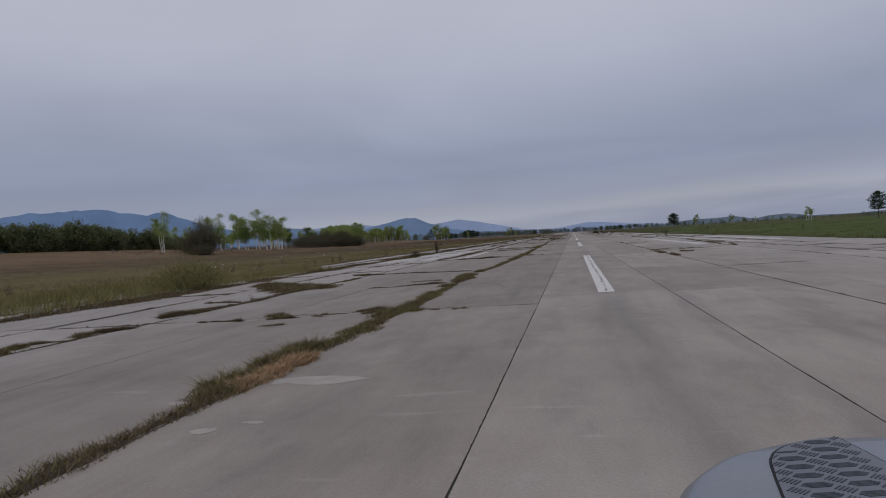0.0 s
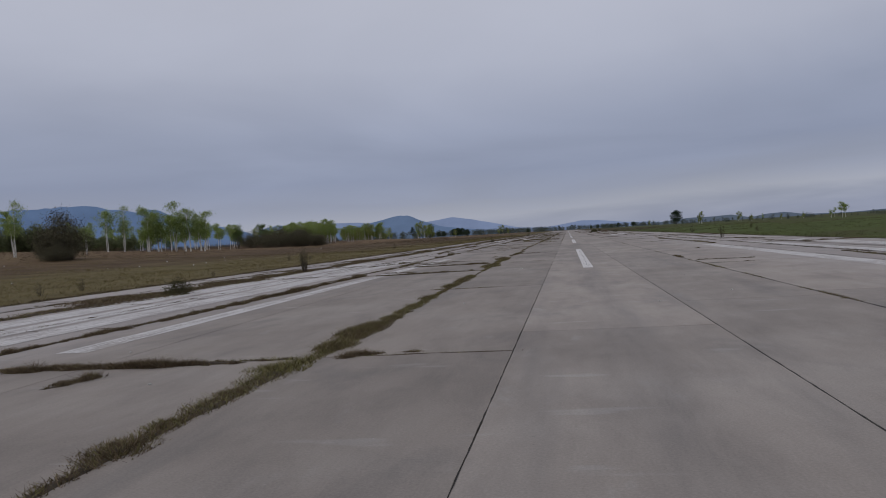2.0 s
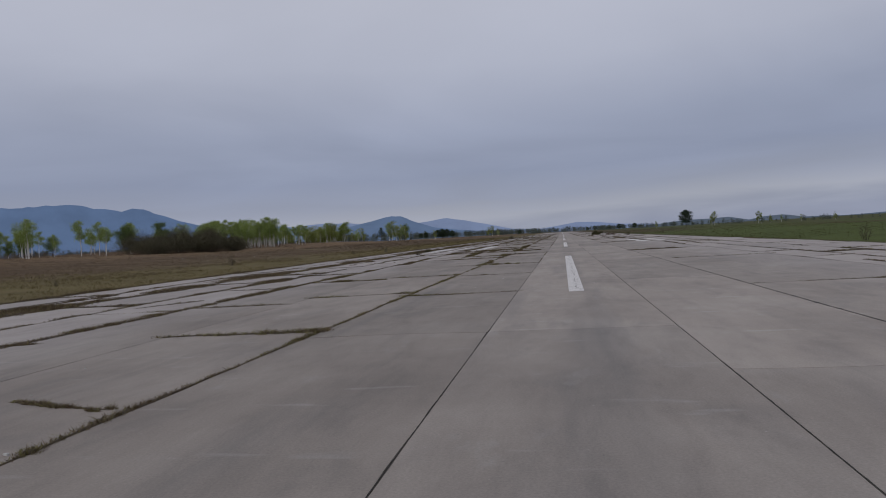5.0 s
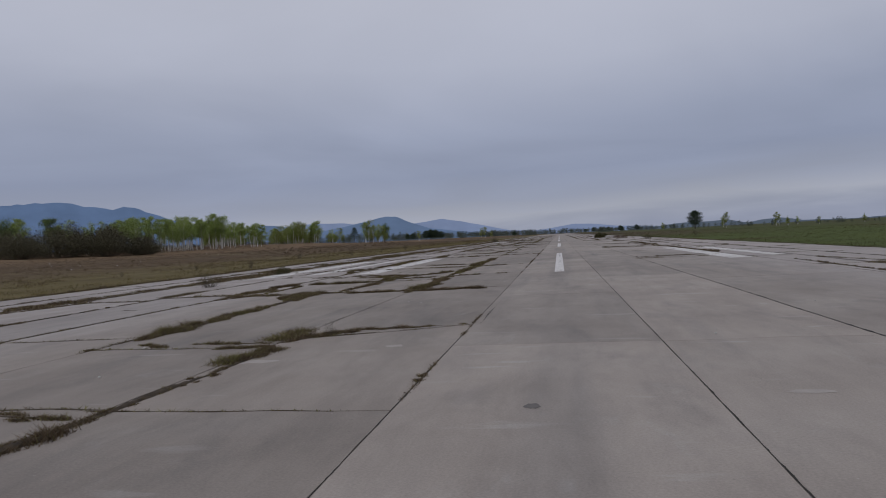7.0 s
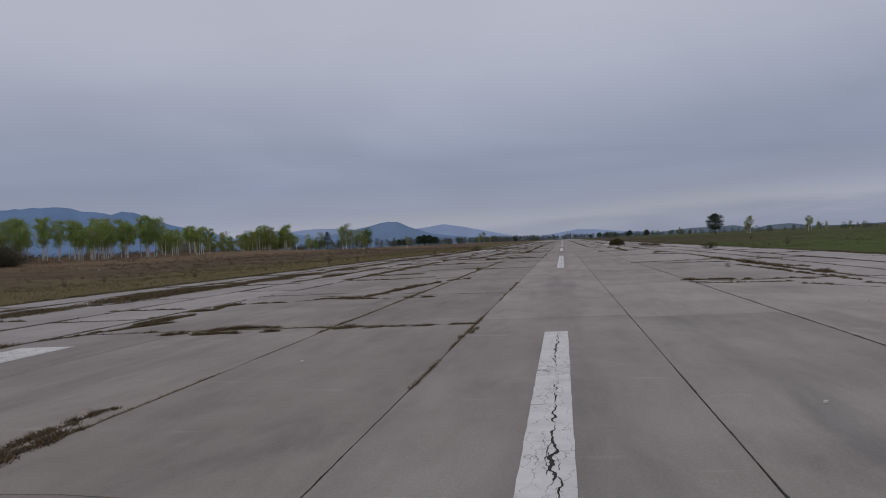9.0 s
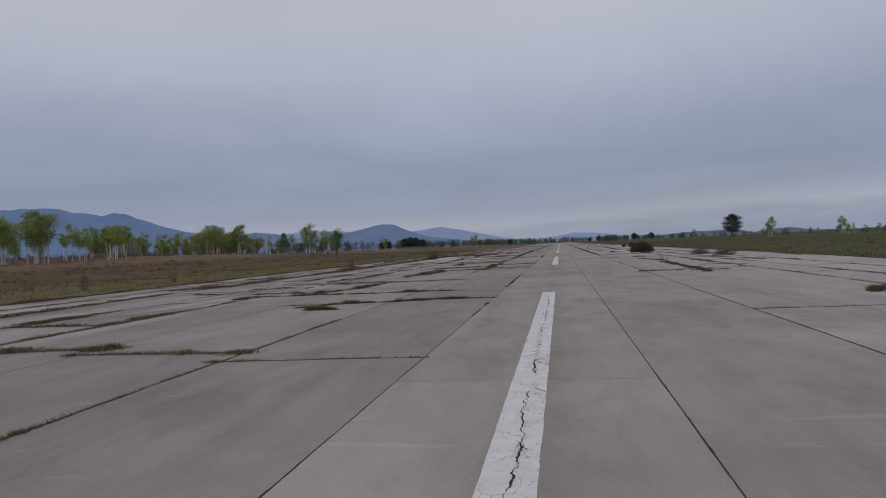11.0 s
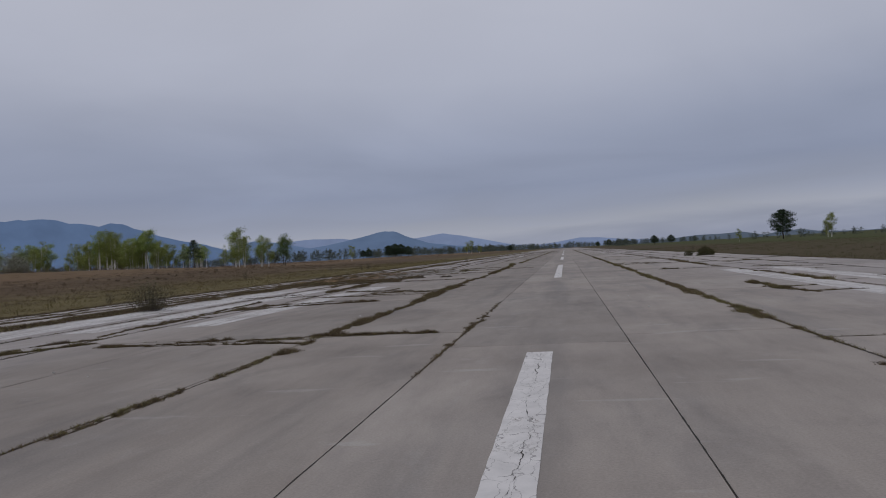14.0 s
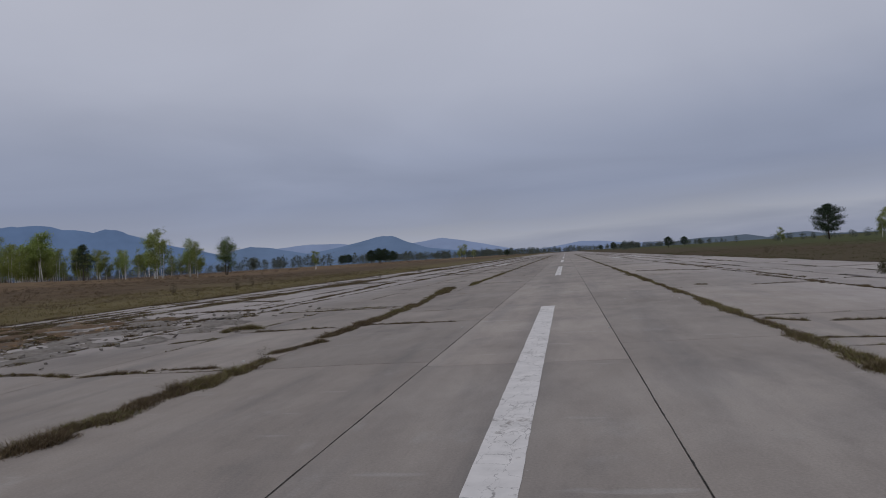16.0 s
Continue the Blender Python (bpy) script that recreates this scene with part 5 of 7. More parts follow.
def overgrow(points, across, amount, seed, far, green, taper=None, wide=1.0):
    """Soil bank and matted grass along a joint given as points every 0.3 m; green tells how much of it lives."""
    run, roots = [], []
    full = amount
    for x, y in points:
        if taper:
            amount = full * (taper[1] + (taper[2] - taper[1]) * smooth01(x, *taper[0]))
        c = clump(x + y, seed)
        g = amount * (0.12 + 1.6 * c) if amount < 0.65 else amount * (0.5 + 0.9 * c)
        if amount < 0.3 and c < 0.62 - amount:
            g = 0.0
        if g < 0.07:
            lay_mound(run)
            run = []
            continue
        g = min(g, 1.35)
        s = x + y
        wobble = 0.14 * amount * noise.noise((seed, s * 0.35, 3))
        bulge = max(0.0, amount - 0.45) * max(0.0, noise.noise((seed, s * 0.30, 11)) + 0.35 * noise.noise((seed, s * 1.3, 17)) - 0.02)
        hw = wide * (0.02 + 0.06 * g + 0.12 * g * g + 0.55 * bulge)
        wobble -= 0.4 * hw * min(1.0, amount) * across[0]
        hh = 0.003 + 0.016 * g
        run.append((x + across[0] * wobble, y + across[1] * wobble, across[0], across[1], 0.82 * hw, hh))
        roots.append((x + across[0] * wobble, y + across[1] * wobble, hw, g))
    lay_mound(run)
    if not roots:
        return
    r = np.array(roots)
    per = np.maximum(1, (r[:, 3] * ((24 if r[0, 1] < 430 else 4) if far else (210 if abs(r[0, 0]) < 7 else 80)) * (0.6 + 2.0 * r[:, 2])).astype(int))
    idx = np.repeat(np.arange(len(r)), per)
    k = len(idx)
    off = np.clip(rng.normal(0, 0.5, k), -1.05, 0.95) * r[idx, 2]
    along = rng.uniform(-0.2, 0.2, k)
    cx = r[idx, 0] + across[0] * off - across[1] * along
    cy = r[idx, 1] + across[1] * off + across[0] * along
    tall = rng.random(k) < 0.005
    h = (0.018 + 0.078 * r[idx, 3]) * rng.uniform(0.3, 1.1, k) * np.where(tall, 1.7, 1.0) * np.exp(-(off / (1.6 * r[idx, 2])) ** 2)
    w = rng.uniform(0.003, 0.0075, k) * (3.2 if far else (1.0 if abs(r[0, 0]) < 7 else 1.6))
    t = blades(cx, cy, h + 0.008, w, 0.0, 1.0)
    dense = (0.11 if r[0, 1] < 430 else 0.03) if far else (1.15 if abs(r[0, 0]) < 7 else 0.3)
    for x, y, hw, g in roots:
        if mrnd.random() < 0.36 * g - 0.04:
            size = 0.06 + hw * mrnd.uniform(0.6, 1.35)
            tussock(x - across[0] * mrnd.uniform(-0.15, 0.3) * size, y, size, (0.03 + 0.09 * g) * mrnd.uniform(0.6, 1.25), green, dense)
    patch = np.array([0.5 + 1.2 * noise.noise((a * 0.2 + seed, b * 0.2, 1.0)) for a, b in r[:, :2]])
    alive = rng.random(k) < np.clip(green * (0.35 + patch[idx]), 0, 0.95)
    grass_tris.append(t[alive])
    dead_tris.append(t[~alive])


GREEN = {6: 0.6, 9: 0.5, 5: 0.5, 10: 0.4, 4: 0.3, 7: 0.1}
for j, segs in L_SEG.items():
    for a, b, amount in segs:
        for lo in np.arange(a, b, 6.0):
            hi = min(lo + 6.0, b)
            mid = (lo + hi) / 2
            if j == 6 and any(u < mid < w for u, w in COVERED):
                continue
            share = 1.0 if j in (6, 7, 9) else (0.85 if j <= 2 else thin(mid))
            ys = np.arange(lo, hi + 0.3, 0.3)
            overgrow([(EDGES[j] + sway(j, y), y) for y in ys], (1, 0), amount * share, j * 3.7 + 1, lo >= 430 or j in (0, 1, 2, 11, 12, 13), GREEN.get(j, 0.2), None, {2: 4.0, 3: 2.8}.get(j, 1.9) if j <= 5 else (1.6 if j >= 10 else 1.1))


def thick_run(x0, y0, x1, y1, amount, k):
    """Clumps of grass and weeds with gaps between them, on a thin line of soil."""
    if abs((x0 + x1) / 2 + 5.35) < 0.5:
        x0, x1 = x0 + 0.09, x1 + 0.09
    if x0 > 4 and abs(x1 - x0) > 1 and abs(y1 - y0) < abs(x1 - x0):
        y0, y1 = y0 * 0.65 + y1 * 0.35, y0 * 0.35 + y1 * 0.65
    length = math.hypot(x1 - x0, y1 - y0)
    ux, uy = (x1 - x0) / length, (y1 - y0) / length
    far = x0 < -14 or x0 > 9.5 or y0 > 425
    lush = amount >= 0.95 or mrnd.random() < 0.25
    green = 0.5 if lush else mrnd.uniform(0.0, 0.28)
    amount = min(amount, 1.0) ** 1.2
    slim = 0.5 if abs(x0 + 1.9) < 0.4 else 1.0
    run, u = [], 0.0
    while u <= length + 0.1:
        w = 0.05 * noise.noise((k * 1.7, u * 0.9, 3))
        end = max(0.08, min(1.0, u / 0.25, (length + 0.05 - u) / 0.25))
        hw = slim * (0.022 + 0.12 * amount * clump(u, k * 2.3)) * end
        run.append((x0 + ux * u - uy * w, y0 + uy * u + ux * w, -uy, ux, hw, (0.006 + 0.045 * amount * clump(u, k * 2.3)) * end))
        u += 0.12
    lay_mound(run)
    u = mrnd.uniform(0, 0.2)
    while u < length:
        c = clump(u, k * 3.1)
        if c > 0.40 - 0.55 * amount:
            size = slim * (0.07 + 0.27 * amount * min(c, 1.0)) * mrnd.uniform(0.6, 1.3)
            high = slim * (0.04 + 0.135 * amount * min(c, 1.1)) * mrnd.uniform(0.5, 1.3)
            off = mrnd.gauss(0, 0.03 + 0.06 * amount)
            tussock(x0 + ux * u - uy * off, y0 + uy * u + ux * off, size, high, green * mrnd.uniform(0.4, 1.4), 0.28 if far else 1.0, dead_tris, (ux, uy))
        u += mrnd.uniform(0.09, 0.26) * (1.5 if far else 1.0)


for k, row in enumerate(OVERGROWN):
    thick_run(*row, k)
for x, lo, hi, amount in ((-15.1, 362, 394, .8), (-17.8, 364, 390, .9), (-21, 345, 400, .8), (-24, 340, 410, .8)):
    overgrow([(x + 0.5 * noise.noise((x, y * 0.3, 0)), y) for y in np.arange(lo, hi, 0.3)], (1, 0), amount, x * 2.3, True, 0.25)
for x, y, r, h in ((-5.4, -2.9, 0.34, 0.2), (-5.3, -2.0, 0.32, 0.2), (-5.5, -3.6, 0.34, 0.18), (-5.3, -1.2, 0.3, 0.2), (-4.9, -2.6, 0.25, 0.14), (-5.6, 5.9, 0.36, 0.16), (-5.85, 12.4, 0.34, 0.18), (-5.8, 11.0, 0.35, 0.2), (-5.5, 15.4, 0.16, 0.16), (-5.35, 82.4, 0.15, 0.14), (-5.27, 84.5, 0.18, 0.14), (-5.1, 87.0, 0.27, 0.17), (-5.2, 144.3, 0.2, 0.15), (-5.22, 147, 0.16, 0.16), (-5.3, 157.6, 0.26, 0.16), (-4.4, 141.5, 0.3, 0.14), (-3.7, 141.4, 0.25, 0.13), (-3.1, 141.3, 0.2, 0.1), (-5.2, 142.2, 0.2, 0.15), (-5.5, 2.3, 0.3, 0.17)):
    tussock(x, y, r, h, 0.75, 1.0)
for k in range(34):
    u = mrnd.random()
    tussock(-5.22 + 0.1 * u + mrnd.gauss(0, 0.07), -11.7 + 2.3 * u, mrnd.uniform(0.10, 0.19), mrnd.uniform(0.10, 0.19), 0.08, 1.2, straw_tris)
for k in range(16):
    u = mrnd.random()
    tussock(-5.62 + 0.1 * u + mrnd.gauss(0, 0.05), -11.5 + 3.4 * u, mrnd.uniform(0.14, 0.24), mrnd.uniform(0.16, 0.26), 0.85, 1.1)
for k in range(26):
    u = mrnd.random()
    tussock(-12.4 - 4.2 * u + mrnd.gauss(0, 0.45), 8.0 + 6.6 * u + mrnd.gauss(0, 0.5), mrnd.uniform(0.3, 0.75), mrnd.uniform(0.12, 0.26), 0.4, 0.5)
for x0, x1, y, amount, lane in cross_joints:
    xs = np.arange(x0 - 0.1, x1 + 0.2, 0.3)
    overgrow([(x, y + stray(y, x)) for x in xs], (0, 1), amount * thin(y) * (1.55 if lane <= 5 else 1.25), y * 0.61, lane not in (4, 5, 6, 9) or y > 430, 0.5 if lane in (5, 6) else 0.3, ((-5.0, -2.4), 1.35, 0.5) if lane == 6 else None, 1.8 if lane <= 4 or lane >= 10 else (1.5 if lane == 5 else 1.15))


# ---- meadow and field grass at the runway's sides ----
def tufts(name, label, count, xlo, xhi, ylo, yhi, power, hlo, hhi, material, per):
    u = rng.random(count) ** power
    x = xlo + (xhi - xlo) * u
    y = rng.uniform(ylo, yhi, count)
    keep = np.array([noise.noise((a * 0.07, b * 0.045, 2.0)) + 0.5 * noise.noise((a * 0.4, b * 0.3, 7)) > -0.28 for a, b in zip(x, y)])
    x, y = x[keep], y[keep]
    z = np.array([ground_z(a, b) for a, b in zip(x, y)])
    k = len(x)
    idx = np.repeat(np.arange(k), per)
    h = rng.uniform(hlo, hhi, k)[idx] * rng.uniform(0.5, 1.2, k * per)
    spread = 0.16
    t = blades(x[idx] + rng.normal(0, spread, k * per), y[idx] + rng.normal(0, spread, k * per), h, rng.uniform(0.010, 0.022, k * per), 0.0, 0.5)
    t[:, :, 2] += z[idx][:, None] - 0.02
    ob = new(name, soup(name, t, material))
    tagged(ob, label, "grass", kind="stuff")


tufts("meadow_grass", "dry reddish-brown meadow grass", 19000, -36, -100, 150, 540, 1.3, 0.08, 0.28, M_MEADOW, 6)
tufts("pasture_grass", "olive and straw-coloured meadow grass", 9000, -36, -92, -10, 170, 1.2, 0.08, 0.26, M_VERGE, 6)
tufts("verge_grass", "olive and dry grass along the runway edge", 24000, -25.2, -46, -10, 520, 1.4, 0.06, 0.24, M_VERGE, 6)
tufts("tall_grass", "tall lush olive grass beside the runway", 2600, -20.6, -32, 2, 36, 1.0, 0.25, 0.7, M_TALL, 9)
tufts("field_grass", "short green field grass beside the runway", 16000, 18.6, 70, 0, 520, 1.7, 0.06, 0.22, M_FIELD, 5)


# ---- trees and bushes ----
def tube(path, radii, sides=6):
    verts, faces = [], []
    for i, (p, r) in enumerate(zip(path, radii)):
        q = path[min(i + 1, len(path) - 1)] - path[max(i - 1, 0)]
        side = q.cross(Vector((0.3, 1, 0.1))).normalized()
        up = q.cross(side).normalized()
        for k in range(sides):
            a = 2 * math.pi * k / sides
            verts.append(tuple(p + side * (r * math.cos(a)) + up * (r * math.sin(a))))
    for i in range(len(path) - 1):
        for k in range(sides):
            a, b = i * sides + k, i * sides + (k + 1) % sides
            faces.append((a, b, b + sides, a + sides))
    return verts, faces


def join(pieces):
    verts, faces = [], []
    for v, f in pieces:
        o = len(verts)
        verts += v
        faces += [tuple(i + o for i in q) for q in f]
    return verts, faces


def leaf_cloud(gen, centres, spread, counts, size):
    """Loose leaf triangles scattered round the given twig ends."""
    out = []
    for (cx, cy, cz), s, k in zip(centres, spread, counts):
        c = np.array([cx, cy, cz]) + gen.normal(0, 1, (k, 3)) * np.array([s, s, s * 0.72])
        d1 = gen.normal(0, 1, (k, 3))
        d2 = gen.normal(0, 1, (k, 3))
        z = gen.uniform(size * 0.6, size * 1.3, (k, 1))
        d1 *= z / np.linalg.norm(d1, axis=1, keepdims=True)
        d2 *= z / np.linalg.norm(d2, axis=1, keepdims=True)
        out.append(np.stack([c - d1 * 0.5, c + d1 * 0.5, c + d2 * 0.8], 1))
    return np.concatenate(out)


def bent_path(gen, base, top, n, wobble):
    pts = []
    for i in range(n + 1):
        u = i / n
        p = Vector(base).lerp(Vector(top), u)
        p += Vector((gen.normal(0, wobble), gen.normal(0, wobble), 0)) * math.sin(u * math.pi)
        pts.append(p)
    return pts


def deciduous(name, label, category, seed, height, stems, bare, radius, leaf_mat, bark_mat, leaves=1300, size=0.30, trunk_r=0.15, group="", lean=0.05, parent_at=None):
    """A tree with one or several slim stems, limbs and a ragged crown of small leaves."""
    gen = np.random.default_rng(seed)
    ob = tagged(new(name), label, category, group)
    wood, centres, spreads = [], [], []
    for s in range(stems):
        hgt = height * (1.0 if s == 0 else gen.uniform(0.62, 0.95))
        bx, by = (gen.normal(0, 0.35 * (stems - 1) ** 0.5, 2) if stems > 1 else (0.0, 0.0))
        tx, ty = bx + gen.normal(0, lean * hgt), by + gen.normal(0, lean * hgt)
        path = bent_path(gen, (bx, by, -0.1), (tx, ty, hgt * 0.96), 7, 0.12)
        r0 = trunk_r * hgt / height
        wood.append(tube(path, [r0 * (1.15 if i == 0 else 1) * (1 - 0.86 * i / 7) for i in range(8)]))
        limbs = int(9 + 5 * gen.random())
        for k in range(limbs):
            u = bare + (0.97 - bare) * (k + gen.random()) / limbs
            i = min(int(u * 7), 6)
            root = path[i].lerp(path[i + 1], u * 7 - i)
            ang = gen.uniform(0, 2 * math.pi)
            shape = math.sin(math.pi * min(1.0, 0.16 + 0.84 * (u - bare) / (1 - bare))) ** 0.7
            reach = radius * (0.35 + 0.75 * shape) * gen.uniform(0.55, 1.15) / (1 + 0.25 * (stems - 1))
            tip = root + Vector((math.cos(ang) * reach, math.sin(ang) * reach, reach * gen.uniform(0.25, 0.9)))
            mid = root.lerp(tip, 0.5) + Vector((0, 0, 0.08 * reach))
            wood.append(tube([root, mid, tip], [r0 * 0.28, r0 * 0.17, 0.008], 4))
            for w in (0.45, 0.75, 1.0):
                c = root.lerp(tip, w)
                if gen.random() < 0.88:
                    centres.append(tuple(c))
                    spreads.append(0.15 * radius + 0.09 * reach)
        centres.append(tuple(path[-1]))
        spreads.append(0.12 * radius)
    v, f = join(wood)
    part("trunk", mesh_from("trunk", v, f, bark_mat, True), bark_mat, ob)
    weights = gen.uniform(0.4, 1.6, len(centres))
    counts = np.maximum(3, (weights / weights.sum() * leaves).astype(int))
    part("crown", soup("crown", leaf_cloud(gen, centres, spreads, counts, size), leaf_mat), leaf_mat, ob)
    return ob


def pine(name, label, seed, height, radius, bare, conical, leaves=2200, size=0.30, trunk_r=0.2, group=""):
    """A dark pine: straight stem, whorls of limbs, clumped needles."""
    gen = np.random.default_rng(seed)
    ob = tagged(new(name), label, "pine tree", group)
    path = bent_path(gen, (0, 0, -0.1), (gen.normal(0, 0.02 * height), 0, height * 0.97), 7, 0.1)
    wood = [tube(path, [trunk_r * (1 - 0.88 * i / 7) for i in range(8)], 7)]
    centres, spreads = [], []
    whorls = 9
    for k in range(whorls):
        u = bare + (0.99 - bare) * k / (whorls - 1)
        i = min(int(u * 7), 6)
        root = path[i].lerp(path[i + 1], u * 7 - i)
        t = (u - bare) / (1 - bare)
        prof = (1 - 0.86 * t) if conical else max(0.18, math.sin(math.pi * (0.22 + 0.78 * t)) ** 0.6)
        for q in range(7):
            ang = (q + 0.5 * k + gen.uniform(-0.3, 0.3)) * 2 * math.pi / 7
            reach = radius * prof * gen.uniform(0.72, 1.08)
            rise = (-0.05 if conical else 0.22) + gen.normal(0, 0.1)
            tip = root + Vector((math.cos(ang) * reach, math.sin(ang) * reach, reach * rise))
            wood.append(tube([root, root.lerp(tip, 0.55) - Vector((0, 0, 0.04 * reach)), tip], [trunk_r * 0.26, trunk_r * 0.16, 0.01], 4))
            for w in (0.5, 0.8, 1.0):
                centres.append(tuple(root.lerp(tip, w)))
                spreads.append(0.075 * radius + 0.045 * reach)
    v, f = join(wood)
    part("trunk", mesh_from("trunk", v, f, M_BARK_D, True), M_BARK_D, ob)
    k = np.full(len(centres), max(4, leaves // len(centres)))
    part("crown", soup("crown", leaf_cloud(gen, centres, spreads, k, size), M_NEEDLE), M_NEEDLE, ob)
    return ob


def bush(name, label, seed, height, width, leaf_mat, leaves, size, twigs=40, fill=0.75, category="bush", group="", dome=0):
    """Many thin shoots from one root with leaf or twig litter on them; fill tells how solid it is."""
    gen = np.random.default_rng(seed)
    ob = tagged(new(name), label, category, group)
    wood, centres, spreads = [], [], []
    for k in range(twigs):
        ang = gen.uniform(0, 2 * math.pi)
        out = width * 0.5 * gen.random() ** 0.6
        up = height * (1.0 - 0.55 * (out / (width * 0.5)) ** 2) * gen.uniform(0.65, 1.0)
        root = Vector((math.cos(ang) * out * 0.35, math.sin(ang) * out * 0.35, -0.05))
        tip = Vector((math.cos(ang) * out, math.sin(ang) * out, up))
        mid = root.lerp(tip, 0.5) + Vector((gen.normal(0, 0.05 * width), gen.normal(0, 0.05 * width), 0.06 * height))
        r = 0.004 + 0.0035 * height
        wood.append(tube([root, mid, tip], [r, r * 0.7, r * 0.25], 4))
        for w in (0.35, 0.6, 0.85, 1.0):
            c = root.lerp(mid, w * 2) if w < 0.5 else mid.lerp(tip, w * 2 - 1)
            centres.append(tuple(c))
            spreads.append(0.09 * width * fill + 0.02)
    for k in range(dome):
        a, q = gen.uniform(0, 2 * math.pi), gen.random() ** 0.5
        lump = 1 + 0.22 * noise.noise((math.cos(a) * 1.4, math.sin(a) * 1.4, seed))
        top = height * 0.93 * math.sqrt(max(0.0, 1 - q * q)) * lump
        centres.append((math.cos(a) * q * width * 0.48 * lump, math.sin(a) * q * width * 0.48 * lump, top * gen.random() ** 0.6))
        spreads.append(0.045 * width)
    v, f = join(wood)
    part("branchwork", mesh_from("branchwork", v, f, M_BARK_D), M_BARK_D, ob)
    k = np.maximum(1, (gen.uniform(0.4, 1.6, len(centres)) * leaves / len(centres)).astype(int))
    pts = leaf_cloud(gen, centres, spreads, k, size)
    low = pts[:, :, 2].min(axis=1)
    pts = pts[low > -0.05]
    part("foliage", soup("foliage", pts, leaf_mat), leaf_mat, ob)
    return ob


def place(ob, x, y, turn=0.0, size=1.0, sink=0.0):
    ob.matrix_basis = pose(x, y, ground_z(x, y) - sink, 0, 0, turn) @ Matrix.Scale(size, 4)
    return ob


def place_copy(ob, x, y, turn=0.0, size=1.0):
    return copy_thing(ob, pose(x, y, ground_z(x, y), 0, 0, turn) @ Matrix.Scale(size / ob.scale[0], 4))


BIRCH_LABEL = "slender birch with white trunk and pale spring leaves"
GROVE = "birches beyond the meadow"
birches = []
for i, (hgt, stems, bare, rad) in enumerate([(14, 1, .50, 2.5), (13, 2, .48, 2.9), (15, 1, .56, 2.3), (12, 3, .46, 3.1), (14, 2, .52, 2.8), (11, 1, .42, 2.5), (15, 3, .52, 3.2)]):
    birches.append(deciduous("birch_tree", BIRCH_LABEL, "birch tree", 100 + i, hgt, stems, bare, rad, M_LEAF, M_BARK_W, 2500, 0.33, 0.16, GROVE))
for i, (hgt, stems, bare, rad) in enumerate([(13, 2, .24, 3.3), (12, 3, .2, 3.5), (14, 2, .28, 3.2)]):
    birches.append(deciduous("birch_tree", "leafy birch with pale green crown almost to the ground", "birch tree", 120 + i, hgt, stems, bare, rad, M_LEAF_M, M_BARK_W, 3000, 0.36, 0.13, GROVE))
HEIGHTS = [14, 13, 15, 12, 14, 11, 15, 13, 12, 14]

# single birches and small groups: place, wished height
SINGLE = [(-113.6, 189.5, 12.0), (-116, 186, 10.5), (-105, 143.6, 10.8), (-107, 146, 9.0), (-111.5, 228.6, 8.5), (-114, 232, 8.0), (-130, 269.5, 9.6),
          (-127, 273, 9.2), (-141, 325, 8.8), (-139, 334, 9.5), (-120.6, 302.6, 9.4), (-136.5, 390, 10.5), (-133, 433.7, 9.6), (-143.3, 575, 10.0), (-109, 540, 13.6), (-112, 543, 12.4), (-106, 537, 10.4),
          (-106.5, 552, 11.4), (-103.5, 550, 10.4), (-108.5, 555, 10.4), (-98, 632, 7.5), (-88, 983, 13), (-93, 990, 12), (-82, 996, 9), (-110, 165, 7.0), (-103, 161, 6.0), (-122, 240, 8.0), (-145, 350, 10.5), (-140, 358, 10)]
trnd = random.Random(77)
used = set()


def plant(x, y, hgt):
    k = trnd.randrange(7) if y < 470 or trnd.random() < 0.25 else 7 + trnd.randrange(3)
    if k not in used:
        used.add(k)
        place(birches[k], x, y, trnd.uniform(0, 360), hgt / HEIGHTS[k])
        return
    place_copy(birches[k], x, y, trnd.uniform(0, 360), hgt / HEIGHTS[k])


for x, y, hgt in SINGLE:
    plant(x, y, hgt)
# the grove stands in clumps: middle, how many trees, how wide, height
CLUMPS = [(-130, 334, 5, 3.5, 8.5), (-131, 346, 7, 3.5, 9.0), (-133, 359, 8, 3.5, 9.5), (-134, 372, 7, 3.5, 9.5), (-137, 384, 8, 3.0, 10.0), (-138, 397, 8, 3.2, 10.5), (-137, 410, 8, 3.0, 11.0), (-146, 432, 4, 3.0, 9.5), (-151, 457, 4, 3.0, 9.5),
          (-131, 434, 4, 2.6, 9.0), (-148, 519, 7, 3.4, 10.5), (-142, 535, 6, 3.2, 11.0), (-156, 548, 8, 4.0, 10.5), (-171, 560, 9, 5.0, 11.0), (-178, 576, 7, 5.0, 11.5),
          (-174, 596, 6, 4.0, 11.0), (-178, 619, 6, 4.0, 11.5), (-179, 640, 5, 3.5, 11.0), (-165, 650, 4, 3.0, 10.5), (-190, 512, 6, 5.0, 11.0), (-214, 570, 8, 6.0, 12.0), (-219, 607, 7, 6.0, 12.0)]
for x, y, count, wide, tall in CLUMPS:
    for k in range(count):
        plant(x + trnd.gauss(0, wide * 0.8), y + trnd.gauss(0, wide), 1.12 * tall * trnd.uniform(0.78, 1.12))
for k in range(20):
    plant(-196 - abs(trnd.gauss(0, 28)), trnd.uniform(350, 640), trnd.uniform(9, 12))
for k in range(22):
    y = trnd.uniform(230, 335)
    plant(-146 - abs(trnd.gauss(0, 22)), y, trnd.uniform(8, 11))

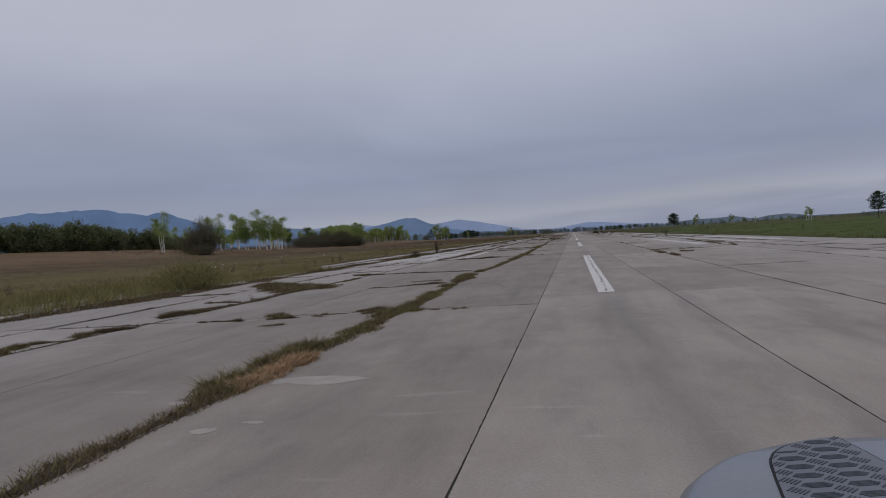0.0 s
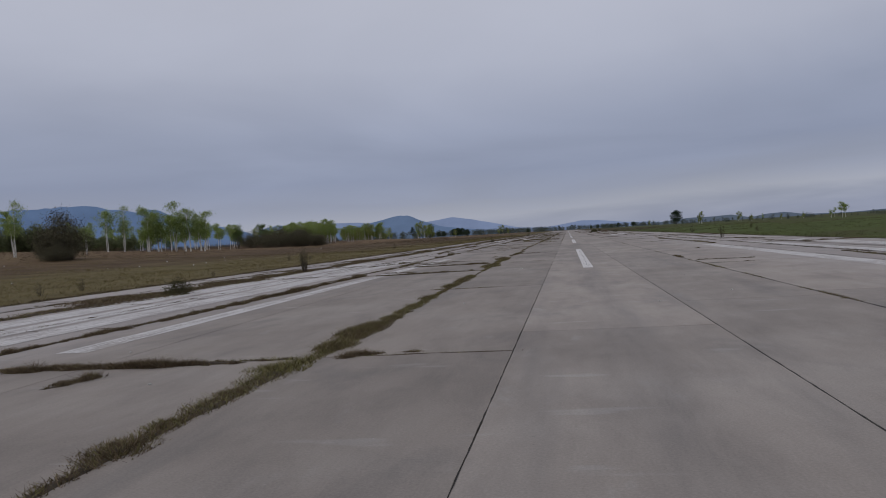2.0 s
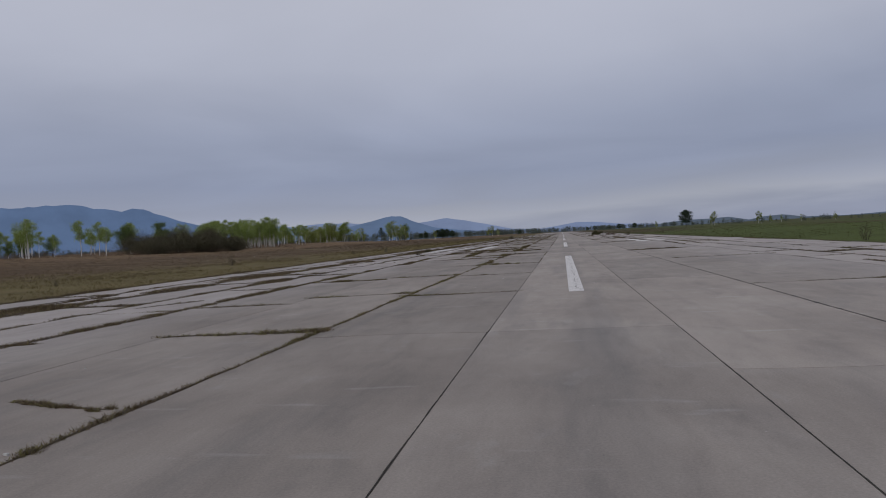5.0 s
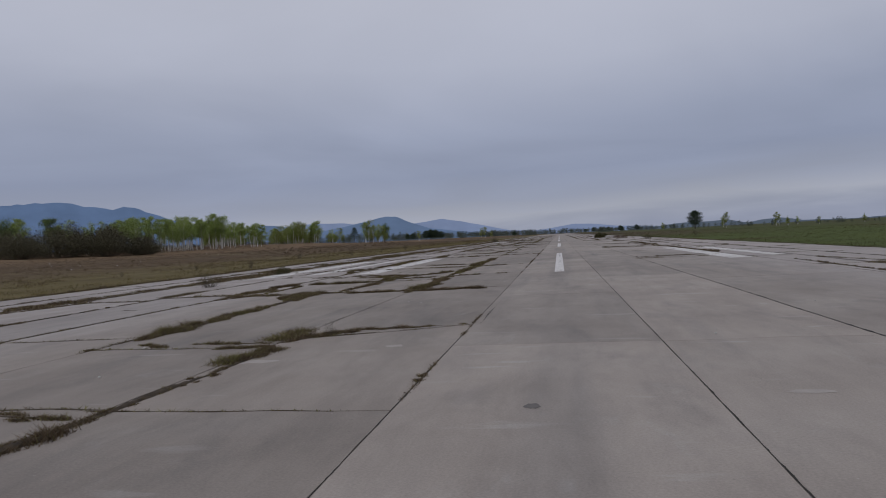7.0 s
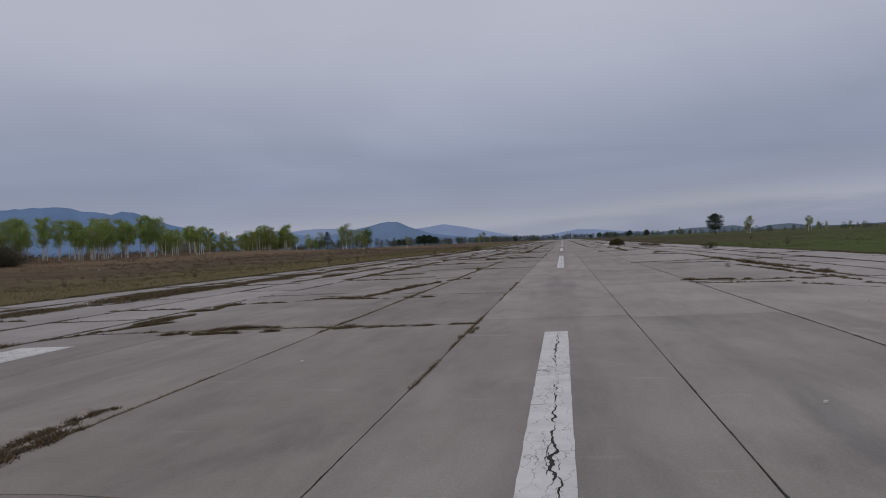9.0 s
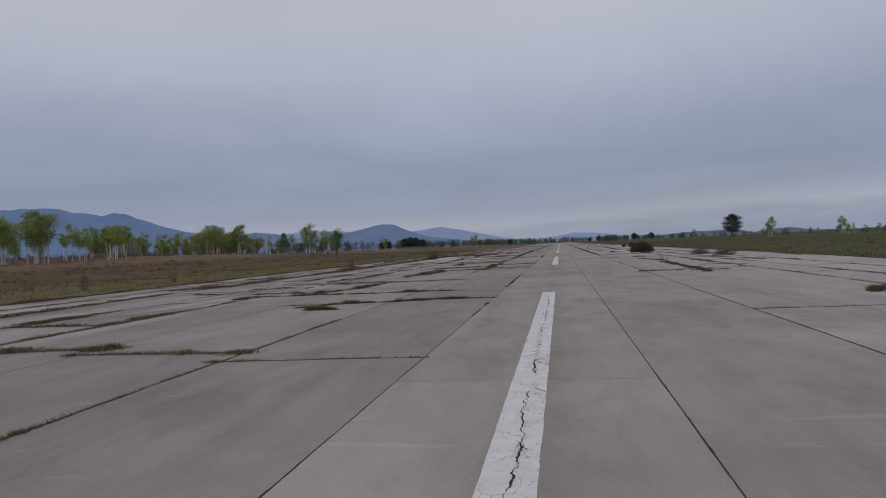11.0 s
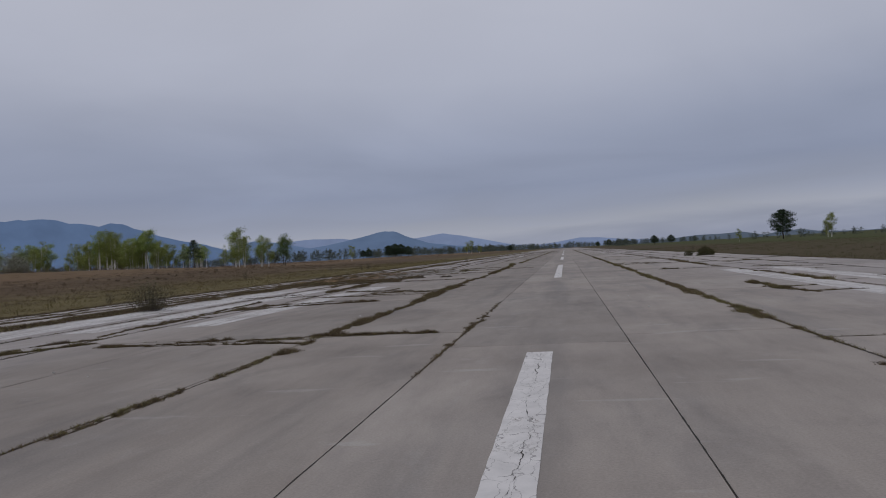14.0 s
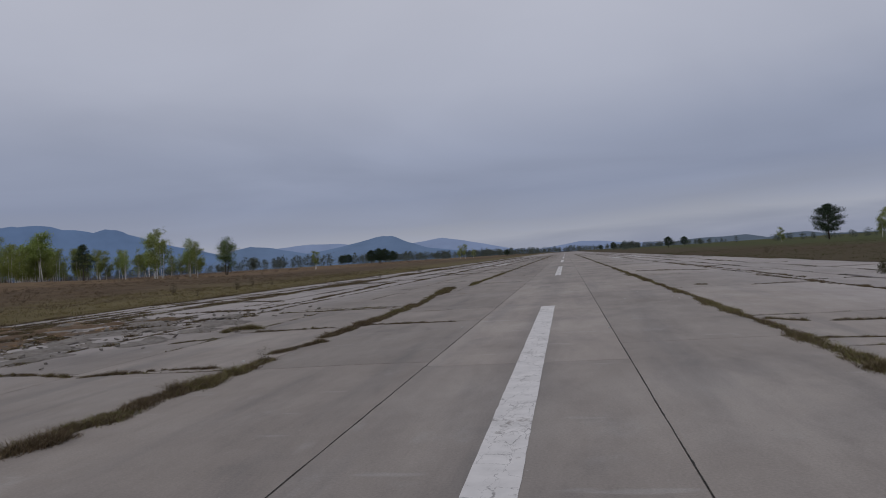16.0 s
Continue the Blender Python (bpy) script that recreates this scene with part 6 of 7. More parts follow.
big = []
for i, (x, y, hgt, rad) in enumerate([(-110.7, 582, 11.0, 4.0), (-138, 302, 8.8, 3.2), (-129, 309, 9.8, 3.0), (-190, 150, 9.5, 4.2), (-196, 185, 10, 4.4)]):
    t = deciduous("broadleaf_tree", "full green broadleaf tree at the edge of the meadow", "tree", 300 + i, hgt, 2, 0.3, rad, M_LEAF_D, M_BARK_D, 7000, 0.29, 0.2)
    big.append(place(t, x, y))
for i, (x, y, hgt, rad) in enumerate([(-104.6, 197.5, 13.6, 3.4), (-101.5, 199, 11.4, 3.2), (-109.5, 194, 11.8, 3.2), (-108, 197, 10.5, 3.0), (-98, 201, 10.8, 3.0)]):
    t = deciduous("birch_tree", "broad leafy birch with several white stems", "birch tree", 340 + i, hgt, 3, 0.36, rad, M_LEAF, M_BARK_W, 7000, 0.27, 0.19, GROVE)
    place(t, x, y, 40 * i)
# the dark wood on the rise behind the meadow
olive = []
for i, (hgt, rad) in enumerate([(7.0, 3.4), (6.2, 3.6), (7.6, 3.2)]):
    olive.append(deciduous("wood_tree", "dark olive broadleaf tree in a dense wood edge", "tree", 380 + i, hgt, 3, 0.12, rad, M_LEAF_O, M_BARK_D, 2600, 0.44, 0.14, "dark wood edge"))
for i, (x, y) in enumerate(((-146, 168), (-144, 150), (-149, 182))):
    place(olive[i], x, y)
for k in range(150):
    y = trnd.uniform(100, 240)
    x = -136 - abs(trnd.gauss(0, 13)) - 0.05 * abs(y - 160)
    place_copy(olive[k % 3], x, y, trnd.uniform(0, 360), trnd.uniform(0.75, 1.08) * (1.0 - 0.35 * smooth01(y, 175, 215)))
for k in range(26):
    y = trnd.uniform(240, 330)
    place_copy(big[trnd.randrange(5)], -185 - abs(trnd.gauss(0, 22)), y, trnd.uniform(0, 360), trnd.uniform(0.55, 0.9))

pine_r = place(pine("pine_tree", "dark rounded pine standing alone in the field", 401, 11.4, 4.6, 0.28, False, 19000, 0.26, 0.30), 86.3, 613.5)
place(pine("pine_tree", "small dark conical pine in the brown meadow", 402, 8.3, 3.3, 0.38, True, 2000, 0.28, 0.18), -109, 510)
place(pine("pine_tree", "dark tall pine in the green field", 403, 7.4, 2.3, 0.35, False, 4000, 0.26, 0.16), 83.4, 193.6)
FAR_PINES = "far pines in a row"
for x, y, s in ((-121, 828, 0.85), (-126, 834, 0.75), (-115, 826, 0.7), (-131, 829, 0.8), (-138, 800, 0.6), (-128, 838, 0.9), (-146, 812, 0.55)):
    tagged(place_copy(pine_r, x, y, trnd.uniform(0, 360), s), "dark pine in a far clump", group=FAR_PINES)
for x, y, s in ((68, 783, 0.48), (46, 689, 0.42), (36, 900, 0.5), (44, 910, 0.42), (30, 960, 0.4), (59, 1010, 0.5), (-60, 1100, 0.6)):
    tagged(place_copy(pine_r, x, y, trnd.uniform(0, 360), s), "small dark pine beside the far runway", group=FAR_PINES)
for x, y, hgt in ((107, 622, 10.0), (105.2, 620, 8.0), (129, 592, 8.2), (131, 594, 7.0), (105, 322, 6.2), (107, 324, 5.2), (61, 577, 4.5), (150, 640, 6), (172, 690, 6), (190, 700, 5.5), (165, 560, 5), (128, 400, 4.2), (140, 430, 5), (150, 350, 4)):
    plant(x, y, hgt)

THICKET = "dark tangled leafless thicket at the meadow's edge"
thickets = [bush("thicket", THICKET, 500 + i, h, w, M_TWIG, 13000, 0.20, 150, 1.0, "thicket", "thickets", 60) for i, (h, w) in enumerate([(8.0, 8), (4.5, 9), (5, 11)])]
place(thickets[0], -91.3, 139.3, 0, 1.15)
place(thickets[1], -111.7, 304.7, 0, 1.6)
place(thickets[2], -118, 296, 0, 1.45)
for k, x, y, s in ((0, -108, 300, 0.9), (0, -114, 309, 1.0), (0, -120, 304, 1.05), (1, -106, 311, 1.1), (2, -124, 288, 1.3), (1, -116, 281, 1.1), (2, -109, 318, 0.8), (0, -126, 322, 0.7), (1, -130, 300, 1.0), (0, -94, 141, 0.8), (2, -96, 143, 0.6), (1, -89, 135, 0.6), (2, -190, 140, 0.9), (1, -182, 160, 0.9), (2, -178, 182, 0.8), (1, -172, 205, 0.7), (2, -196, 165, 1.1), (1, -205, 230, 1.0)):
    place_copy(thickets[k], x, y, trnd.uniform(0, 360), s)
place(bush("willow_bush", "pale grey-green willow bush covered in catkins", 520, 6.4, 7.0, M_PALE, 5000, 0.26, 70, 0.9, dome=60), -201, 545, 0, 1.55)

# bushes by and on the runway
place(bush("bush", "dense olive-brown juniper bush growing in a runway joint", 530, 1.4, 2.9, M_BUSH, 17000, 0.08, 60, 0.5, dome=520), 10.6, 335.2)
place(bush("bush", "dark green bush at the concrete edge", 531, 1.15, 2.1, M_BUSH, 9000, 0.07, 40, 0.5, dome=320), 15.7, 398, 0, 0.9)
place(bush("bush", "small dark green bush beside another", 532, 0.75, 1.1, M_BUSH, 2400, 0.055, 24, 0.6, dome=100), 13.9, 398)
place(bush("bush", "small round brown bush on the runway edge", 533, 0.85, 1.3, M_BUSH, 2600, 0.055, 30, 0.6, dome=110), -18.3, 56)
place(bush("bush", "low brown bush on the broken runway edge", 534, 1.3, 2.8, M_BUSH, 4000, 0.08, 40, 0.7, dome=120), -18.4, 191.5, 0, 0.45)
place(bush("bush", "loose olive bush in tall grass beside the runway", 535, 1.7, 4.6, M_TALL, 16000, 0.06, 110, 1.0, dome=260), -21.2, 14.2)
place(bush("bush", "leafless twiggy bush in dry grass", 536, 1.2, 1.9, M_TWIG, 3600, 0.04, 90, 1.1), -18.3, 346.8, 0, 1.3)
place(bush("bush", "leafless small bush at the runway edge", 537, 1.3, 1.6, M_TWIG, 1600, 0.04, 60, 1.1), -17.2, 179.3, 0, 0.75)
place(bush("bush", "low brown bush between the slabs", 538, 0.8, 1.6, M_BUSH, 1100, 0.07, 34, 0.8), 15.2, 272)
low = place(bush("bush", "low brown twiggy bush between far slabs", 539, 0.6, 2.0, M_SCRUB, 3000, 0.06, 60, 0.8, dome=90), 13.2, 312.6)
place_copy(low, 14.2, 307.2, 70, 0.95)
place(bush("sapling", "thin young leafy sapling at the slab edge", 540, 1.5, 0.8, M_BUSH, 420, 0.06, 14, 0.9, "sapling"), 14.6, 102)
place(bush("dead_weed", "tall dead brown weed stalks at the runway edge", 541, 2.3, 0.8, M_TWIG, 1300, 0.05, 40, 0.9, "weed", "dead weeds"), -19.3, 74)
weed = place(bush("dead_weed", "dry brown weed stalks in grass", 542, 0.9, 0.7, M_TWIG, 260, 0.05, 16, 0.9, "weed", "dead weeds"), -24.6, 30)
for k in range(46):
    side = trnd.random()
    x = trnd.uniform(-42, -25.5) if side < 0.62 else (trnd.uniform(-25, -19) if side < 0.75 else trnd.uniform(17.5, 34))
    place_copy(weed, x, trnd.uniform(-4, 470), trnd.uniform(0, 360), trnd.uniform(0.5, 1.5))
for x, y, s in ((-12.6, 4, 0.35), (-12.9, 10.5, 0.5), (-5.3, 3.5, 0.3), (8.2, 301, 0.5), (8.0, 297, 0.45), (8.1, 232, 0.5), (-9.2, 386, 0.45), (-5.4, 379.5, 0.4), (-4.5, 160.4, 0.4), (4.9, 23.5, 0.35), (-12.6, 273.5, 0.3), (-5.0, 297, 0.35), (11.6, 240, 0.4)):
    place_copy(weed, x, y, trnd.uniform(0, 360), s)


# ---- low leafless scrub under and before the trees ----
def scrub(name, label, spans, seed, material=M_SCRUB):
    gen = np.random.default_rng(seed)
    out = []
    for x0, y0, x1, y1, n, wide, hlo, hhi in spans:
        u = gen.random(n)
        cx, cy = x0 + (x1 - x0) * u + gen.normal(0, wide, n), y0 + (y1 - y0) * u + gen.normal(0, 6, n)
        for a, b in zip(cx, cy):
            h = gen.uniform(hlo, hhi)
            z = ground_z(a, b)
            out.append(leaf_cloud(gen, [(a, b, z + h * 0.3), (a + gen.normal(0, h), b + gen.normal(0, h), z + h * 0.45)], [h * 0.55, h * 0.45], [34, 26], 0.11 + 0.05 * h))
    tagged(new(name, soup(name, np.concatenate(out), material)), label, "scrub", kind="stuff")


scrub("scrub", "low reddish-brown leafless scrub below the birches", [(-105, 120, -118, 330, 260, 9, 0.4, 1.3), (-125, 330, -165, 470, 420, 16, 0.5, 1.6), (-150, 470, -130, 660, 420, 20, 0.5, 1.6), (-165, 200, -190, 420, 380, 16, 0.8, 2.4), (-215, 420, -225, 680, 420, 20, 1.0, 3.0), (-90, 680, -110, 900, 160, 14, 0.5, 1.5)], 870)

scrub("heath", "low dark reddish heath clumps in the brown meadow", [(-62, 290, -92, 420, 170, 10, 0.18, 0.5), (-70, 400, -100, 560, 120, 12, 0.2, 0.55)], 871, M_HEATH)


# ---- far woods on the horizon ----
def far_wood(name, label, spans, seed):
    gen = np.random.default_rng(seed)
    out = []
    for x0, y0, x1, y1, n, hlo, hhi in spans:
        u = gen.random(n)
        cx, cy = x0 + (x1 - x0) * u + gen.normal(0, 8, n), y0 + (y1 - y0) * u + gen.normal(0, 25, n)
        for a, b in zip(cx, cy):
            h = gen.uniform(hlo, hhi)
            z = ground_z(a, b)
            c = [(a, b, z + h * q) for q in (0.25, 0.5, 0.75, 0.95)]
            out.append(leaf_cloud(gen, c, [h * 0.22, h * 0.24, h * 0.18, h * 0.07], [46, 60, 44, 16], h * 0.12))
    tagged(new(name, soup(name, np.concatenate(out), M_FAR_HAZY)), label, "far wood", kind="stuff")


far_wood("far_wood", "dark line of distant woods on the horizon", [(-260, 900, -40, 1500, 130, 6, 11), (-330, 1500, 30, 1900, 190, 7, 13), (30, 1900, 300, 1700, 120, 6, 11), (45, 820, 70, 1300, 50, 3, 6),
                                                                  (120, 800, 420, 950, 60, 3, 6), (260, 560, 600, 760, 80, 3, 5), (-480, 700, -270, 900, 200, 4, 7), (-420, 380, -300, 700, 260, 3, 6), (-330, 180, -280, 380, 120, 4, 7), (230, 300, 420, 560, 70, 2, 4.5)], 900)


# ---- rubble, stones, patches ----
def chunk(gen, sx, sy, sz):
    bm = bmesh.new()
    bmesh.ops.create_cube(bm, size=1.0)
    bmesh.ops.bevel(bm, geom=bm.edges[:], offset=0.12, segments=1, affect="EDGES")
    for v in bm.verts:
        v.co = Vector((v.co.x * sx, v.co.y * sy, v.co.z * sz)) + Vector(gen.normal(0, 0.06, 3) * min(sx, sy))
    me = bpy.data.meshes.new("chunk")
    bm.to_mesh(me)
    bm.free()
    return me


cgen = np.random.default_rng(55)
chunks = []
for i in range(8):
    me = chunk(cgen, cgen.uniform(0.05, 0.17), cgen.uniform(0.05, 0.15), cgen.uniform(0.03, 0.07))
    me.materials.append(M_STONE)
    chunks.append(me)
rubble = tagged(new("rubble_heap"), "broken concrete lumps and dirt heaped on crumbled slabs", "rubble")
rubble.location = (-15.0, 379, 0)
for k in range(290):
    u, w = cgen.normal(7.5, 5.0), cgen.normal(-1.3, 2.8)
    ob = part("lump", chunks[k % 8], M_STONE, rubble)
    ob.location = (w + 0.06 * u, u, cgen.uniform(0.01, 0.05))
    ob.rotation_euler = (cgen.normal(0, 0.25), cgen.normal(0, 0.25), cgen.uniform(0, 6.3))


def clod(u, w, r, hgt, material=M_SOIL, label="dark brown dirt"):
    """One low uneven heap of dirt or gravel."""
    ring, verts, faces = 16, [(w, u, hgt)], []
    for q, hz in ((0.35, 0.8 * hgt), (0.7, 0.4 * hgt), (1.0, -0.04)):
        for a in range(ring):
            rr = r * q * cgen.uniform(0.65, 1.35)
            verts.append((w + rr * 0.8 * math.cos(a * 2 * math.pi / ring), u + rr * math.sin(a * 2 * math.pi / ring), hz * cgen.uniform(0.5, 1.5)))
    for a in range(ring):
        b = (a + 1) % ring
        faces.append((0, 1 + a, 1 + b))
        for k in (0, 1):
            o = 1 + k * ring
            faces.append((o + a, o + ring + a, o + ring + b, o + b))
    part("gravel" if material == M_STONE else "dirt", mesh_from("heap", verts, faces, material, True), material, rubble, label)


for u, w, r, hgt in ((-6.5, 4.0, 0.6, 0.18), (-6.3, 3.5, 0.4, 0.12), (-7.1, 6.0, 0.45, 0.12), (-7.0, 6.4, 0.3, 0.09)):
    clod(u, w, r, hgt)
for k in range(22):
    clod(cgen.uniform(-11.5, -4.5), cgen.uniform(-3.5, 3.2), cgen.uniform(0.4, 1.0), cgen.uniform(0.03, 0.08))
for k in range(38):
    clod(cgen.uniform(-1, 16), cgen.uniform(-7, 4), cgen.uniform(0.4, 1.5), cgen.uniform(0.04, 0.13), M_STONE, "grey gravel")
for k in range(46):
    clod(cgen.uniform(-4, 15), cgen.uniform(-8, -1.0), cgen.uniform(0.5, 1.6), cgen.uniform(0.04, 0.11), M_EARTH, "orange-brown earth")
for k in range(190):
    tussock(-15 + cgen.uniform(-8, -0.8), 379 + cgen.uniform(-5, 15), cgen.uniform(0.2, 0.5), cgen.uniform(0.06, 0.16), 0.25, 0.4, straw_tris if k % 4 == 0 else dead_tris)
for k in range(150):
    tussock(-15 + cgen.uniform(-3.6, 3.4), 379 + cgen.uniform(-12, -4.5), cgen.uniform(0.15, 0.4), cgen.uniform(0.08, 0.2), 0.2, 0.4)
for k in range(70):
    tussock(-16 + cgen.normal(0, 3.5), 386 + cgen.normal(0, 6), cgen.uniform(0.12, 0.3), cgen.uniform(0.06, 0.15), 0.2, 0.3)

joint_soil = new("joint_soil", mesh_from("joint_soil", soil_v, soil_f, M_SOIL, True))
tagged(joint_soil, "dark soil and dead roots filling the slab joints", "soil", kind="stuff")
joint_grass = new("joint_grass", soup("joint_grass", np.concatenate(grass_tris), M_GRASS))
tagged(joint_grass, "short matted olive grass growing in slab joints", "grass", kind="stuff")
dead_grass = new("dead_grass", soup("dead_grass", np.concatenate(dead_tris), M_DEAD))
straw_grass = new("straw_grass", soup("straw_grass", np.concatenate(straw_tris), M_STRAW))
tagged(straw_grass, "dry orange-tan straw in one slab joint", "grass", kind="stuff")
tagged(dead_grass, "dead brown grass and weeds in slab joints", "grass", kind="stuff")

pebble = tagged(new("stone", chunk(cgen, 0.5, 0.4, 0.3)), "pale stone lying in the meadow grass", "stone", "pale stones in the meadow")
pebble.data.materials.append(M_LITTER)
pebble.location = (-45, 60, ground_z(-45, 60) + 0.1)
for k in range(44):
    y = trnd.choice((40, 66, 74, 118, 150, 240, 300)) + trnd.gauss(0, 13)
    x = -38 - abs(trnd.gauss(0, 14)) - 0.08 * y
    copy_thing(pebble, pose(x, y, ground_z(x, y) + 0.08, 0, 0, trnd.uniform(0, 360)) @ Matrix.Scale(trnd.uniform(0.15, 0.42), 4))
grit = tagged(new("concrete_crumb", chunk(cgen, 0.10, 0.08, 0.05)), "pale crumb of concrete on the runway", "stone", "crumbs on the runway")
grit.data.materials.append(M_LITTER)
grit.location = (-3.2, 62, 0.015)
for k in range(130):
    x, y = trnd.choice((-1, -1, 1)) * trnd.uniform(1.2, 8.5) - 0.8, trnd.uniform(-12, 395)
    copy_thing(grit, pose(x, y, 0.012, 0, 0, trnd.uniform(0, 360)) @ Matrix.Scale(trnd.uniform(0.18, 0.48), 4))


def patch(name, label, x, y, w, d, material, seed):
    r = random.Random(seed)
    n = 18
    pts = [(x + w * math.cos(a * 2 * math.pi / n) * r.uniform(0.7, 1.1), y + d * math.sin(a * 2 * math.pi / n) * r.uniform(0.6, 1.15), 0.003) for a in range(n)]
    tagged(new(name, mesh_from(name, pts, [tuple(range(n))], material)), label, "patch", kind="structure")


for i, (x, y, w, d) in enumerate([(-4.3, -11.1, 0.75, 0.30), (-4.6, -13.5, 0.15, 0.14), (-5.6, -12.25, 0.2, 0.1), (-4.2, -13.2, 0.14, 0.06), (-2.82, 158.85, 0.17, 0.16), (-4.9, 157.6, 0.5, 0.18), (-3.6, 62.6, 0.5, 0.14), (-2.4, 70.9, 0.16, 0.07), (2.6, 155.0, 0.3, 0.1), (-1.2, 263.5, 0.18, 0.05), (6.3, 187, 0.5, 0.12), (6.0, 290, 0.6, 0.1)]):
    patch("repair_patch", "thin pale mortar patch on the concrete", x, y, w, d, M_REPAIR, i)
for i, (x, y, w, d) in enumerate([(-0.3, 154.5, 0.10, 0.12), (3.4, 25, 0.12, 0.5)]):
    patch("oil_stain", "dark oil stain soaked into concrete", x, y, w, d, M_OIL, 60 + i)


# ---- the silver-grey off-road car, standing where the drive begins ----
def paint_metal():
    m, n, l, b = nodes_of("car_paint")
    f = noise_node(n, l, 60, 3, 0.5, world_pos(n))
    l.new(ramp_node(n, l, f, [(0.3, (0.150, 0.165, 0.198)), (0.7, (0.170, 0.186, 0.218))]), b.inputs["Base Color"])
    b.inputs["Metallic"].default_value, b.inputs["Roughness"].default_value = 0.35, 0.38
    b.inputs["Coat Weight"].default_value, b.inputs["Coat Roughness"].default_value = 0.5, 0.08
    return m


M_CAR = paint_metal()
M_RUBBER = make_plain("black_rubber", (0.012, 0.012, 0.013), (0.024, 0.024, 0.026), 25, 0.7, 0.2, 0.004)
M_PLATE = make_plain("tread_plastic", (0.14, 0.149, 0.178), (0.175, 0.185, 0.215), 30, 0.55, 0.1, 0.002)
M_BAR = make_plain("tread_bar", (0.036, 0.042, 0.056), (0.055, 0.063, 0.08), 30, 0.5, 0.1, 0.002)
M_ALLOY = make_plain("alloy", (0.32, 0.33, 0.34), (0.42, 0.43, 0.44), 20, 0.35, 0.0, 0.01, 0.9)
M_LAMP = make_plain("lamp_lens", (0.55, 0.57, 0.6), (0.7, 0.72, 0.75), 10, 0.1, 0.0)
glass, gn, gl, gb = nodes_of("car_glass")
gb.inputs["Base Color"].default_value = (0.02, 0.025, 0.03, 1)
gb.inputs["Roughness"].default_value = 0.05

CX = 0.24
car = tagged(new("car"), "silver-grey off-road car with black tread plates on the bonnet", "car")


def loft(sections):
    """Closed shell through cross sections: each is y, half width, top, shoulder radius, bottom."""
    verts, faces, m = [], [], 0
    for y, w, top, r, low in sections:
        half = [(0.0, top)] + [(w * k - r * k, top) for k in (0.5, 1.0)]
        half += [(w - r + r * math.sin(a), top - r + r * math.cos(a)) for a in (0.4, 0.8, 1.2, 1.57)]
        half += [(w, (top - r) * 0.5 + low * 0.5), (w - 0.02, low + 0.05), (w - 0.10, low), (0.0, low)]
        loop = [(x, z) for x, z in half] + [(-x, z) for x, z in half[-2:0:-1]]
        m = len(loop)
        verts += [(CX + x, y, z) for x, z in loop]
    for s in range(len(sections) - 1):
        for i in range(m):
            a, b = s * m + i, s * m + (i + 1) % m
            faces.append((a, b, b + m, a + m))
    faces += [tuple(range(m))[::-1], tuple(range((len(sections) - 1) * m, len(sections) * m))]
    return verts, faces


front = [(-19.15, 0.935, 1.215, 0.12, 0.36), (-18.75, 0.94, 1.21, 0.12, 0.36), (-18.42, 0.937, 1.205, 0.12, 0.36), (-18.35, 0.924, 1.205, 0.12, 0.36), (-18.28, 0.900, 1.205, 0.11, 0.36), (-18.20, 0.853, 1.203, 0.10, 0.36), (-18.15, 0.810, 1.201, 0.08, 0.365), (-18.11, 0.757, 1.199, 0.065, 0.37), (-18.04, 0.65, 1.197, 0.06, 0.38), (-17.99, 0.55, 1.194, 0.05, 0.40), (-17.965, 0.47, 1.182, 0.05, 0.42), (-17.95, 0.40, 1.15, 0.05, 0.45)]
v, f = loft(front)
part("bonnet", mesh_from("bonnet", v, f, M_CAR, True), M_CAR, car)
v, f = loft([(-22.4, 0.86, 1.02, 0.08, 0.4), (-22.3, 0.91, 1.08, 0.08, 0.36), (-21.0, 0.925, 1.13, 0.06, 0.34), (-19.16, 0.925, 1.16, 0.06, 0.34)])
body = part("body", mesh_from("body", v, f, M_CAR, True), M_CAR, car)
v, f = loft([(-22.2, 0.72, 1.88, 0.06, 1.09), (-20.4, 0.74, 1.93, 0.06, 1.12), (-19.75, 0.72, 1.88, 0.05, 1.14), (-19.2, 0.78, 1.24, 0.04, 1.14)])
part("cabin", mesh_from("cabin", v, f, glass, True), glass, car, "dark tinted cabin glass")
v, f = loft([(-22.24, 0.70, 1.93, 0.04, 1.86), (-20.4, 0.72, 1.98, 0.04, 1.90), (-19.72, 0.70, 1.93, 0.04, 1.86)])
part("roof", mesh_from("roof", v, f, M_CAR, True), M_CAR, car)


def inside(px, py, poly):
    hit = False
    for (ax, ay), (bx, by) in zip(poly, poly[1:] + poly[:1]):
        if (ay > py) != (by > py) and px < (bx - ax) * (py - ay) / (by - ay) + ax:
            hit = not hit
    return hit


PLATE = [(-0.505, -18.95), (-0.472, -18.46), (-0.453, -18.32), (-0.438, -18.223), (-0.433, -18.20), (-0.425, -18.18), (-0.414, -18.153), (-0.400, -18.131), (-0.380, -18.107), (-0.357, -18.088), (-0.330, -18.070), (-0.300, -18.054), (-0.266, -18.041), (-0.238, -18.034), (-0.231, -18.042), (-0.211, -18.15), (-0.201, -18.221), (-0.175, -18.40), (-0.14, -18.95)]


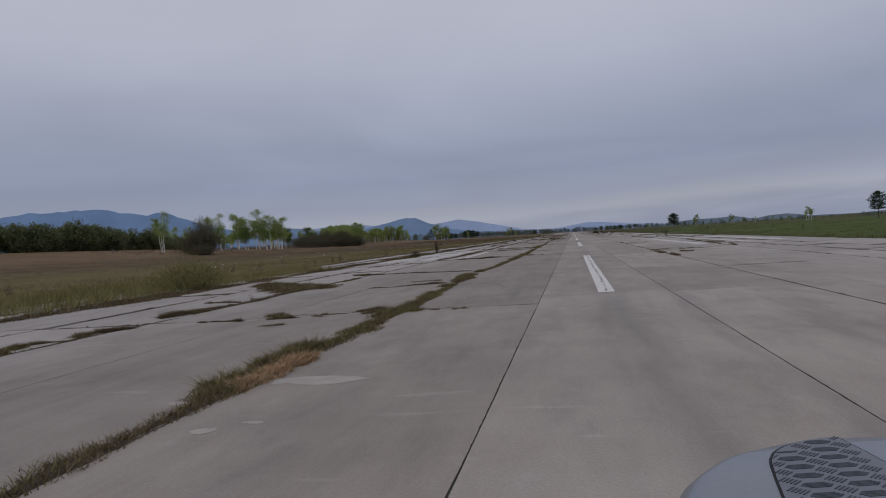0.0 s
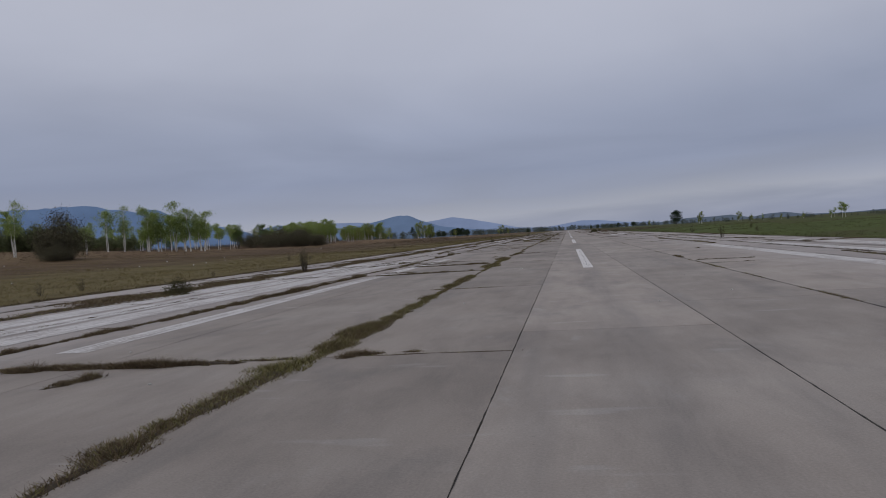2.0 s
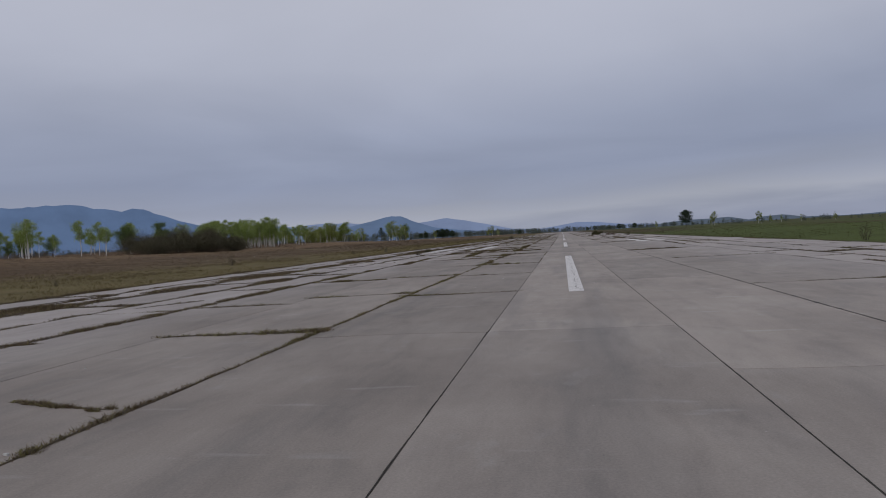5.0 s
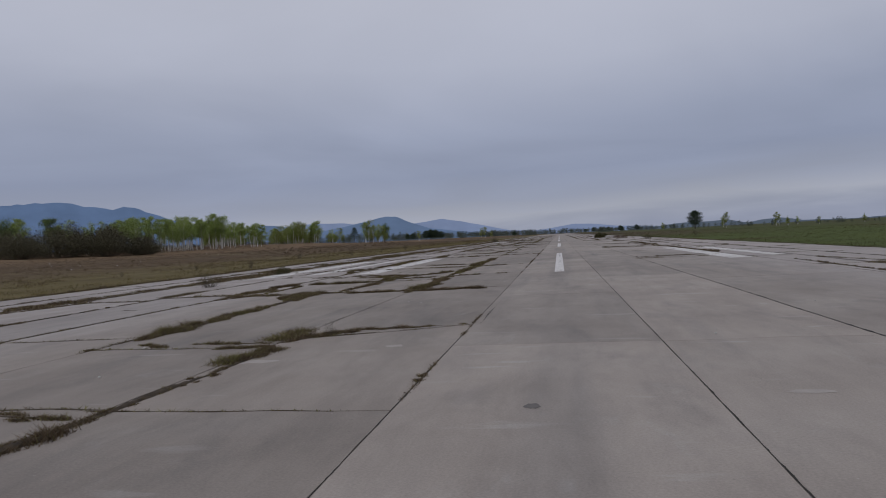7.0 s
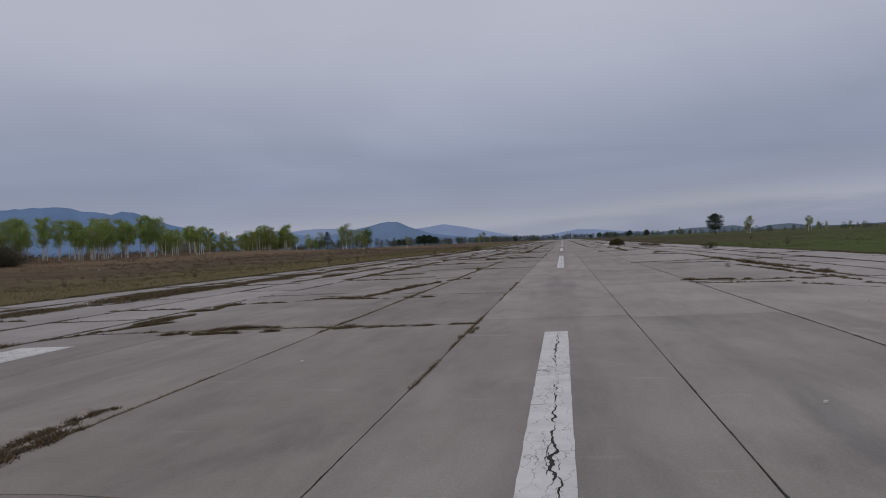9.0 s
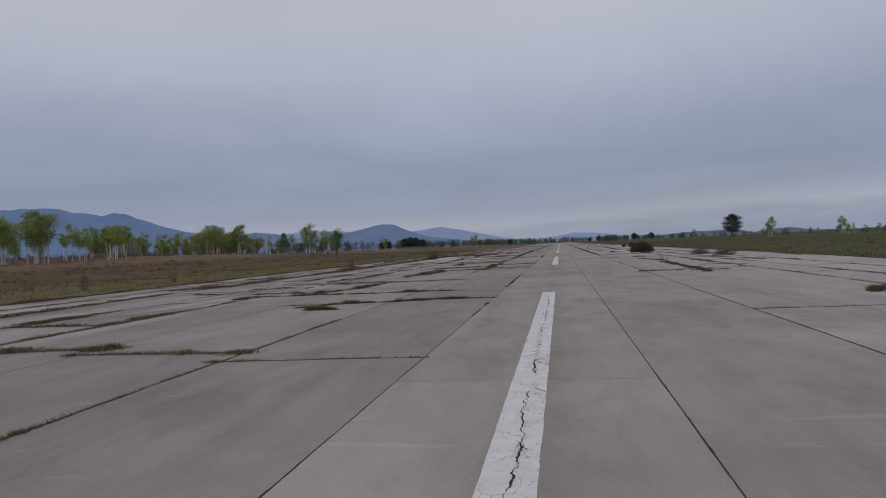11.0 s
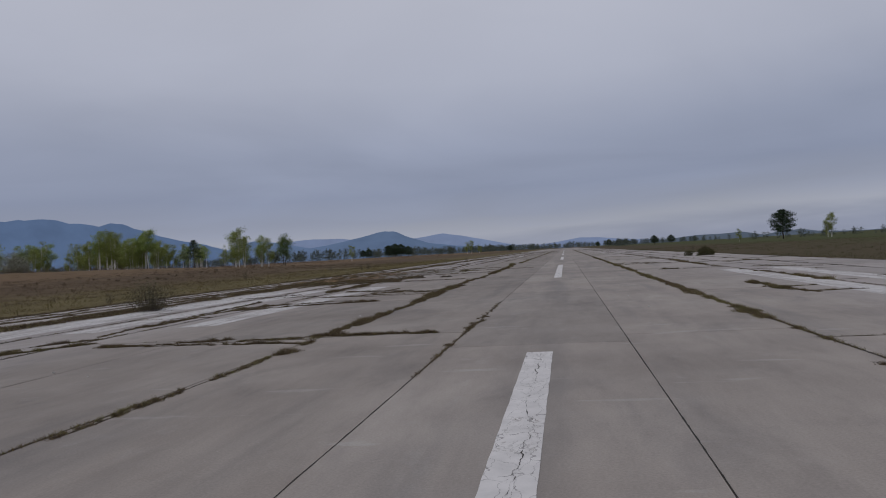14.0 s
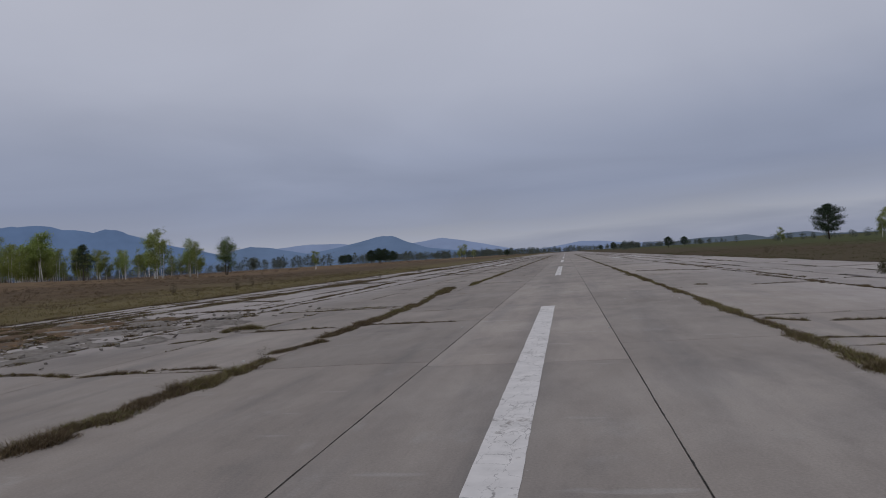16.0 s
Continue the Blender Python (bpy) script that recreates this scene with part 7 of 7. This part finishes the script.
def flat_plate(poly, z0, z1, grow=0.0):
    mx, my = sum(p[0] for p in poly) / len(poly), sum(p[1] for p in poly) / len(poly)
    pts = [(x + grow * (1 if x > mx else -1), y + grow * (1 if y > my else -1)) for x, y in poly]
    n = len(pts)
    return [(x, y, z1) for x, y in pts] + [(x, y, z0) for x, y in pts], [tuple(range(n))] + [(i, n + i, n + (i + 1) % n, (i + 1) % n) for i in range(n)]


def tread(mirror):
    flip = (lambda x: 2 * CX - x) if mirror else (lambda x: x)
    v, f = flat_plate([(flip(x), y) for x, y in PLATE], 1.195, 1.2095)
    rim = part("plate_gasket", mesh_from("plate_gasket", v, f, M_RUBBER), M_RUBBER, car, "black rubber edge")
    v, f = flat_plate([(flip(x), y) for x, y in PLATE], 1.2, 1.2115, -0.005)
    plate = part("tread_plate", mesh_from("tread_plate", v, f, M_PLATE), M_PLATE, car, "grey raised-tread plate")
    bars = []
    for r in range(36):
        for c in range(10):
            if r % 2 != c % 2:
                continue
            gx, gy = -0.565 + c * 0.045, -18.937 + r * 0.0275 + c * 0.005
            solid = r % 2 == 0
            turn = radians(10) if solid else radians(50)
            for k in range(5):
                off = (k - 2) * (0.0056 if solid else 0.0078)
                length = (0.064 - abs(k - 2) * 0.011) if solid else 0.027
                px, py = gx - off * math.sin(turn), gy + off * math.cos(turn)
                ends = [(px + s * length / 2 * math.cos(turn), py + s * length / 2 * math.sin(turn)) for s in (-1, 1)]
                if not all(inside(a, b, PLATE) for a, b in ends):
                    continue
                half = 0.0019 if solid else 0.0017
                wx, wy = -math.sin(turn) * half, math.cos(turn) * half
                (ax, ay), (bx, by) = ends
                q = [(ax - wx, ay - wy), (bx - wx, by - wy), (bx + wx, by + wy), (ax + wx, ay + wy)]
                q = [(flip(x), y) for x, y in q]
                bars.append(([(x, y, 1.2128) for x, y in q] + [(x, y, 1.211) for x, y in q], [(0, 1, 2, 3), (0, 4, 5, 1), (1, 5, 6, 2), (2, 6, 7, 3), (3, 7, 4, 0)]))
    v, f = join(bars)
    part("tread_relief", mesh_from("tread_relief", v, f, M_BAR), M_BAR, plate, "dark raised bars")


tread(False)
tread(True)
ring = []
for k in range(28):
    a = 2 * math.pi * k / 28
    ring.append((math.cos(a), math.sin(a)))


def wheel(x, y):
    prof = [(0.22, -0.11), (0.34, -0.115), (0.375, -0.09), (0.38, 0.0), (0.375, 0.09), (0.34, 0.115), (0.22, 0.11)]
    v = [(px, r * ca, 0.375 + r * sa) for r, px in prof for ca, sa in ring]
    m = len(ring)
    f = [(i * m + k, i * m + (k + 1) % m, (i + 1) * m + (k + 1) % m, (i + 1) * m + k) for i in range(len(prof) - 1) for k in range(m)]
    hub = part("wheel", mesh_from("tyre", v, f, M_RUBBER, True), M_RUBBER, car, "black off-road tyre")
    hub.location = (x, y, 0)
    disc = []
    for s in (-0.06, 0.06):
        disc.append(([(s, 0.225 * ca, 0.375 + 0.225 * sa) for ca, sa in ring], [tuple(range(m))]))
    v, f = join(disc)
    part("rim", mesh_from("rim", v, f, M_ALLOY), M_ALLOY, hub, "grey alloy rim")


for x in (CX - 0.82, CX + 0.82):
    for y in (-18.75, -21.6):
        wheel(x, y)
for s in (-1, 1):
    bm = bmesh.new()
    bmesh.ops.create_uvsphere(bm, u_segments=14, v_segments=8, radius=0.1)
    for q in bm.verts:
        q.co = Vector((CX + s * 0.50 + q.co.x, -18.0 + q.co.y * 0.5, 0.95 + q.co.z))
    part("headlight", bm, M_LAMP, car, "round clear headlight")
